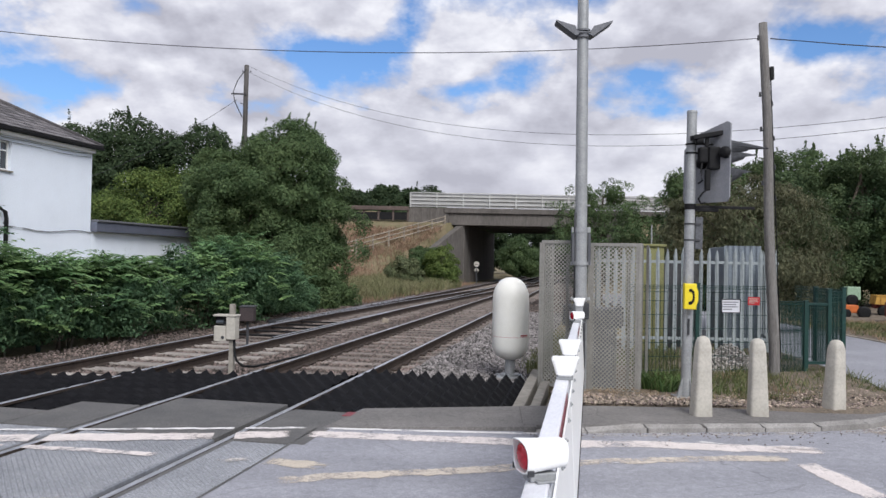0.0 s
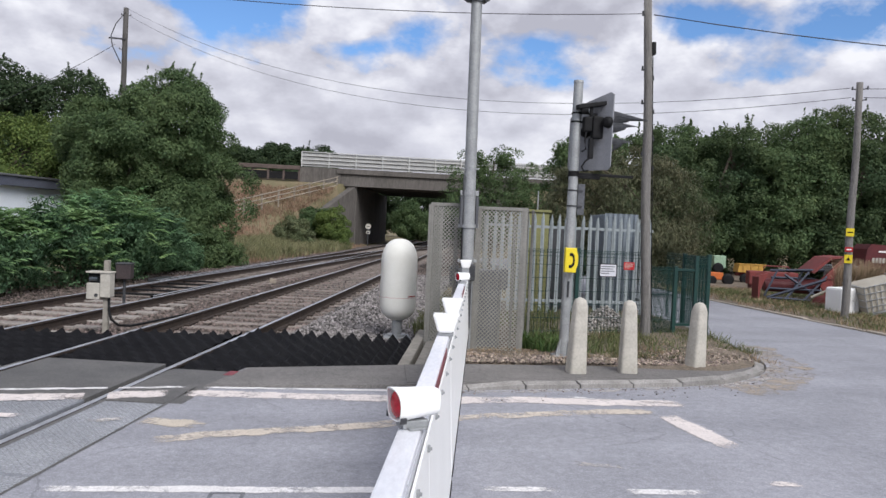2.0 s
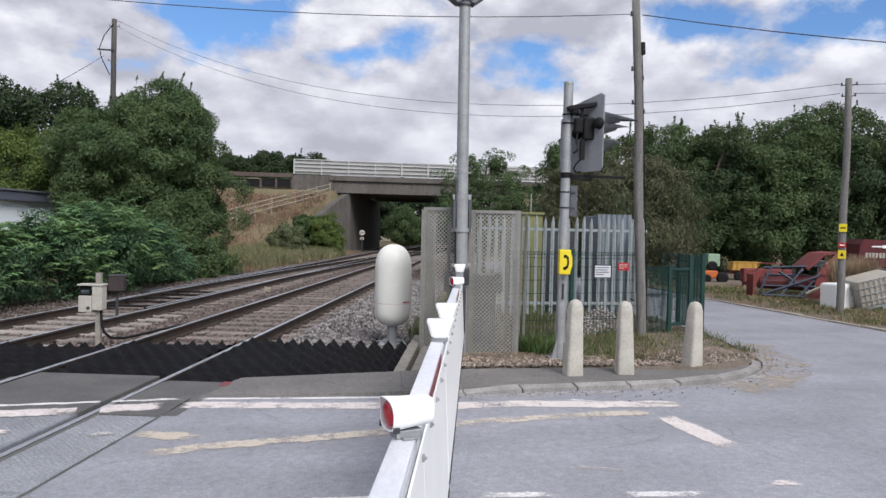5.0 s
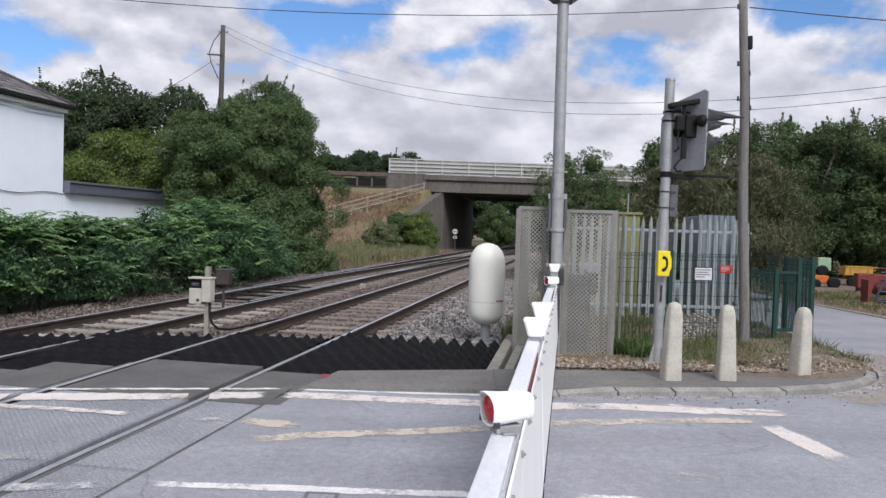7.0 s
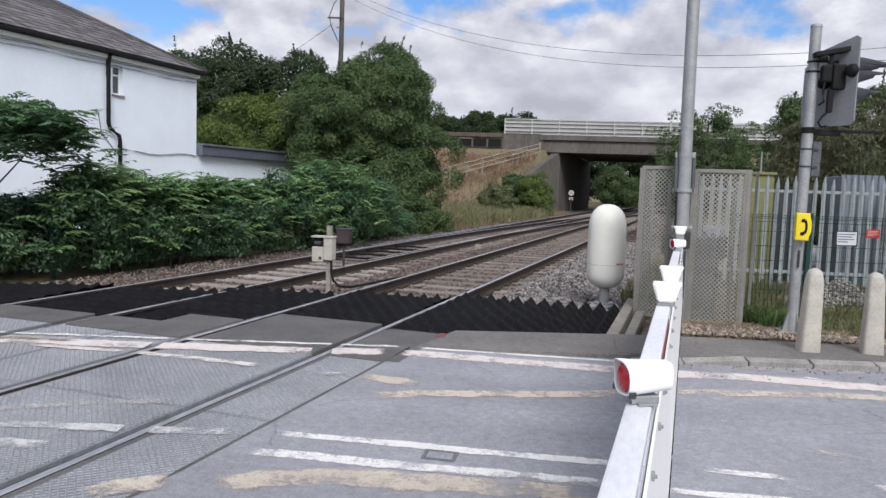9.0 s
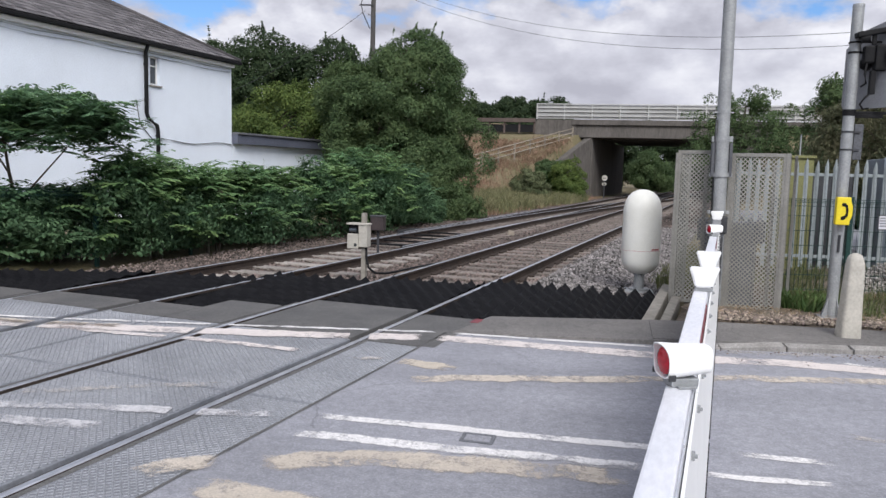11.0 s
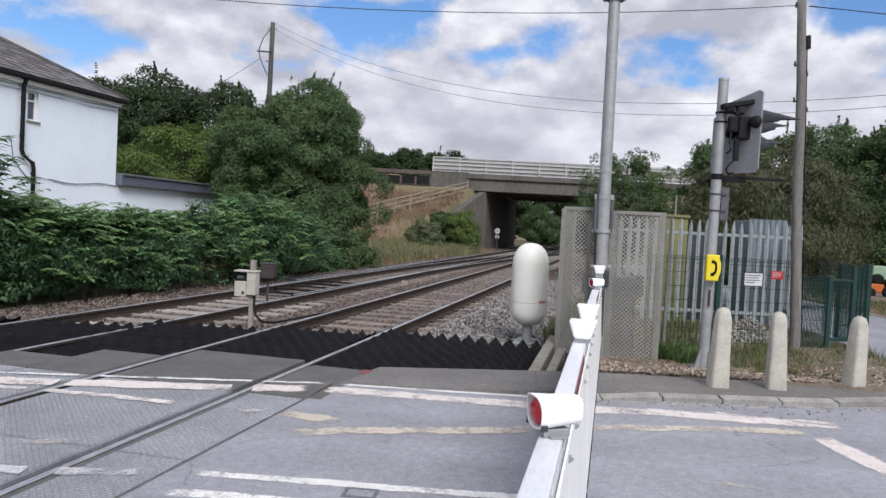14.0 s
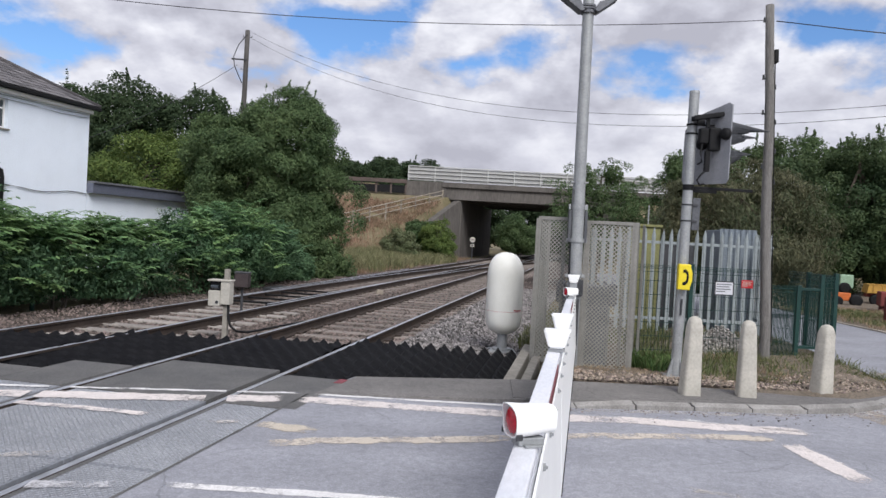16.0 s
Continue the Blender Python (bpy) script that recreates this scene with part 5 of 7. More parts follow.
for x, z, l, wide in ((-0.16, 0.64, 0.97, 1.25), (-0.21, 0.52, 0.68, 1.0), (-0.22, 0.30, 0.54, 1.15)):
    bm = B()
    m = HEAD @ Matrix.Translation((x, 0.0, z)) @ Matrix.Rotation(radians(90), 4, "X")
    n, a0 = 14, []
    for k in range(n + 1):
        a = math.pi * (-0.18 + 1.36 * k / n)
        a0.append((bm.verts.new((0.125 * wide * math.cos(a), 0.125 * wide * math.sin(a), 0.0)), bm.verts.new((0.10 * math.cos(a), 0.06 + 0.06 * math.sin(a), l * (0.45 + 0.55 * max(0, math.sin(a)))))))
    for p, q in zip(a0, a0[1:]):
        bm.faces.new((p[0], q[0], q[1], p[1]))
    bmesh.ops.solidify(bm, geom=bm.faces[:], thickness=0.004)
    bmesh.ops.transform(bm, matrix=m, verts=bm.verts[:])
    part("lamp_hood", bm, M_SIGNAL, sig, "long grey lamp hood")
bm = B()                                            # camera under a slanting shade
box(bm, -0.19, 0.19, -0.06, 0.06, -0.008, 0.05, 0.012, Matrix.Translation((0.15, -0.12, 3.215)) @ Matrix.Rotation(radians(-11), 4, "Y"))
tube(bm, (0.02, -0.12, 3.16), (0.10, -0.14, 3.17), 0.045, 0.045, 12)
box(bm, 0.13, 0.17, -0.14, -0.10, 3.10, 3.21, 0.006)
part("camera_housing", bm, M_BLACK, sig, "black camera under a slanting shade")
bm = B()
for z in (3.02, 3.13):
    tube(bm, (0, 0, z), (0, 0, z + 0.02), 0.07, 0.07, 16)
    box(bm, 0.05, 0.30, -0.06, -0.03, z, z + 0.02, 0.004)
part("pole_clamp", bm, M_BLACK, sig)
bm = B()
box(bm, 0.06, 0.17, -0.14, -0.04, 2.90, 3.09, 0.02)
box(bm, 0.17, 0.31, -0.16, -0.05, 2.82, 3.10, 0.02)
tube(bm, (0.31, -0.12, 3.00), (0.37, -0.08, 3.04), 0.05, 0.04, 12)
part("wiring_box", bm, M_BLACK, sig, "black wiring box")
bm = B()
box(bm, 0.14, 0.20, -0.14, -0.08, 2.56, 2.82, 0.01)
part("cable_duct", bm, M_BLACK, sig)
for pts in ([(0.10, -0.12, 2.92), (0.08, -0.13, 2.78), (0.10, -0.13, 2.68), (0.05, -0.12, 2.64)], [(0.17, -0.12, 2.58), (0.10, -0.13, 2.52), (0.06, -0.12, 2.45), (0.10, -0.10, 2.40), (0.16, -0.10, 2.41)]):
    bm = B()
    path_tube(bm, pts, 0.011)
    part("cable", bm, M_BLACK, sig)
bm = B()
tube(bm, (0, 0, 2.33), (0, 0, 2.40), 0.068, 0.068, 16)
box(bm, 0.0, 0.80, -0.02, 0.02, 2.35, 2.385, 0.006)
box(bm, 0.02, 0.35, -0.03, 0.03, 2.31, 2.35, 0.006)
part("lower_bracket", bm, M_BLACK, sig)
bm = B()
box(bm, 0.07, 0.165, -0.01, 0.01, 1.84, 2.24, 0.006)
part("side_plate", bm, M_SIGNAL, sig)
bm = B()
for z in (1.94, 2.14):
    bm = B()
    tube(bm, (0, 0, z), (0, 0, z + 0.02), 0.067, 0.067, 16)
    box(bm, 0.0, 0.13, -0.025, -0.012, z, z + 0.02)
    part("plate_clip", bm, M_DGREY, sig)
bm = B()
tube(bm, (-0.005, -0.068, 0.78), (-0.005, -0.068, 0.98), 0.014, 0.014, 8)
part("cable_gland", bm, M_DGREY, sig)

phone = thing("telephone_box", pose(2.955, 9.06, 0, 0, 0.5, -6) @ Matrix.Diagonal((0.8, 1, 1, 1)), "yellow emergency telephone box on the signal post", "telephone box")
bm = B()
box(bm, -0.098, 0.085, -0.075, 0.03, 1.09, 1.405, 0.014)
part("case", bm, M_YELLOW, phone)
bm = B()
prism(bm, [(0.08, 1.12), (0.112, 1.20), (0.112, 1.30), (0.08, 1.38)], 0.08, Matrix.Translation((0, -0.06, 0)))
part("side_flap", bm, M_YELLOW, phone)
bm = B()                                            # handset sign
path = [(-0.015, 1.325), (0.02, 1.315), (0.035, 1.29), (0.04, 1.25), (0.037, 1.21), (0.02, 1.18), (-0.02, 1.165)]
for (a, b), w in zip(zip(path, path[1:]), (0.02, 0.018, 0.016, 0.016, 0.018, 0.02)):
    tube(bm, (a[0], -0.0762, a[1]), (b[0], -0.0762, b[1]), w, w, 8)
box(bm, -0.032, 0.012, -0.079, -0.075, 1.30, 1.338, 0.0, None)
box(bm, -0.036, 0.010, -0.079, -0.075, 1.148, 1.186, 0.0, None)
bmesh.ops.scale(bm, vec=(1, 0.25, 1), space=Matrix.Translation((0, 0.0762, 0)), verts=bm.verts[:])
part("handset_sign", bm, M_BLACK, phone, "black handset symbol")

# detector capsule
cap = thing("detector_capsule", pose(0.965, 11.1, -0.1), "white rounded capsule detector housing on short post", "detector")
prof = [(0.03, 0.262), (0.10, 0.27), (0.17, 0.30), (0.225, 0.345), (0.258, 0.41), (0.271, 0.48), (0.2738, 0.58), (0.2738, 0.612), (0.2738, 0.6143)]
bm = B()
lathe(bm, prof, 40)
part("lower_shell", bm, M_TANK, cap)
bm = B()
lathe(bm, [(0.274, 0.618), (0.274, 0.6205), (0.274, 0.70), (0.274, 1.16), (0.266, 1.25), (0.244, 1.33), (0.205, 1.40), (0.15, 1.455), (0.08, 1.487), (0.02, 1.495)], 40)
part("upper_shell", bm, M_TANK, cap)
bm = B()
lathe(bm, [(0.2715, 0.6145), (0.2748, 0.6152), (0.2748, 0.6176), (0.2715, 0.618)], 40)
part("joint_line", bm, M_RED, cap, "thin red joint line")
bm = B()
for k in range(10):
    a0, a1 = radians(-62 + k * 3.2), radians(-62 + k * 3.2 + 2.5)
    vs = [bm.verts.new((0.2765 * math.cos(a), 0.2765 * math.sin(a), z)) for a, z in ((a0, 0.63), (a1, 0.63), (a1, 0.652), (a0, 0.652))]
    bm.faces.new(vs)
part("badge", bm, M_RED, cap, "small red badge strip")
bm = B()
tube(bm, (0, 0, 0.0), (0, 0, 0.27), 0.075, 0.075, 20)
tube(bm, (0, 0, 0.02), (0, 0, 0.05), 0.14, 0.14, 20)
box(bm, -0.2, 0.2, -0.2, 0.2, -0.12, 0.02, 0.01)
part("pedestal", bm, M_GALV, cap)

# junction box beside the track
jb = thing("junction_box", pose(-3.24, 11.0, -0.12, 0, 0, -8), "pale grey trackside junction box on a post", "junction box")
bm = B()
box(bm, 0.02, 0.09, -0.035, 0.035, 0.0, 1.04, 0.004)
part("post", bm, M_DCONC, jb)
bm = B()
box(bm, -0.19, -0.005, -0.10, 0.06, 0.49, 0.72, 0.012)
part("case", bm, M_CONC, jb)
bm = B()
box(bm, 0.0, 0.14, -0.10, 0.06, 0.52, 0.88, 0.012)
part("side_case", bm, M_CONC, jb)
bm = B()
box(bm, -0.20, 0.15, -0.115, 0.075, 0.86, 0.885, 0.006)
part("lid", bm, M_CONC, jb)
bm = B()
box(bm, -0.18, -0.008, -0.06, 0.055, 0.715, 0.862, 0.004)
part("window", bm, M_BLACK, jb, "black recess under the lid")
bm = B()
tube(bm, (-0.15, -0.075, 0.775), (-0.04, -0.075, 0.775), 0.03, 0.03, 14)
part("lens_cover", bm, M_GLASS, jb, "shiny dark lens cover")
bm = B()
tube(bm, (-0.05, -0.106, 0.55), (-0.05, -0.095, 0.55), 0.025, 0.025, 14)
part("cable_gland", bm, M_DGREY, jb)
cable = thing("cable", pose(-3.24, 11.0, -0.12), "black cable curling from the junction box", "cable")
bm = B()
pts = [(0.10, -0.05, 0.52), (0.11, -0.07, 0.34), (0.15, -0.09, 0.21), (0.24, -0.07, 0.13), (0.36, 0.10, 0.10), (0.46, 0.45, 0.09), (0.60, 1.05, 0.08), (0.80, 1.75, 0.07), (1.02, 2.4, 0.05)]
path_tube(bm, pts, 0.019)
part("sheath", bm, M_BLACK, cable)
M_CASE = material("dark_brown_case_paint", (0.055, 0.042, 0.042), (0.038, 0.03, 0.031), scale=4, rough=0.5, bump=0.08)
eb = thing("equipment_case", pose(-3.78, 14.1, 0.06, 0, 0, TRACK + 14) @ Matrix.Scale(0.66, 4), "small dark brown trackside equipment case", "equipment case")
bm = B()
box(bm, -0.20, 0.20, -0.2, 0.2, 0.52, 0.93, 0.03)
part("case", bm, M_CASE, eb)
bm = B()
box(bm, -0.22, 0.22, -0.22, 0.22, 0.93, 0.96, 0.01)
part("lid", bm, M_DGREY, eb)
bm = B()
tube(bm, (0, 0, -0.4), (0, 0, 0.53), 0.04, 0.04, 10)
part("post", bm, M_DGREY, eb)
for x, y in ((-1.7, 21.0),):
    e = thing("marker_block", pose(x, y, -0.16, 0, 0, 20), "small tan timber block in the ballast", "marker block")
    bm = B()
    box(bm, -0.09, 0.09, -0.05, 0.05, -0.03, 0.12, 0.02, Matrix.Rotation(radians(15), 4, "Y"))
    part("block", bm, M_TIMBER, e)


# bollards
def bollard(x, y, h, tilt, turn):
    e = thing("bollard", pose(x, y, 0.04, 0, tilt, turn), "tapered square concrete bollard with rounded top", "bollard", "bollards by the footway")
    bm = B()
    rings = []
    for t, w in ((-0.1, 0.152), (0.0, 0.15), (0.5, 0.128), (0.86, 0.112), (0.93, 0.104), (0.975, 0.082), (1.0, 0.03)):
        n, ring = 20, []
        for k in range(n):
            a = 2 * math.pi * k / n
            ex = 0.38 if t < 0.9 else 0.7
            c, s = math.cos(a), math.sin(a)
            ring.append(bm.verts.new((w * 0.665 * math.copysign(abs(c) ** ex, c), w * 0.665 * math.copysign(abs(s) ** ex, s), t * h)))
        rings.append(ring)
    for a, b in zip(rings, rings[1:]):
        for k in range(20):
            bm.faces.new((a[k], a[(k + 1) % 20], b[(k + 1) % 20], b[k]))
    bm.faces.new(rings[-1])
    for v in bm.verts:
        v.co += Vector((1, 1, 0.3)) * 0.006 * noise.noise(v.co * 9 + Vector((x, y, 0)))
    for f in bm.faces:
        f.smooth = True
    part("body", bm, M_CONC, e)


bollard(2.675, 7.80, 0.845, 1.2, 4)
bollard(3.30, 7.86, 0.825, -0.6, -8)
bollard(4.33, 8.28, 0.785, 2.5, 20)

# ---- fences ----
bm = B()
prism(bm, [(-0.033, 0.10), (0.033, 0.10), (0.033, 1.80), (0.012, 1.90), (0.0, 1.94), (-0.012, 1.90), (-0.033, 1.80)], 0.012)
for v in bm.verts:
    if abs(v.co.x) > 0.03:
        v.co.y += 0.018
PALE = mesh_of(bm, "pale", M_PALE)
pal = thing("palisade_fence", pose(2.75, 13.3, 0), "galvanised steel palisade fence with pointed pales", "fence")
k = 0
x = 0.0
while x < 3.2:
    o = new("pale", PALE)
    o.parent = pal
    o.matrix_local = pose(x, 0, 0.02 * math.sin(k * 2.1), 0, 0.4 * math.sin(k * 1.7), 0)
    x, k = x + 0.153, k + 1
for z in (0.28, 1.66):
    bm = B()
    box(bm, -0.05, 3.25, 0.03, 0.075, z, z + 0.05, 0.004)
    part("rail", bm, M_PALE, pal)
for x in (0.0, 3.2):
    bm = B()
    box(bm, x - 0.04, x + 0.04, 0.076, 0.15, -0.15, 1.85, 0.005)
    part("post", bm, M_PALE, pal)
side = thing("palisade_fence", pose(6.0, 13.36, 0, 0, 0, 78.5), "galvanised palisade fence running back from the road", "fence")
for k in range(18):
    o = new("pale", PALE)
    o.parent = side
    o.matrix_local = pose(0.1 + k * 0.153, 0, 0, 0, 0, 0)
for z in (0.28, 1.66):
    bm = B()
    box(bm, 0, 2.8, 0.03, 0.075, z, z + 0.05, 0.004)
    part("rail", bm, M_PALE, side)

M_CABIN = material("blue_grey_cabin", (0.18, 0.21, 0.24), (0.145, 0.17, 0.195), scale=2, rough=0.6, bump=0.05)
cab = thing("equipment_cabin", pose(5.36, 14.2, 0, 0, 0, -4) @ Matrix.Diagonal((0.74, 1, 1, 1)), "grey ribbed steel cabin behind palisade fence", "cabin")
bm = B()
n = 26
top, bot = [], []
for k in range(n + 1):
    x, y = -0.02 + 0.95 * k / n, (0.03 if k % 4 in (1, 2) else 0.0)
    top.append(bm.verts.new((x, y, 2.02)))
    bot.append(bm.verts.new((x, y, -0.12)))
for k in range(n):
    bm.faces.new((bot[k], bot[k + 1], top[k + 1], top[k]))
part("ribbed_front", bm, M_CABIN, cab)
bm = B()
box(bm, 0.0, 0.92, 0.05, 1.0, -0.12, 2.0, 0.02)
part("body", bm, M_CABIN, cab)
cab2 = thing("relay_cabinet", pose(3.62, 14.35, 0), "olive yellow trackside relay cabinet", "cabinet")
bm = B()
box(bm, 0.0, 0.62, 0.0, 0.6, -0.12, 1.98, 0.015)
part("body", bm, M_OLIVE, cab2)
bm = B()
box(bm, -0.03, 0.65, -0.04, 0.63, 1.98, 2.03, 0.01)
part("roof", bm, M_OLIVE, cab2)
bm = B()
box(bm, 0.03, 0.30, -0.012, 0.0, 0.1, 1.92, 0.004)
box(bm, 0.32, 0.59, -0.012, 0.0, 0.1, 1.92, 0.004)
part("door", bm, M_OLIVE, cab2)
bm = B()
tube(bm, (0.45, 0.3, 2.02), (0.45, 0.3, 2.42), 0.015, 0.012, 8)
part("aerial", bm, M_GALV, cab2)


dk = thing("relay_cabinet", pose(4.22, 14.5, 0), "dark grey trackside relay cabinet behind palisade", "cabinet")
bm = B()
box(bm, 0.0, 0.75, 0.0, 0.6, -0.12, 1.72, 0.02)
part("body", bm, M_DGREY, dk)
for x0 in (0.03, 0.39):
    bm = B()
    box(bm, x0, x0 + 0.33, -0.012, 0.0, 0.1, 1.65, 0.004)
    part("door", bm, M_DGREY, dk)


def wire_panel(parent, a, b, z0, z1, name="mesh_panel", pitch=0.055, r=0.0032):
    """Welded green wire mesh between two posts."""
    a, b = Vector((*a, 0)), Vector((*b, 0))
    L = (b - a).length
    d = (b - a).normalized()
    bm = B()
    n = int(L / pitch)
    for k in range(n + 1):
        p = a + d * L * k / n
        tube(bm, (p.x, p.y, z0), (p.x, p.y, z1), r, r, 4)
    zs = list(np.arange(z0 + 0.03, z1, 0.20)) + [z1 - 0.05, z1 - 0.10, z1 - 0.005]
    for z in zs:
        for o in (-0.006, 0.006):
            nn = Vector((-d.y, d.x, 0)) * o
            tube(bm, (a.x + nn.x, a.y + nn.y, z), (b.x + nn.x, b.y + nn.y, z), 0.0035, 0.0035, 4)
    return part(name, bm, M_GREEN, parent)


mf = thing("mesh_fence", pose(0, 0, 0), "dark green welded wire mesh fence on green posts", "fence")
stretch = [(2.62, 10.55), (3.64, 10.735), (4.86, 10.95)]
for p, q in zip(stretch, stretch[1:]):
    wire_panel(mf, p, q, 0.08, 1.34)
wire_panel(mf, (4.86, 10.95), (5.40, 11.1), 0.05, 1.12, pitch=0.024, r=0.006)
wire_panel(mf, (5.75, 11.1), (6.05, 11.3), 0.08, 1.28, pitch=0.034, r=0.0055)
for x, y, h in ((3.64, 10.735, 1.36), (4.86, 10.95, 1.30), (5.40, 11.1, 1.12), (5.75, 11.1, 1.3), (6.08, 11.32, 1.32), (6.2, 12.4, 1.3)):
    bm = B()
    box(bm, x - 0.03, x + 0.03, y - 0.03, y + 0.03, -0.15, h, 0.004)
    box(bm, x - 0.034, x + 0.034, y - 0.034, y + 0.034, h, h + 0.015, 0.004)
    part("post", bm, M_GREEN, mf)
for k in range(2):
    bm = B()
    box(bm, 5.40, 5.75, 11.08, 11.12, 0.18 + k * 0.88, 0.22 + k * 0.88, 0.003)
    part("gate_rail", bm, M_GREEN, mf)
wire_panel(mf, (6.08, 11.32), (6.2, 12.4), 0.08, 1.30, pitch=0.034, r=0.0055)
wire_panel(mf, (6.2, 12.4), (6.3, 13.3), 0.08, 1.30)
wire_panel(mf, (5.42, 11.1), (5.73, 11.1), 0.2, 1.06, "gate_mesh", 0.034, 0.0055)

M_NOTICE = material("weathered_notice_white", (0.60, 0.60, 0.64), (0.54, 0.54, 0.58), scale=6, rough=0.5, bump=0.02, grain=0.05)
for nm, x, z, w, h, mat, lab in (("notice_sign", 4.14, 1.045, 0.30, 0.205, M_NOTICE, "small white notice with black border on green mesh"), ("notice_sign", 4.50, 1.12, 0.19, 0.12, M_RED, "small red notice on green mesh fence")):
    e = thing(nm, pose(x, 10.76 + 0.17 * (x - 3.9), z, 0, 0, 9.5), lab, "sign", "fence notices")
    bm = B()
    box(bm, -w / 2, w / 2, -0.03, -0.024, -h / 2, h / 2, 0.002)
    part("plate", bm, mat, e)
    bm = B()
    for k in range(4):
        z0 = h * (0.28 - 0.17 * k)
        ww = w * (0.42, 0.36, 0.40, 0.25)[k]
        box(bm, -w * 0.42, -w * 0.42 + ww * 1.9, -0.0325, -0.0305, z0 - h * 0.035, z0 + h * 0.035)
    part("lettering", bm, M_MGREY if mat is M_NOTICE else M_CONC, e)
    if mat is M_NOTICE:
        bm = B()
        t = 0.012
        for x0, x1, a, b in ((-w / 2, w / 2, h / 2 - t, h / 2), (-w / 2, w / 2, -h / 2, -h / 2 + t), (-w / 2, -w / 2 + t, -h / 2, h / 2), (w / 2 - t, w / 2, -h / 2, h / 2)):
            box(bm, x0, x1, -0.0335, -0.0305, a, b)
        part("border", bm, M_BLACK, e)


M_CHIP = material("straw_chips", (0.40, 0.335, 0.27), (0.24, 0.195, 0.155), scale=3, rough=0.9, bump=0.2, random_amount=0.4, island=True)


def heap(rng, n):
    r = np.sqrt(rng.random(n)) * 0.6
    a = rng.uniform(0, 2 * np.pi, n)
    return np.stack([4.5 + r * np.cos(a) * 0.9, 11.75 + r * np.sin(a) * 0.6, -0.06 + 0.48 * (1 - (r / 0.6) ** 1.3) * rng.uniform(0.5, 1, n)], 1)


M_HEAP = material("pale_gravel", (0.52, 0.49, 0.45), (0.36, 0.335, 0.305), scale=3, rough=0.9, bump=0.2, random_amount=0.35, island=True)
stones("gravel_heap", 2600, heap, 0.03, 12, M_HEAP, "low heap of pale gravel behind the mesh", "gravel")


def litter(rng, n):
    x = rng.uniform(1.35, 5.4, n)
    y = 8.3 + rng.random(n) ** 1.5 * 1.35 + np.maximum(0, x - 4.6) * 0.5
    return np.stack([x, y, 0.066 - 0.11 * np.clip((y - 8.4) / 1.2, 0, 1) * np.clip(5.0 - x, 0, 1)], 1)


stones("verge_litter", 1500, litter, 0.022, 13, M_CHIP, "pale stones and straw litter on the verge", "litter")



def dark_litter(rng, n):
    P = litter(rng, n)
    P[:, 2] -= 0.006
    return P


stones("verge_stones", 1500, dark_litter, 0.024, 14, M_BALLAST, "brown stones and clods on the verge", "litter")

# ---- poles and wires ----


def utility_pole(x, y, top, r0, r1, lean, label, arms, wood=M_POLE, turn=0):
    e = thing("utility_pole", pose(x, y, 0, 0, lean, turn), label, "utility pole", "utility poles")
    bm = B()
    rings = []
    for k in range(9):
        t = k / 8
        r = r0 + (r1 - r0) * t
        rings.append([bm.verts.new((r * math.cos(q * math.pi / 7) + 0.012 * math.sin(k * 1.4), r * math.sin(q * math.pi / 7), -0.2 + (top + 0.2) * t)) for q in range(14)])
    for a, b in zip(rings, rings[1:]):
        for q in range(14):
            bm.faces.new((a[q], a[(q + 1) % 14], b[(q + 1) % 14], b[q])).smooth = True
    bm.faces.new(rings[-1])
    part("shaft", bm, wood, e)
    for z, s, l in arms:
        bm = B()
        tube(bm, (0, 0, z), (s * l, 0, z + 0.02), 0.012, 0.012, 6)
        tube(bm, (s * l, 0, z), (s * l, 0, z + 0.07), 0.02, 0.014, 8)
        part("peg", bm, M_DGREY, e, "dark insulator peg")
    return e


p1 = utility_pole(4.78, 10.75, 5.20, 0.078, 0.059, -2.4, "weathered wooden telegraph pole with step irons", [(4.95, -1, 0.085), (4.12, -1, 0.085), (3.98, 1, 0.085), (3.61, -1, 0.085), (3.47, 1, 0.095), (3.05, 1, 0.095), (2.82, -1, 0.085), (2.6, 1, 0.09)])
bm = B()
box(bm, 0.056, 0.112, -0.05, 0.05, 4.36, 4.55, 0.008)
path_tube(bm, [(0.066, -0.03, 4.4), (0.071, -0.03, 3.4), (0.08, -0.03, 2.1), (0.085, -0.03, 0.3)], 0.008)
part("terminal_box", bm, M_BLACK, p1)
p3 = utility_pole(10.70, 14.1, 5.0, 0.082, 0.064, 0.5, "weathered wooden pole with yellow warning plates", [(4.85, -1, 0.14), (4.85, 1, 0.14), (4.62, -1, 0.12), (4.62, 1, 0.12)], M_POLE, -37)
for z, h, mat in ((1.86, 0.17, M_YELLOW), (1.50, 0.10, M_RED), (1.30, 0.18, M_YELLOW)):
    bm = B()
    box(bm, -0.075, 0.075, -0.098, -0.083, z - h / 2, z + h / 2, 0.004)
    pl = part("warning_plate", bm, mat, p3, "small warning plate")
    bm = B()
    if h > 0.175:
        prism(bm, [(-0.04, z - 0.03), (0.04, z - 0.03), (0.0, z + 0.05)], 0.003, Matrix.Translation((0, -0.102, 0)))
    else:
        box(bm, -0.05, 0.05, -0.102, -0.0995, z - 0.012, z + 0.012)
    part("plate_mark", bm, M_BLACK if mat is not M_RED else M_WHITE, pl)
p2 = utility_pole(-8.95, 32.0, 10.0, 0.13, 0.10, 0.8, "tall wooden telegraph pole behind the tree", [(9.7, -1, 0.18), (9.7, 1, 0.18), (8.7, -1, 0.35), (8.3, -1, 0.2)], M_TARRED)
bm = B()
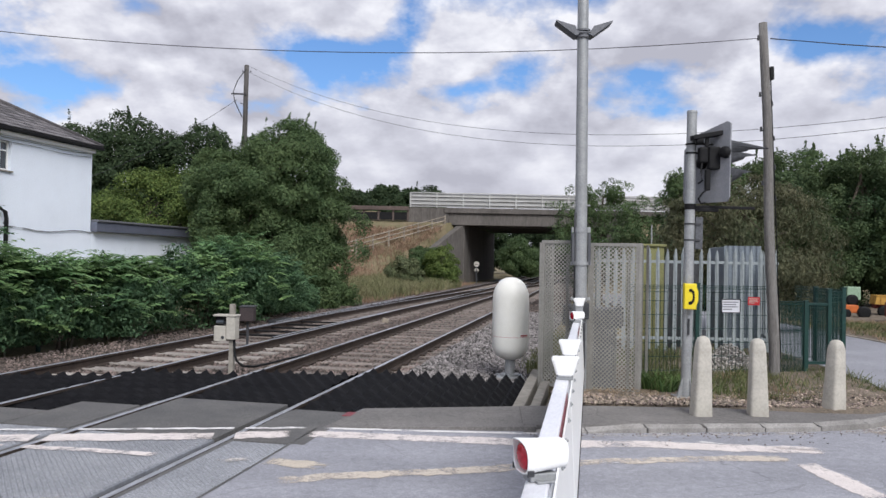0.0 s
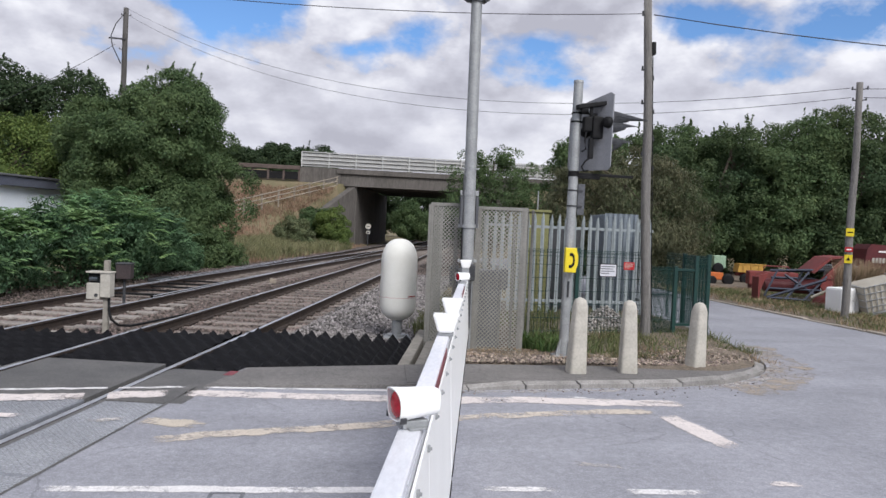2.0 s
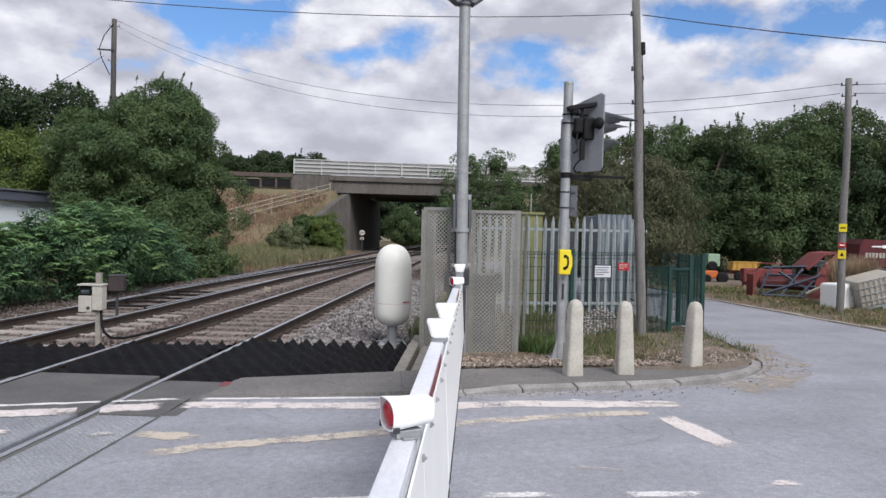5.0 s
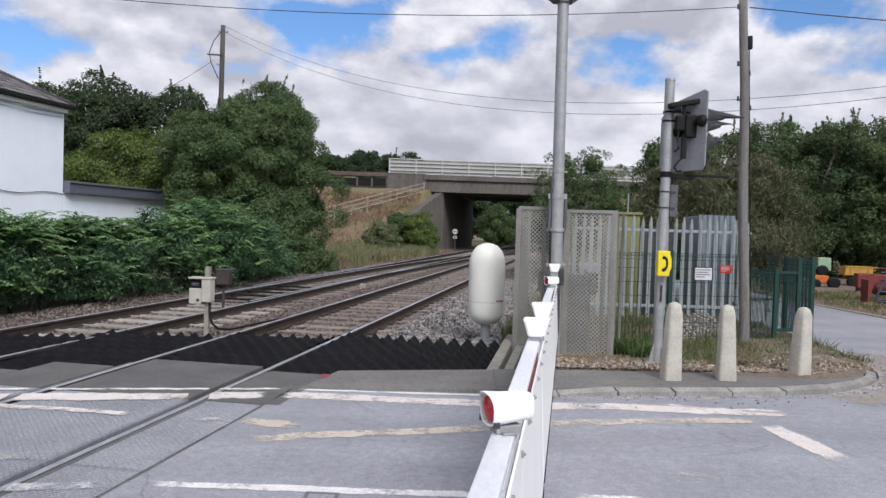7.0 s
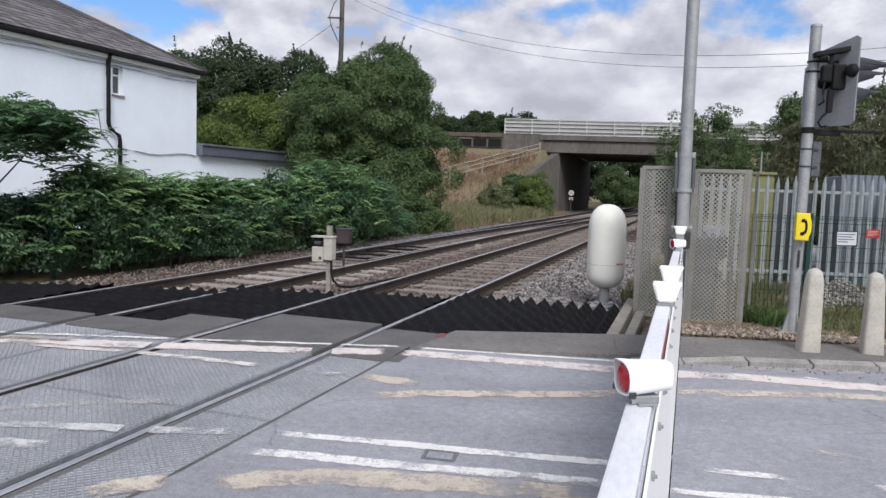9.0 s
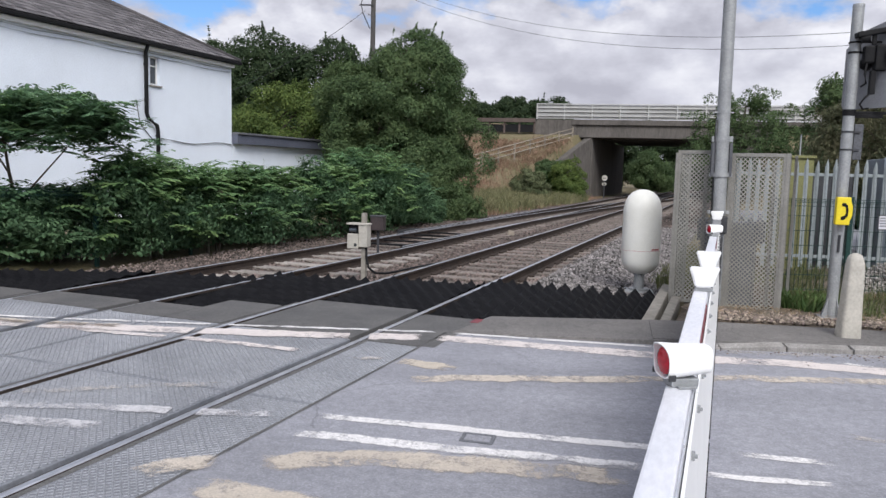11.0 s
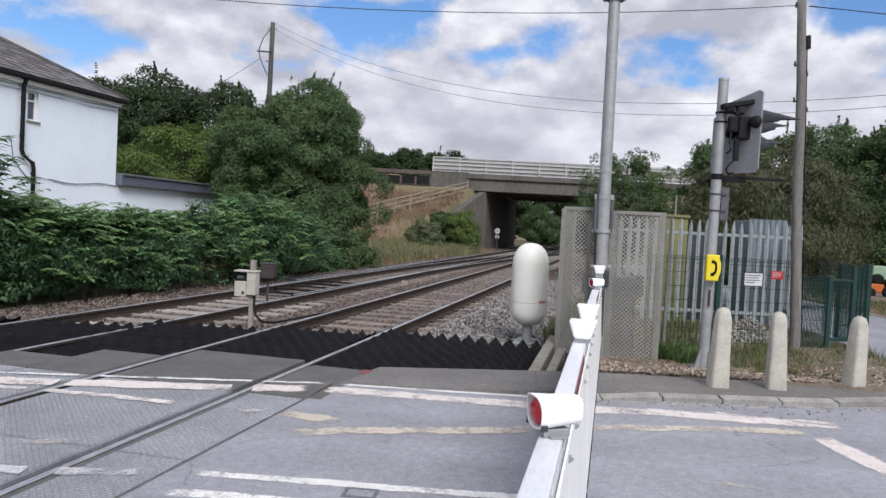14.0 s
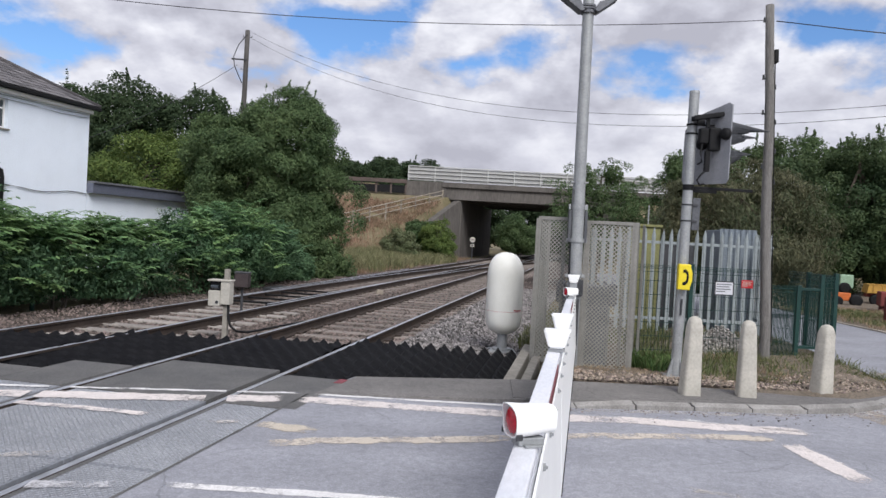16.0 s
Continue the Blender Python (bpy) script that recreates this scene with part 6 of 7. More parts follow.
path_tube(bm, [(0.0, -0.1, 9.8), (-0.35, -0.12, 9.3), (-0.52, -0.12, 8.8), (-0.45, -0.12, 8.4), (-0.1, -0.12, 7.7)], 0.02)
box(bm, -0.6, 0.05, -0.14, -0.1, 8.68, 8.74)
part("drop_loop", bm, M_WIRE, p2)


def wire(a, b, sag, r, label="thin black overhead wire"):
    a, b = Vector(a), Vector(b)
    bm = B()
    pts = [a.lerp(b, k / 24) + Vector((0, 0, -4 * sag * (k / 24) * (1 - k / 24))) for k in range(25)]
    path_tube(bm, pts, r, 5)
    return tagged(part("overhead_wire", bm, M_WIRE), label, "wire", "overhead wires")


wire((-8.7, 32.0, 9.95), (10.55, 14.1, 4.88), 1.60, 0.0062)
wire((-8.7, 32.0, 9.70), (10.55, 14.1, 4.68), 1.70, 0.0062)
wire((10.85, 14.1, 4.88), (40, 6, 7.5), 0.5, 0.0062)
wire((10.85, 14.1, 4.70), (40, 5, 6.5), 0.5, 0.0062)
wire((4.49, 10.75, 4.97), (-14.0, 11.0, 6.0), 0.72, 0.0062)
wire((4.66, 10.75, 4.97), (26, 4.0, 5.6), 1.1, 0.0085)
wire((-9.2, 32.0, 8.5), (-16.5, 33.0, 4.9), 0.3, 0.010)

# ---- road bridge ----
bridge = thing("road_bridge", pose(0, 0, 0), "weathered concrete road bridge over the railway", "bridge")
SK = 0.205


def skew_box(bm, x0, x1, y0, y1, z0, z1):
    """A box whose ends follow the railway's heading."""
    v = [bm.verts.new((x + SK * (y - 60), y, z)) for z in (z0, z1) for x, y in ((x0, y0), (x1, y0), (x1, y1), (x0, y1))]
    for f in ((3, 2, 1, 0), (4, 5, 6, 7), (0, 1, 5, 4), (1, 2, 6, 5), (2, 3, 7, 6), (3, 0, 4, 7)):
        bm.faces.new([v[i] for i in f])
    return bm


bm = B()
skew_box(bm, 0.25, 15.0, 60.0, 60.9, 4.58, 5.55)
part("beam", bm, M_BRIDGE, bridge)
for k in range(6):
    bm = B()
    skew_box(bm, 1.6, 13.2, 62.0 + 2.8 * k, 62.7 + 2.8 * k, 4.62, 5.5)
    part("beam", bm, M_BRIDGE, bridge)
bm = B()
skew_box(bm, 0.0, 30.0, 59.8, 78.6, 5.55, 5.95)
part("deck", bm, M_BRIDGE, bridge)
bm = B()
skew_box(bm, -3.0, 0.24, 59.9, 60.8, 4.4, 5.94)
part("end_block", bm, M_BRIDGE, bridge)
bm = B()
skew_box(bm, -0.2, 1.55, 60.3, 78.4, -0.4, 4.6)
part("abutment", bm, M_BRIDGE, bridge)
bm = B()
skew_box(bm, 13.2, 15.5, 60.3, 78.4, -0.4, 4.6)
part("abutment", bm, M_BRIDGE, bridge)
bm = B()                                            # splayed wing wall with a falling top
pts = [((1.55, 60.25), -0.4, 4.60), ((-1.9, 52.5), -0.4, 1.6), ((-2.3, 52.7), -0.4, 1.6), ((1.05, 60.45), -0.4, 4.60)]
lo = [bm.verts.new((*p, a)) for p, a, b in pts]
hi = [bm.verts.new((*p, b)) for p, a, b in pts]
bm.faces.new(lo[::-1])
bm.faces.new(hi)
for k in range(4):
    bm.faces.new((lo[k], lo[(k + 1) % 4], hi[(k + 1) % 4], hi[k]))
part("wing_wall", bm, M_BRIDGE, bridge)
M_INFILL = material("grey_mesh_infill", (0.36, 0.36, 0.355), (0.30, 0.30, 0.295), scale=2, rough=0.7, metal=0.2, bump=0.1, fine=18, grain=0.12)
par = thing("bridge_parapet", pose(0, 0, 0), "pale alloy bridge parapet with rails and panels", "parapet")
x, k = -2.85, 0
while x < 29:
    x1 = x + 2.15
    bm = B()
    box(bm, x - 0.05, x + 0.05, 59.78, 59.9, 5.95, 7.16, 0.01)
    part("post", bm, M_PARAPET, par)
    bm = B()
    box(bm, x + 0.03, x1 - 0.03, 59.92, 59.94, 6.0, 7.08)
    part("panel", bm, M_INFILL, par, "grey mesh infill panel")
    x, k = x1, k + 1
for z in (6.22, 6.55, 6.85, 7.14):
    bm = B()
    box(bm, -2.9, 29.5, 59.82, 59.9, z - 0.035, z + 0.035, 0.01)
    part("rail", bm, M_PARAPET, par)
crash = thing("crash_barrier", pose(0, 0, 0), "brown steel crash barrier above the embankment", "barrier")
bm = B()
box(bm, -24, -2.95, 59.6, 59.72, 5.66, 5.98, 0.03)
part("beam", bm, M_CORTEN, crash)
for k in range(18):
    bm = B()
    box(bm, -23.5 + 1.2 * k, -23.35 + 1.2 * k, 59.75, 59.9, 4.8, 5.9, 0.01)
    part("post", bm, M_CORTEN, crash)
bm = B()
box(bm, -24, -2.95, 59.78, 59.88, 4.9, 5.5)
part("backing", bm, M_BLACK, crash)

fence = thing("timber_fence", pose(0, 0, 0), "bleached timber post and rail fence up the embankment", "fence")
H = [(-6.1 + 0.744 * (y - 51.0), y, 2.0 + 0.274 * (y - 51.0)) for y in np.linspace(48.2, 59.2, 9)]
for x, y, z in H:
    bm = B()
    box(bm, x - 0.06, x + 0.06, y - 0.05, y + 0.05, z - 0.7, z + 1.03, 0.01)
    part("post", bm, M_TIMBER, fence)
for a, b in zip(H, H[1:]):
    for dz in (0.30, 0.62, 0.94):
        bm = B()
        tube(bm, (a[0], a[1] - 0.07, a[2] + dz), (b[0], b[1] - 0.07, b[2] + dz), 0.042, 0.042, 4)
        part("rail", bm, M_TIMBER, fence)
post = thing("milepost", pose(2.62, 59.5, 0), "small white round railway marker on a dark post", "railway sign")
bm = B()
tube(bm, (0, 0, -0.3), (0, 0, 1.2), 0.05, 0.05, 8)
part("post", bm, M_DGREY, post)
bm = B()
tube(bm, (0, -0.06, 1.4), (0, -0.02, 1.4), 0.22, 0.22, 24)
part("disc", bm, M_CONC, post)
bm = B()
box(bm, -0.16, 0.16, -0.07, -0.05, 0.82, 1.04, 0.01)
part("lower_plate", bm, M_CONC, post)
bm = B()
box(bm, -0.14, 0.14, -0.068, -0.062, 1.36, 1.42)
part("stripe", bm, M_DGREY, post)
bm = B()
box(bm, -0.08, 0.08, -0.078, -0.071, 0.86, 0.98)
part("stripe", bm, M_DGREY, post)

# ---- white house ----
HOUSE = pose(-11.37, 23.5, 0, 0, 0, -math.degrees(math.atan(0.235)))
# local axes: y along the wall (negative towards the road), x negative into the house
house = thing("house", HOUSE, "white rendered two-storey house with hipped slate roof", "house")
LEN, DEP, EAVE, PITCH = 17.0, 8.0, 5.06, 0.535


def wall_with_hole(bm, y0, y1, z0, z1, hy0, hy1, hz0, hz1, t=0.25):
    for a, b, c, d in ((y0, hy0, z0, z1), (hy1, y1, z0, z1), (hy0, hy1, z0, hz0), (hy0, hy1, hz1, z1)):
        box(bm, -t, 0.0, a, b, c, d)


bm = B()
wall_with_hole(bm, -LEN, 0.0, -0.3, EAVE, -3.60, -3.22, 3.88, 4.72)
bmesh.ops.remove_doubles(bm, verts=bm.verts[:], dist=0.0005)
part("front_wall", bm, M_RENDER, house)
bm = B()
box(bm, -DEP, -0.25, -0.25, 0.0, -0.3, EAVE)
part("end_wall", bm, M_RENDER, house)
bm = B()
box(bm, -DEP, -DEP + 0.25, -LEN, -0.25, -0.3, EAVE)
part("rear_wall", bm, M_RENDER, house)
bm = B()
box(bm, -DEP + 0.25, -0.25, -LEN, -LEN + 0.25, -0.3, EAVE)
part("end_wall", bm, M_RENDER, house)
# roof: four slopes under courses of slates
o = 0.22
RID = EAVE + 0.02 + (DEP / 2 + o) * PITCH
A, Bv, C, D = (o, o, EAVE), (-DEP - o, o, EAVE), (-DEP - o, -LEN - o, EAVE), (o, -LEN - o, EAVE)
R0, R1 = (-DEP / 2, -DEP / 2, RID), (-DEP / 2, -LEN + DEP / 2, RID)
bm = B()
v = {n: bm.verts.new(p) for n, p in zip("ABCDEF", (A, Bv, C, D, R0, R1))}
for f in ("ADFE", "AEB", "BEFC", "CFD", "DCBA"):
    bm.faces.new([v[c] for c in f])
bmesh.ops.recalc_face_normals(bm, faces=bm.faces[:])
roof = part("roof", bm, M_SLATE, house, "dark slate hipped roof")
# slates on the slope that faces the railway
bm = B()
box(bm, -0.13, 0.13, 0.0, 0.30, 0.0, 0.012, 0.0)
for vv in bm.verts:
    if vv.co.y < 0.01:
        vv.co.z += 0.012
sl = mesh_of(bm, "slate", M_SLATE)
rows_ = 18
slope_len = math.hypot(DEP / 2 + o, (DEP / 2 + o) * PITCH)
ang = math.degrees(math.atan(PITCH))
joined = B()
count = 0
rng = random.Random(2)
for r in range(rows_):
    s0 = r * slope_len / rows_
    inset = s0 * math.cos(radians(ang))
    y_hi, y_lo = o - inset, -11.0
    n = int((y_hi - y_lo) / 0.27)
    for k in range(n):
        y = y_hi - 0.16 - 0.27 * k - (0.135 if r % 2 else 0)
        if y < y_lo:
            continue
        m = pose(o - inset, y, EAVE + s0 * math.sin(radians(ang)) + 0.012 + rng.uniform(0, 0.006), ang, 0, 90)
        if count < 300 and r < 10 and y > -8:
            q = new("slate", sl)
            q.parent = roof
            q.matrix_local = m
            count += 1
        else:
            vs = [joined.verts.new(m @ vv.co) for vv in sl.vertices]
            for p in sl.polygons:
                joined.faces.new([vs[i] for i in p.vertices])
sj = part("slate_course", joined, M_SLATE, roof)
sj["kind"] = "stuff"
bm = B()
path_tube(bm, [(A[0], A[1], A[2] + 0.03), (R0[0], R0[1], R0[2] + 0.03)], 0.07, 8)
path_tube(bm, [(R0[0], R0[1], R0[2] + 0.03), (R1[0], R1[1], R1[2] + 0.03)], 0.08, 8)
part("ridge_tiles", bm, M_SLATE, roof)
bm = B()
box(bm, 0.10, o + 0.05, -LEN - o, o + 0.02, EAVE - 0.10, EAVE - 0.005, 0.02)
part("gutter", bm, M_BLACK, house, "black gutter along the eaves")
bm = B()
box(bm, 0.0, 0.12, -LEN, 0.03, EAVE - 0.22, EAVE - 0.11, 0.006)
part("eaves_board", bm, M_WHITE, house)
bm = B()
y = -3.85
path_tube(bm, [(0.20, y, EAVE - 0.05), (0.10, y, EAVE - 0.3), (0.09, y, 3.05), (0.10, y + 0.06, 2.90), (0.12, y + 0.36, 2.72), (0.10, y + 0.42, 2.55), (0.09, y + 0.42, 0.2)], 0.058, 10)
for z in (4.4, 3.4, 2.4, 1.4):
    tube(bm, (0.09, y + (0.42 if z < 2.6 else 0), z), (0.09, y + (0.42 if z < 2.6 else 0), z + 0.06), 0.066, 0.066, 10)
part("downpipe", bm, M_BLACK, house, "black cast downpipe")
win = new("window")
win.parent = house
bm = B()
for a, b, c, d in ((-3.60, -3.22, 4.66, 4.72), (-3.60, -3.22, 3.88, 3.94), (-3.60, -3.55, 3.94, 4.66), (-3.27, -3.22, 3.94, 4.66), (-3.55, -3.27, 4.42, 4.46)):
    box(bm, -0.16, -0.10, a, b, c, d, 0.004)
part("frame", bm, M_WHITE, win)
bm = B()
box(bm, -0.14, -0.13, -3.55, -3.27, 3.94, 4.66)
part("pane", bm, M_GLASS, win)
bm = B()
box(bm, -0.1, 0.05, -3.64, -3.18, 3.84, 3.88, 0.005)
part("sill", bm, M_DCONC, win)
bm = B()
for z, s in ((4.80, 0.04), (4.70, 0.05)):
    pts = [(0.03, -0.1 - k * 1.2, z - s * math.sin(k * 1.3) ** 2) for k in range(14)]
    path_tube(bm, pts, 0.008, 5)
pts = [(0.03, -k * 0.45, 2.30 + 0.05 * math.sin(k * 1.1)) for k in range(9)]
path_tube(bm, pts + [(0.03, -4.05, 2.75), (0.03, -4.15, 3.3)], 0.014, 5)
part("wall_cable", bm, M_MGREY, house, "sagging cables clipped to the wall")
ext = thing("house_extension", HOUSE, "flat-roofed white extension with dark fascia", "house extension")
bm = B()
box(bm, -5.0, 0.0, 0.02, 7.3, -0.3, 2.36)
part("wall", bm, M_RENDER, ext)
bm = B()
box(bm, -5.0, 0.22, 0.03, 7.6, 2.34, 2.66, 0.02)
part("fascia", bm, M_FASCIA, ext)
bm = B()
box(bm, -5.0, 0.27, 0.03, 7.66, 2.662, 2.73, 0.015)
part("roof_edge", bm, M_MGREY, ext)

# ---- trees, hedges, shrubs ----
rg = random.Random(77)


def hedge_blobs(n, length, h, w, seed):
    r = random.Random(seed)
    return [(r.uniform(-w, w) * 0.4, -length / 2 + length * (k + 0.5) / n, h * r.uniform(0.38, 0.5), w * r.uniform(0.8, 1.1), length / n * r.uniform(0.6, 0.9), h * r.uniform(0.46, 0.58)) for k in range(n)]


# hedge of bushy shrubs behind the far track
for k, (x, y, h, w, mt, n) in enumerate(((-9.7, 10.2, 1.05, 0.75, L_SUMAC, 9000), (-8.9, 11.3, 1.05, 0.8, L_SUMAC, 10000), (-8.15, 12.6, 1.62, 0.85, L_HEDGE, 12000), (-7.6, 14.3, 1.5, 0.9, L_HEDGE, 12000), (-7.1, 16.2, 1.55, 0.95, L_HEDGE, 12000), (-6.6, 18.3, 1.6, 1.0, L_HEDGE, 12000), (-6.0, 20.4, 2.05, 1.15, L_HEDGE, 15000), (-5.45, 23.0, 1.75, 1.0, L_HEDGE, 13000))):
    b = hedge_blobs(3, 2.2, h, w, k)
    b += [(rg.uniform(-.3, .3), rg.uniform(-0.8, 0.8), h * 0.80, 0.35, 0.4, 0.26) for _ in range(3)]
    bush = plant("hedge_shrub", (x, y, -0.15), b, int(n * 0.55), 0.115 if y < 13 else 0.12, 100 + k, mt, "dense green leafy shrub in a trackside hedge", "shrub", 0.024, 0.26, 0.4, 0.42, 0.25, 0.12 if y < 15 else 0.06, "trackside hedge", 7)
    r = random.Random(900 + k)
    tips = []
    for bx, by, bz, rx, ry, rz in b * 62:
        a, q = r.uniform(0, 2 * math.pi), r.uniform(0.05, 1.9)
        tips.append((bx + 1.2 * rx * math.cos(a) * math.sin(q), by + 1.15 * ry * math.sin(a) * math.sin(q), bz + rz * math.cos(q) * r.uniform(0.95, 1.3)))
    fronds(bush, tips, 950 + k, L_FROND if 1 < k < 7 else L_HEDGE, 0.52 if y < 15 else 0.46, 8, 0.165)
# green wire fence hidden in the hedge
hf = thing("mesh_fence", pose(0, 0, 0), "dark green wire fence overgrown by hedge", "fence")
wire_panel(hf, (-9.6, 9.4), (-8.1, 11.5), 0.0, 1.15)
wire_panel(hf, (-8.1, 11.5), (-7.5, 13.6), 0.0, 1.25)
for x, y in ((-9.6, 9.4), (-8.1, 11.5), (-7.5, 13.6)):
    bm = B()
    box(bm, x - 0.03, x + 0.03, y - 0.03, y + 0.03, -0.2, 1.25, 0.004)
    part("post", bm, M_GREEN, hf)
# small spreading tree before the house
small = plant("small_tree", (-9.35, 11.3, -0.1), [(-0.5, 0, 2.35, 0.75, 0.8, 0.26), (0.4, 0.1, 2.52, 0.85, 0.9, 0.28), (1.25, 0.1, 2.36, 0.5, 0.6, 0.20), (-1.3, 0, 2.35, 0.7, 0.7, 0.3), (-2.2, 0, 2.4, 0.8, 0.8, 0.3)], 5200, 0.16, 201, L_SUMAC, "small spreading tree with drooping compound leaves", "tree", 0.05, 0.17, 0.9, 0.34, 0.2, 1.9)
r = random.Random(31)
tips = []
for _ in range(950):
    x, y = r.uniform(-2.8, 1.72), r.uniform(-0.95, 0.85)
    dome = 2.72 - 0.10 * (x - 0.3) ** 2 * (1 if x > 0.3 else 0.35) - 0.22 * y * y
    tips.append((x, y, dome - 0.74 * r.random() ** 1.7))
fronds(small, tips, 32, L_SUMAC, 0.46, 8, 0.15)
fronds(small, [(x, y, z + 0.06) for x, y, z in tips[::3]], 33, L_FROND, 0.44, 8, 0.15)
# the big round tree by the line
plant("broadleaf_tree", (-6.9, 28.0, -0.2), [(0.3, 0, 4.4, 2.5, 2.4, 2.0), (-0.8, -0.1, 3.8, 2.1, 2.1, 1.9), (0.9, 0.2, 5.0, 1.7, 1.7, 1.45), (1.5, 0.1, 3.0, 1.7, 1.6, 2.0), (1.6, -0.3, 1.4, 1.5, 1.4, 1.6), (0.2, -0.8, 1.7, 2.0, 1.6, 1.9), (-1.9, 0.5, 4.6, 1.3, 1.2, 1.1), (-0.9, -0.3, 1.8, 1.4, 1.4, 1.8), (1.85, 0.1, 2.3, 1.0, 1.2, 2.2), (1.75, 0, 3.9, 0.9, 1.0, 1.1), (0.8, 0, 6.0, 0.9, 0.9, 0.75), (-0.4, 0, 5.7, 0.8, 0.8, 0.6)], 92000, 0.125, 202, L_BIG, "large round dense dark green tree", "tree", 0.22, 0.40, 0.2, 0.55, 0.32, 0.05)
plant("broadleaf_tree", (-12.2, 31.5, -0.2), [(0, 0, 3.6, 2.4, 2.0, 1.6), (-1.8, 0.2, 3.0, 1.8, 1.6, 1.5), (1.8, 0, 3.2, 1.8, 1.6, 1.9), (0.6, 0, 4.6, 1.1, 1.1, 0.8), (-0.6, -0.4, 1.8, 2.6, 1.4, 1.5), (2.7, 0, 4.3, 1.5, 1.4, 1.5)], 36000, 0.15, 203, L_LIGHT, "yellow-green bushy tree beside the house extension", "tree", 0.16, 0.42, 0.2, 0.55, 0.2, 0.2)
for k, (x, y, s) in enumerate(((-22.3, 43.0, 1.0), (-18.4, 42.0, 1.02), (-15.1, 43.5, 1.03), (-27.5, 44.0, 1.05))):
    plant("broadleaf_tree", (x, y, -0.2), [(0, 0, 6.0 * s, 2.7, 2.5, 3.0 * s), (rg.uniform(-1, 1), 0, 7.4 * s, 1.6, 1.6, 1.7 * s), (-1.2, 0, 4.5 * s, 2.1, 2, 2.4 * s), (1.1, 0.3, 4.2 * s, 2.1, 2, 2.4 * s)], 20000, 0.22, 210 + k, L_DARK, "tall dark green tree behind the house", "tree", 0.25, 0.55, 0.2, 0.6, 0.28, 1.0)
for k, (x, y, w) in enumerate(((-5.1, 25.2, 0.8), (-4.65, 26.6, 0.9), (-4.2, 28.2, 0.8))):   # low growth under the tree
    plant("shrub", (x, y, -0.2), [(0, 0, 0.55, w, 0.9, 0.65), (-0.6, 0.3, 0.6, w, 0.8, 0.7)], 6000, 0.12, 225 + k, L_BIG if k else L_HEDGE, "low dark green scrub under the big tree", "shrub", 0.03, 0.26, 0.2, 0.5, 0.3, 0.0, "", 3)
# shrubs at the foot of the embankment
plant("shrub", (-2.55, 44.0, 0.0), [(0, 0, 0.95, 0.85, 0.9, 0.85), (0.4, 0, 0.5, 0.8, 0.8, 0.5)], 8500, 0.14, 221, L_GREY, "grey-green shrub at the foot of the embankment", "shrub", 0.05, 0.22, 0.2, 0.4, 0.3, 0.05, "", 3)
plant("shrub", (-1.3, 50.8, 0.5), [(0, 0, 1.0, 1.0, 0.9, 0.9), (-0.4, 0, 1.25, 0.7, 0.7, 0.75)], 9000, 0.15, 222, L_BIG, "dark green shrub beside the abutment", "shrub", 0.05, 0.24, 0.2, 0.5, 0.25, 0.0, "", 3)
plant("shrub", (-0.35, 49.6, 0.0), [(0, 0, 1.35, 1.05, 1.0, 1.2), (0.2, 0, 0.7, 1.05, 1.0, 0.8)], 10000, 0.14, 223, L_LIGHT, "bright green shrub beside the abutment", "shrub", 0.05, 0.25, 0.2, 0.5, 0.25, 0.0, "", 3)
plant("shrub", (9.2, 88.0, -0.2), [(0, 0, 2.2, 2.2, 2.0, 2.2), (1.2, 0, 1.4, 1.8, 1.6, 1.4)], 11000, 0.26, 224, L_BIG, "round green bush beyond the bridge", "shrub", 0.08, 0.6, 0.2, 0.55, 0.2, 0.0, "", 3)
for k, (x, y) in enumerate(((4.5, 104), (11, 108), (17, 106), (24, 108))):
    plant("broadleaf_tree", (x, y, 0), [(0, 0, 4.5, 4.4, 3, 4.4), (1, 0, 6.3, 2.6, 2.4, 2.0), (-2, 0, 2.2, 3, 2, 2.4)], 12000, 0.45, 230 + k, L_DARK, "dark dense trees beyond the bridge", "tree", 0.3, 0.9, 0.2, 0.6, 0.2, 0.0)
# woodland on the skyline above the embankment
for k in range(21):
    x = -31 + 1.75 * k + rg.uniform(-.6, .6)
    if x > -3.0:
        continue
    plant("broadleaf_tree", (x, 102 + rg.uniform(-3, 3), 0.0), [(0, 0, 7.0, 2.6, 2.2, 4.2), (rg.uniform(-1, 1), 0, 9.6, 1.9, 1.8, 1.6 + rg.uniform(-.3, .8)), (1.2, 0, 8.0, 1.8, 1.8, 2.6)], 9500, 0.40, 240 + k, L_DARK, "far dark tree on the skyline", "tree", 0.3, 0.8, 0.2, 0.6, 0.25, 3.0)
# airy young trees by the line, past the cabinets
plant("young_tree", (6.15, 29.0, 0.0), [(0, 0, 2.3, 1.7, 1.2, 1.4), (0.2, 0, 3.5, 1.1, 0.9, 0.95), (-0.9, 0, 3.2, 0.8, 0.7, 0.85), (1.1, 0, 3.1, 0.8, 0.7, 0.95), (0.5, 0, 4.3, 0.5, 0.5, 0.6), (-0.5, 0, 4.1, 0.45, 0.45, 0.6)], 12000, 0.12, 251, L_BIG, "airy young tree with thin shoots", "tree", 0.06, 0.17, 0.1, 0.42, 0.7, 0.5)
plant("shrub", (10.0, 27.0, 0.0), [(0, 0, 1.9, 1.8, 1.5, 1.8), (-1.5, 0, 1.4, 1.3, 1.2, 1.4)], 12000, 0.15, 252, L_DARK, "dark scrub behind the cabinets", "shrub", 0.05, 0.4, 0.1, 0.5, 0.3, 0.0, "", 3)
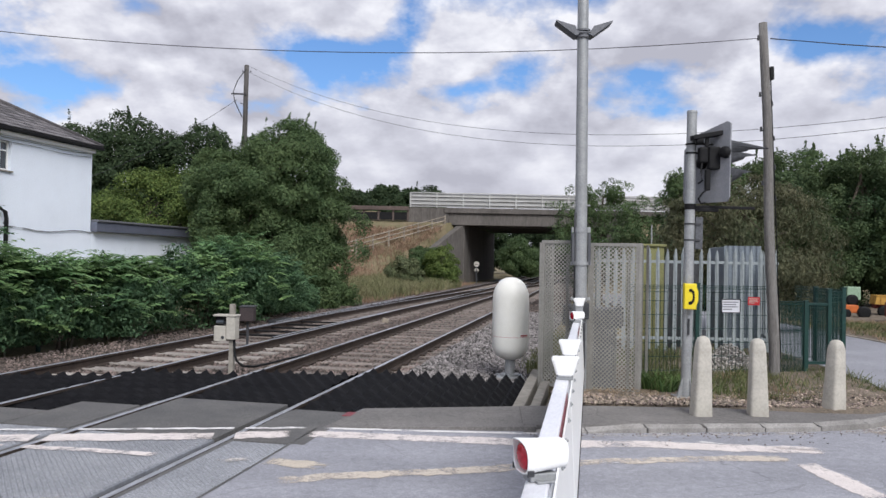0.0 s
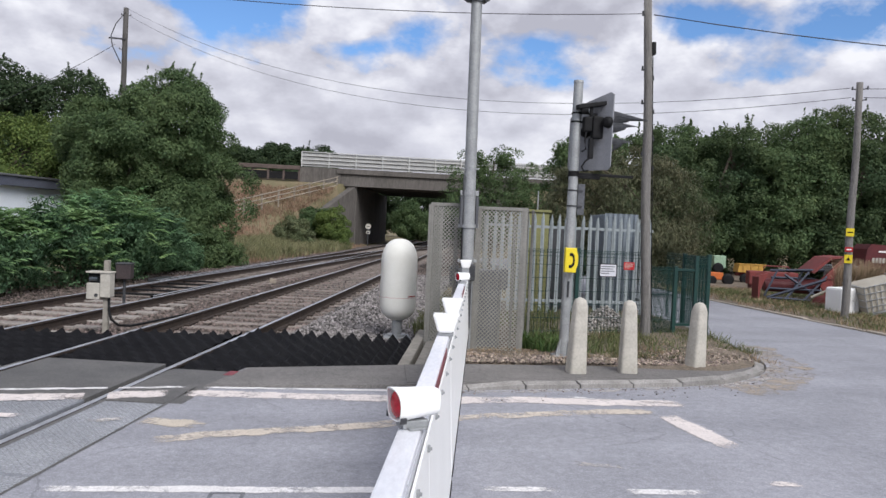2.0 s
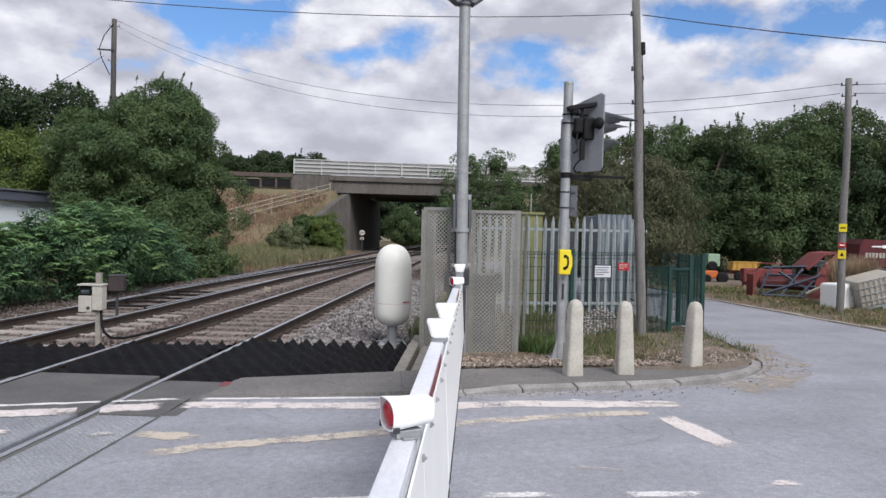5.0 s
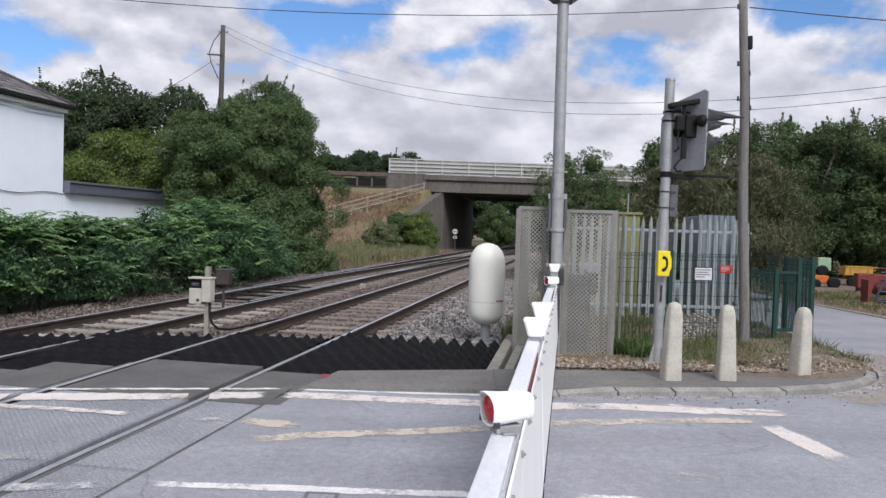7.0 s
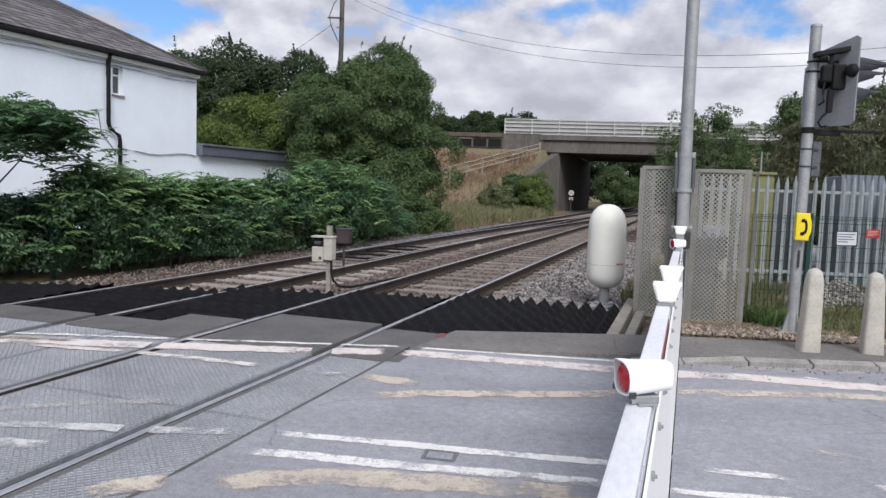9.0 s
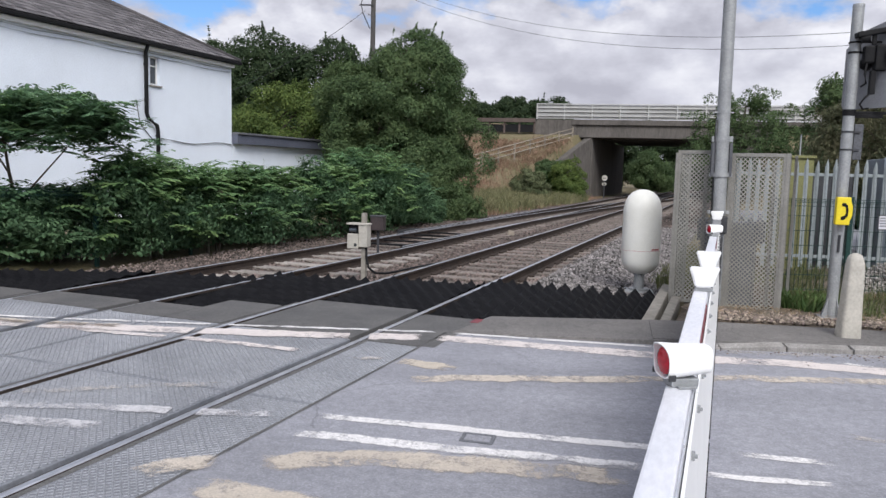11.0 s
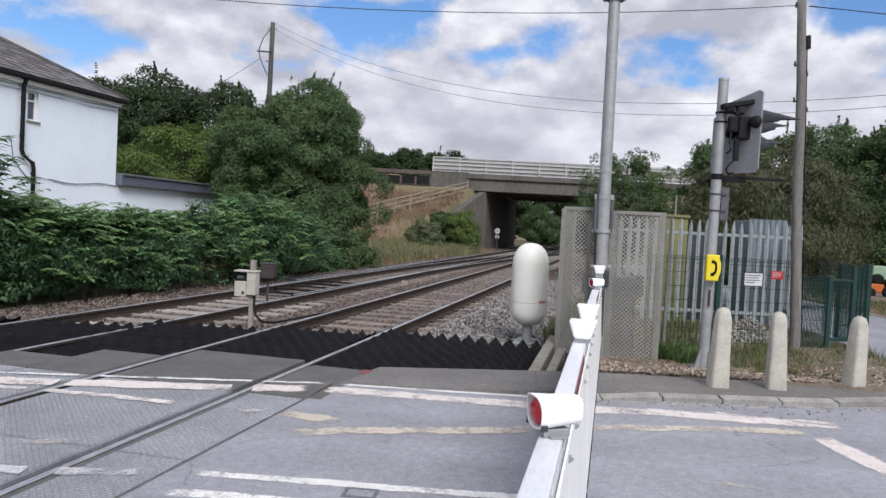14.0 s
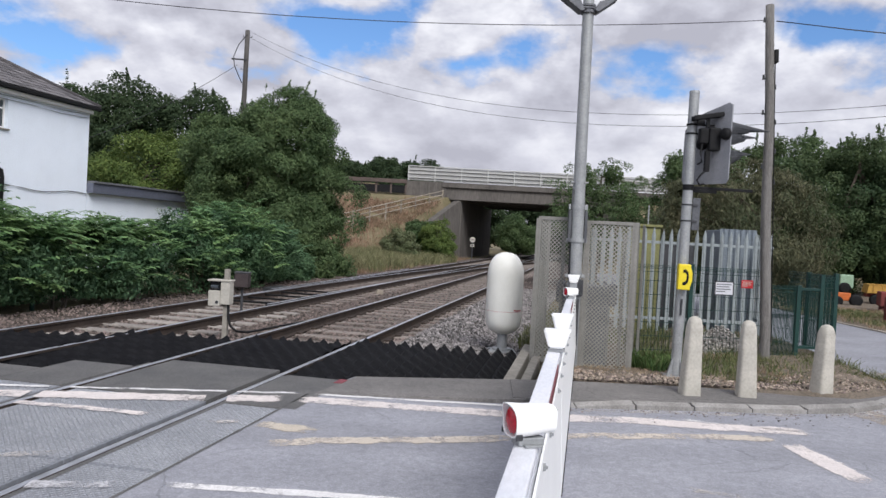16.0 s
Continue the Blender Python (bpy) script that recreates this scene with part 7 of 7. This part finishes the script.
plant("drooping_tree", (7.6, 18.6, 0.0), [(0, 0, 2.7, 1.5, 1.3, 1.1), (-1.2, 0, 2.5, 0.9, 0.9, 0.9), (1.1, 0, 2.2, 1.1, 1.0, 1.2), (0.2, 0, 1.4, 1.5, 1.2, 1.0), (-1.7, -0.2, 3.1, 0.45, 0.4, 0.25)], 15000, 0.17, 253, L_BROWN, "drooping tree with long brownish green leaves", "tree", 0.08, 0.36, 1.8, 0.22, 0.35, 0.3)
# wood behind the yard
WOOD = [(11.0, 31.0, 0.80), (14.2, 31.5, 0.86), (17.4, 31.0, 0.90), (20.0, 30.0, 0.98), (22.6, 29.6, 1.02), (25.2, 28.8, 0.97), (27.6, 28.0, 0.90), (30.0, 26.5, 0.98), (33.0, 25.5, 0.95), (36.5, 24.0, 0.95)]
for k, (x, y, s) in enumerate(WOOD):
    h = 7.2 * s
    plant("broadleaf_tree", (x, y, 0.0), [(0, 0, h * 0.55, 2.2, 1.8, h * 0.42), (rg.uniform(-.8, .8), 0, h * 0.82, 1.4, 1.3, h * 0.2), (-1.2, -0.5, h * 0.3, 1.6, 1.4, h * 0.3), (1.2, -0.5, h * 0.28, 1.6, 1.4, h * 0.28), (rg.uniform(-1.2, 1.2), -0.9, h * 0.5, 1.1, 0.9, h * 0.18)], 22000, 0.16, 260 + k, L_ROW if k % 3 else L_BIG, "dense green woodland tree behind the yard", "tree", 0.18, 0.42, 0.2, 0.55, 0.26, 0.1, "woodland edge")

for k in range(8):                                   # a second row closes the gaps
    x, y = 17.6 + 2.75 * k, 34.0 - 0.9 * k
    h = 6.75 + rg.uniform(-0.25, 0.3)
    plant("broadleaf_tree", (x, y, 0.0), [(0, 0, h * 0.5, 2.3, 1.6, h * 0.46), (rg.uniform(-.8, .8), 0, h * 0.84, 1.6, 1.3, h * 0.16), (1.3, 0, h * 0.7, 1.2, 1.2, h * 0.2)], 13000, 0.20, 290 + k, L_ROW if k % 2 else L_BIG, "tall woodland tree behind the yard", "tree", 0.18, 0.45, 0.2, 0.55, 0.2, 0.3, "woodland edge")

# ---- grass and weeds ----
M_GREENWEED = material("fresh_weed", (0.07, 0.13, 0.04), (0.10, 0.16, 0.05), scale=0.9, rough=0.7, bump=0, fine=4, random_amount=0.35, island=True, trans=0.3)

def spots(n, fx, seed):
    r = random.Random(seed)
    return [fx(r) for _ in range(n)]


tufts("verge_grass", spots(64, lambda r: (r.uniform(2.9, 6.0), r.uniform(9.7, 11.6), -0.04, 0.22), 1), 45, 0.17, M_GRASS, 1, "green weeds and grass round the fence", lean=0.4, width=0.006)
tufts("dry_verge_grass", spots(36, lambda r: (r.uniform(3.4, 5.7), r.uniform(8.5, 11.2), -0.04, 0.25), 2), 40, 0.11, M_STRAW, 2, "dry straw grass on the verge", lean=0.5, width=0.005)
tufts("verge_straw", spots(70, lambda r: (lambda x: (x, 8.4 + r.random() ** 1.3 * 1.2 + max(0, x - 4) * 0.35, 0.0, 0.16))(r.uniform(1.4, 5.4)), 12), 26, 0.03, M_STRAW, 12, "flattened dead straw on the verge", lean=2.4, width=0.004)
tufts("verge_weeds", spots(26, lambda r: (r.uniform(3.2, 5.9), r.uniform(8.7, 9.9), -0.04, 0.12), 13), 40, 0.13, M_GRASS, 13, "sparse grey-green weeds on the verge", lean=0.6, width=0.005)
tufts("fence_grass", spots(22, lambda r: (r.uniform(2.5, 5.6), r.uniform(11.9, 13.2), -0.04, 0.3), 3), 55, 0.25, M_GRASS, 3, "tall green grass behind the mesh fence", lean=0.35, width=0.007)
tufts("yard_grass", spots(260, lambda r: (r.uniform(9.95, 14.5), r.uniform(9.5, 21), 0.05, 0.4), 4), 50, 0.10, M_GRASS, 4, "rough grass along the yard", lean=0.6, width=0.008)
tufts("dry_yard_grass", spots(160, lambda r: (r.uniform(9.9, 13.0), r.uniform(9.5, 22), 0.05, 0.4), 5), 40, 0.08, M_STRAW, 5, "dry grass along the yard", lean=0.6, width=0.008)
tufts("embankment_grass", spots(900, lambda r: (lambda y: (along(y, r.uniform(-16, -5.6)), y, 0, 0.7))(r.uniform(30, 58)), 6), 60, 0.27, M_DRY, 6, "tall dry grass on the embankment", lean=0.35, width=0.018)
tufts("line_side_grass", spots(420, lambda r: (lambda y: (along(y, r.uniform(-9.5, -5.4)), y, -0.2, 0.5))(r.uniform(31.5, 52)), 7), 70, 0.62, M_LINE, 7, "green lineside weeds", lean=0.35, width=0.016)
tufts("cage_weeds", spots(13, lambda r: (r.uniform(2.7, 3.4), r.uniform(9.6, 10.5), -0.04, 0.14), 9), 60, 0.17, M_GREENWEED, 9, "bright green weeds beside the guard", lean=0.5, width=0.012)
tufts("track_weeds", spots(26, lambda r: (lambda y: (along(y, r.uniform(3.0, 3.8)), y, -0.05, 0.25))(r.uniform(11, 16)), 8), 60, 0.22, M_GRASS, 8, "weeds beside the ballast", lean=0.4, width=0.006)
for nm in ("embankment_grass", "line_side_grass"):
    me = bpy.data.objects[nm].data
    co = np.zeros(len(me.vertices) * 3, np.float32)
    me.vertices.foreach_get("co", co)
    co = co.reshape(-1, 3)
    base = co.reshape(-1, 6, 3)[:, 0]
    dz = np.array([ground_height(float(x), float(y)) for x, y, _ in base], np.float32) + (0.0 if nm[0] == "e" else 0.2)
    co.reshape(-1, 6, 3)[:, :, 2] += dz[:, None]
    me.vertices.foreach_set("co", co.ravel())
    me.update()

# ---- the farm yard ----
hd = thing("crop_header", pose(11.92, 17.7, 0.0, 0, 0, -12) @ Matrix.Scale(1.06, 4), "faded red crop header with dark steel reel frame", "farm machine")
bm = B()
prism(bm, [(0.85, 0.12), (1.38, 0.08), (1.55, 0.62), (1.26, 1.20), (1.18, 1.20), (0.60, 0.55)], 0.05)
part("end_panel", bm, M_MACHRED, hd)
bm = B()
prism(bm, [(0.45, 0.80), (0.88, 1.18), (1.22, 1.22), (1.20, 1.17), (0.90, 1.12), (0.52, 0.76)], 0.9, Matrix.Translation((0, 0.06, 0)))
part("hood_sheet", bm, M_MACHRED, hd)
bm = B()
prism(bm, [(1.22, 1.22), (1.60, 0.60), (1.57, 0.58), (1.19, 1.19)], 0.9, Matrix.Translation((0, 0.06, 0)))
part("back_sheet", bm, M_MACHRED, hd)
for z in (0.42, 0.62):
    bm = B()
    box(bm, 0.8, 1.40, -0.02, 0.0, z, z + 0.03, 0.004)
    part("rib", bm, M_DARKRED, hd)
bm = B()
box(bm, 1.10, 1.13, -0.03, 0.0, 0.1, 1.0, 0.004)
part("rib", bm, M_DARKRED, hd)
for k, (a, b, r) in enumerate((((-0.9, -0.05, 0.12), (1.0, -0.1, 0.62), 0.035), ((-0.9, -0.05, 0.12), (0.5, -0.2, 0.10), 0.035), ((-0.65, 0.3, 0.78), (1.05, 0.1, 0.85), 0.035), ((-0.9, 0.1, 0.15), (-0.45, 0.2, 0.80), 0.03), ((-0.3, -0.1, 0.1), (0.55, 0.1, 0.78), 0.03), ((0.3, -0.15, 0.1), (1.1, 0.0, 0.7), 0.03), ((-0.2, 0.2, 0.70), (0.75, -0.1, 0.2), 0.03), ((-0.8, 0.0, 0.35), (0.9, -0.05, 0.35), 0.025), ((-0.5, 0.5, 0.6), (1.0, 0.5, 0.6), 0.03), ((0.05, 0.2, 0.2), (0.4, 0.2, 0.82), 0.025))):
    bm = B()
    tube(bm, (a[0] * 0.72, *a[1:]), (b[0] * 0.72, *b[1:]), r, r, 4)
    part("reel_bar", bm, M_BLUESTEEL, hd, "dark blue steel reel bar")
bm = B()
tube(bm, (-0.5, 0.6, 0.40), (0.8, 0.5, 0.40), 0.16, 0.2, 14)
part("auger", bm, M_DARKRED, hd)
bm = B()
prism(bm, [(-0.85, 0.1), (-0.75, 0.1), (-0.5, 0.72), (-0.85, 0.6)], 0.05, Matrix.Translation((0, 0.3, 0)))
box(bm, -0.86, -0.81, -0.05, 0.4, 0.0, 0.62, 0.006)
part("near_end", bm, M_MACHRED, hd)
bm = B()
prism(bm, [(0.3, 0.0), (1.2, 0.0), (1.25, 0.30), (1.0, 0.40), (0.5, 0.2)], 0.4, Matrix.Translation((0, -0.55, 0)))
part("divider", bm, M_MACHRED, hd)
bm = B()
tube(bm, (0.25, -0.45, 0.2), (0.85, -0.5, 0.52), 0.035, 0.02, 8)
part("pipe", bm, M_IBC, hd)
bm = B()
box(bm, 0.1, 1.0, -0.75, -0.6, 0.0, 0.08, 0.01)
part("skid", bm, M_TIMBER, hd)
hd2 = thing("crop_header", pose(13.9, 21.3, 0, 0, 0, -20) @ Matrix.Scale(0.58, 4), "red farm implement with rounded rail behind", "farm machine")
bm = B()
box(bm, -1.6, 0.9, 0, 1.0, 0.35, 1.1, 0.06)
part("body", bm, M_MACHRED, hd2)
bm = B()
path_tube(bm, [(-0.9, -0.05, 1.1), (-0.9, -0.05, 1.35), (-0.8, -0.05, 1.42), (0.3, -0.05, 1.42), (0.4, -0.05, 1.35), (0.4, -0.05, 1.1)], 0.035)
part("rail", bm, M_MACHRED, hd2)
for x in (-1.5, 0.6):
    bm = B()
    box(bm, x, x + 0.2, 0.1, 0.9, 0.0, 0.4, 0.02)
    part("foot", bm, M_DARKRED, hd2)


def wheel(parent, x, y, r, w):
    bm = B()
    m = Matrix.Translation((x, y, r)) @ Matrix.Rotation(radians(90), 4, "X")
    lathe(bm, [(r * 0.6, -w / 2), (r * 0.95, -w / 2), (r, -w * 0.3), (r, w * 0.3), (r * 0.95, w / 2), (r * 0.6, w / 2)], 24)
    bmesh.ops.transform(bm, matrix=m, verts=bm.verts[:])
    wl = part("wheel", bm, M_BLACK, parent)
    bm = B()
    lathe(bm, [(r * 0.15, -w * 0.55), (r * 0.58, -w * 0.45), (r * 0.58, w * 0.45), (r * 0.15, w * 0.3)], 20)
    bmesh.ops.transform(bm, matrix=m, verts=bm.verts[:])
    part("rim", bm, M_YELLOW, wl)


skip = thing("tipper_trailer", pose(15.2, 25.0, 0, 0, 0, -15) @ Matrix.Scale(0.56, 4), "amber tipping trailer with sloping sides", "trailer")
bm = B()
prism(bm, [(-0.95, 0.75), (0.55, 0.75), (0.85, 1.30), (-0.85, 1.30)], 1.2)
part("tub", bm, M_AMBER, skip)
bm = B()
box(bm, -0.9, 0.88, -0.04, 0.0, 1.26, 1.32, 0.01)
for x in (-0.6, -0.1, 0.4):
    box(bm, x - 0.03, x + 0.03, -0.04, 0.0, 0.78, 1.28, 0.006)
part("rim_bar", bm, M_AMBER, skip)
bm = B()
box(bm, -0.9, 0.6, 0.3, 0.9, 0.5, 0.75, 0.03)
part("chassis", bm, M_MACHRED, skip)
wheel(skip, -0.45, 0.1, 0.34, 0.22)
wheel(skip, 0.25, 0.1, 0.34, 0.22)
tr = thing("small_tractor", pose(13.4, 24.0, 0, 0, 0, -12) @ Matrix.Scale(0.6, 4), "small orange machine beside the track", "farm machine")
bm = B()
box(bm, -0.7, 0.15, 0, 0.7, 0.3, 0.72, 0.05)
part("bonnet", bm, M_ORANGE, tr)
bm = B()
box(bm, 0.15, 0.6, 0.05, 0.65, 0.3, 0.55, 0.04)
part("seat_deck", bm, M_ORANGE, tr)
wheel(tr, -0.5, 0.0, 0.26, 0.2)
wheel(tr, 0.4, 0.0, 0.34, 0.24)
M_PALEGREEN = material("pale_green_paint", (0.30, 0.42, 0.30), (0.22, 0.32, 0.22), scale=3, rough=0.6)
grn = thing("green_machine", pose(14.65, 26.3, 0.3, 0, 0, -12) @ Matrix.Scale(0.5, 4), "pale green farm machine far back", "farm machine")
bm = B()
box(bm, -0.5, 0.4, 0, 0.8, 0.4, 1.35, 0.06)
part("body", bm, M_PALEGREEN, grn)
wheel(grn, -0.2, -0.05, 0.4, 0.25)

ibc = thing("bulk_container", pose(12.28, 15.05, 0.14, 4, -15, -8) @ Matrix.Scale(0.87, 4), "tilted white bulk container in a steel cage", "container")
bm = B()
box(bm, -0.55, 0.55, -0.45, 0.45, 0.10, 0.80, 0.06)
part("tank", bm, M_IBC, ibc)
for k in range(9):
    bm = B()
    x = -0.56 + 0.14 * k
    tube(bm, (x, -0.48, 0.06), (x, -0.48, 0.83), 0.011, 0.011, 6)
    part("cage_bar", bm, M_GALV, ibc)
for k in range(5):
    bm = B()
    z = 0.10 + 0.175 * k
    path_tube(bm, [(-0.58, 0.48, z), (-0.58, -0.485, z), (0.58, -0.485, z), (0.58, 0.48, z)], 0.012, 6)
    part("cage_hoop", bm, M_GALV, ibc)
bm = B()
for x in (-0.5, 0.0, 0.5):
    box(bm, x - 0.07, x + 0.07, -0.48, 0.48, -0.06, 0.06, 0.01)
box(bm, -0.58, 0.58, -0.48, 0.48, 0.06, 0.09, 0.005)
part("pallet", bm, M_GALV, ibc)
bm = B()
box(bm, 0.42, 0.56, -0.52, -0.46, 0.0, 0.14, 0.02)
part("valve", bm, M_BLACK, ibc)
drum = thing("plastic_tank", pose(11.42, 15.2, 0.03, 0, 0, 12) @ Matrix.Scale(0.8, 4), "white ribbed plastic tank beside the pole", "tank")
bm = B()
box(bm, -0.27, 0.42, -0.3, 0.3, 0.0, 0.74, 0.07)
part("body", bm, M_WHITE, drum)
for k in range(4):
    bm = B()
    box(bm, -0.2 + 0.17 * k, -0.14 + 0.17 * k, -0.312, -0.29, 0.08, 0.66, 0.008)
    part("rib", bm, M_WHITE, drum)
scrap = thing("scrap_frame", pose(12.7, 13.9, 0.04, 0, 0, -10), "white metal frame lying in the grass", "scrap")
bm = B()
for a, b in (((-0.7, 0, 0.03), (0.9, 0.2, 0.2)), ((-0.7, 0.4, 0.03), (0.9, 0.6, 0.2)), ((-0.2, 0, 0.08), (-0.2, 0.5, 0.08)), ((0.4, 0.1, 0.14), (0.4, 0.6, 0.14))):
    tube(bm, a, b, 0.03, 0.03, 6)
part("frame", bm, M_WHITE, scrap)
tufts("dry_weeds", [(12.0 + 0.22 * k, 15.9 + 0.1 * (k % 2), 0.05, 0.16) for k in range(5)], 700, 1.0, M_STRAW, 31, "tall dry straw-coloured weeds behind the container", "weeds", 0.11, 0.007)

M_SOOT = material("dark_brown_machine", (0.045, 0.022, 0.022), (0.032, 0.018, 0.018), scale=1.2, rough=0.7, bump=0.1)
comb = thing("combine_harvester", pose(18.1, 21.6, 0, 0, 0, -18) @ Matrix.Diagonal((0.8, 0.8, 0.93, 1)), "large old dark red combine harvester", "combine harvester")
bm = B()
prism(bm, [(-1.15, 0.8), (0.15, 0.8), (0.05, 1.75), (-0.9, 1.78), (-1.05, 1.6)], 1.6)
part("rear_hood", bm, M_DARKRED, comb)
bm = B()
box(bm, -0.62, 0.02, -0.03, -0.01, 1.50, 1.55)
box(bm, -0.22, 0.02, -0.035, -0.031, 1.47, 1.58)
part("stripe", bm, M_WHITE, comb)
bm = B()
for k in range(6):
    box(bm, -0.85 + 0.13 * k, -0.76 + 0.13 * k, -0.03, -0.01, 1.12, 1.30)
part("badge", bm, M_CONC, comb)
bm = B()
box(bm, 0.72, 3.8, 0.1, 2.0, 0.8, 3.0, 0.08)
part("body", bm, M_SOOT, comb, "dark brown body side")
bm = B()
prism(bm, [(0.1, 0.5), (1.7, 0.45), (1.2, 0.95), (0.6, 1.1)], 0.8, Matrix.Translation((0.1, -0.7, 0)))
part("chute", bm, M_MACHRED, comb)
bm = B()
box(bm, -1.1, 1.6, 0.2, 1.5, 0.45, 0.85, 0.05)
part("chassis", bm, M_DARKRED, comb)
bm = B()
for k in range(4):
    box(bm, 0.5 + 0.7 * k, 1.05 + 0.7 * k, 0.06, 0.1, 1.0, 2.2, 0.02)
part("side_door", bm, M_MACHRED, comb)
wheel(comb, -0.5, 0.0, 0.45, 0.35)
wheel(comb, 2.3, -0.15, 0.8, 0.5)
sheet = thing("metal_sheet_stack", pose(15.2, 20.2, 0, 0, 0, -12), "stack of pale metal sheets in the yard", "scrap")
bm = B()
for k in range(4):
    box(bm, -0.5, 0.5, -0.3, 0.3, 0.75 + k * 0.06, 0.79 + k * 0.06, 0.006, RZ(k * 2))
box(bm, -0.45, 0.45, -0.25, 0.25, 0.0, 0.75, 0.02)
part("sheets", bm, M_GALV, sheet)
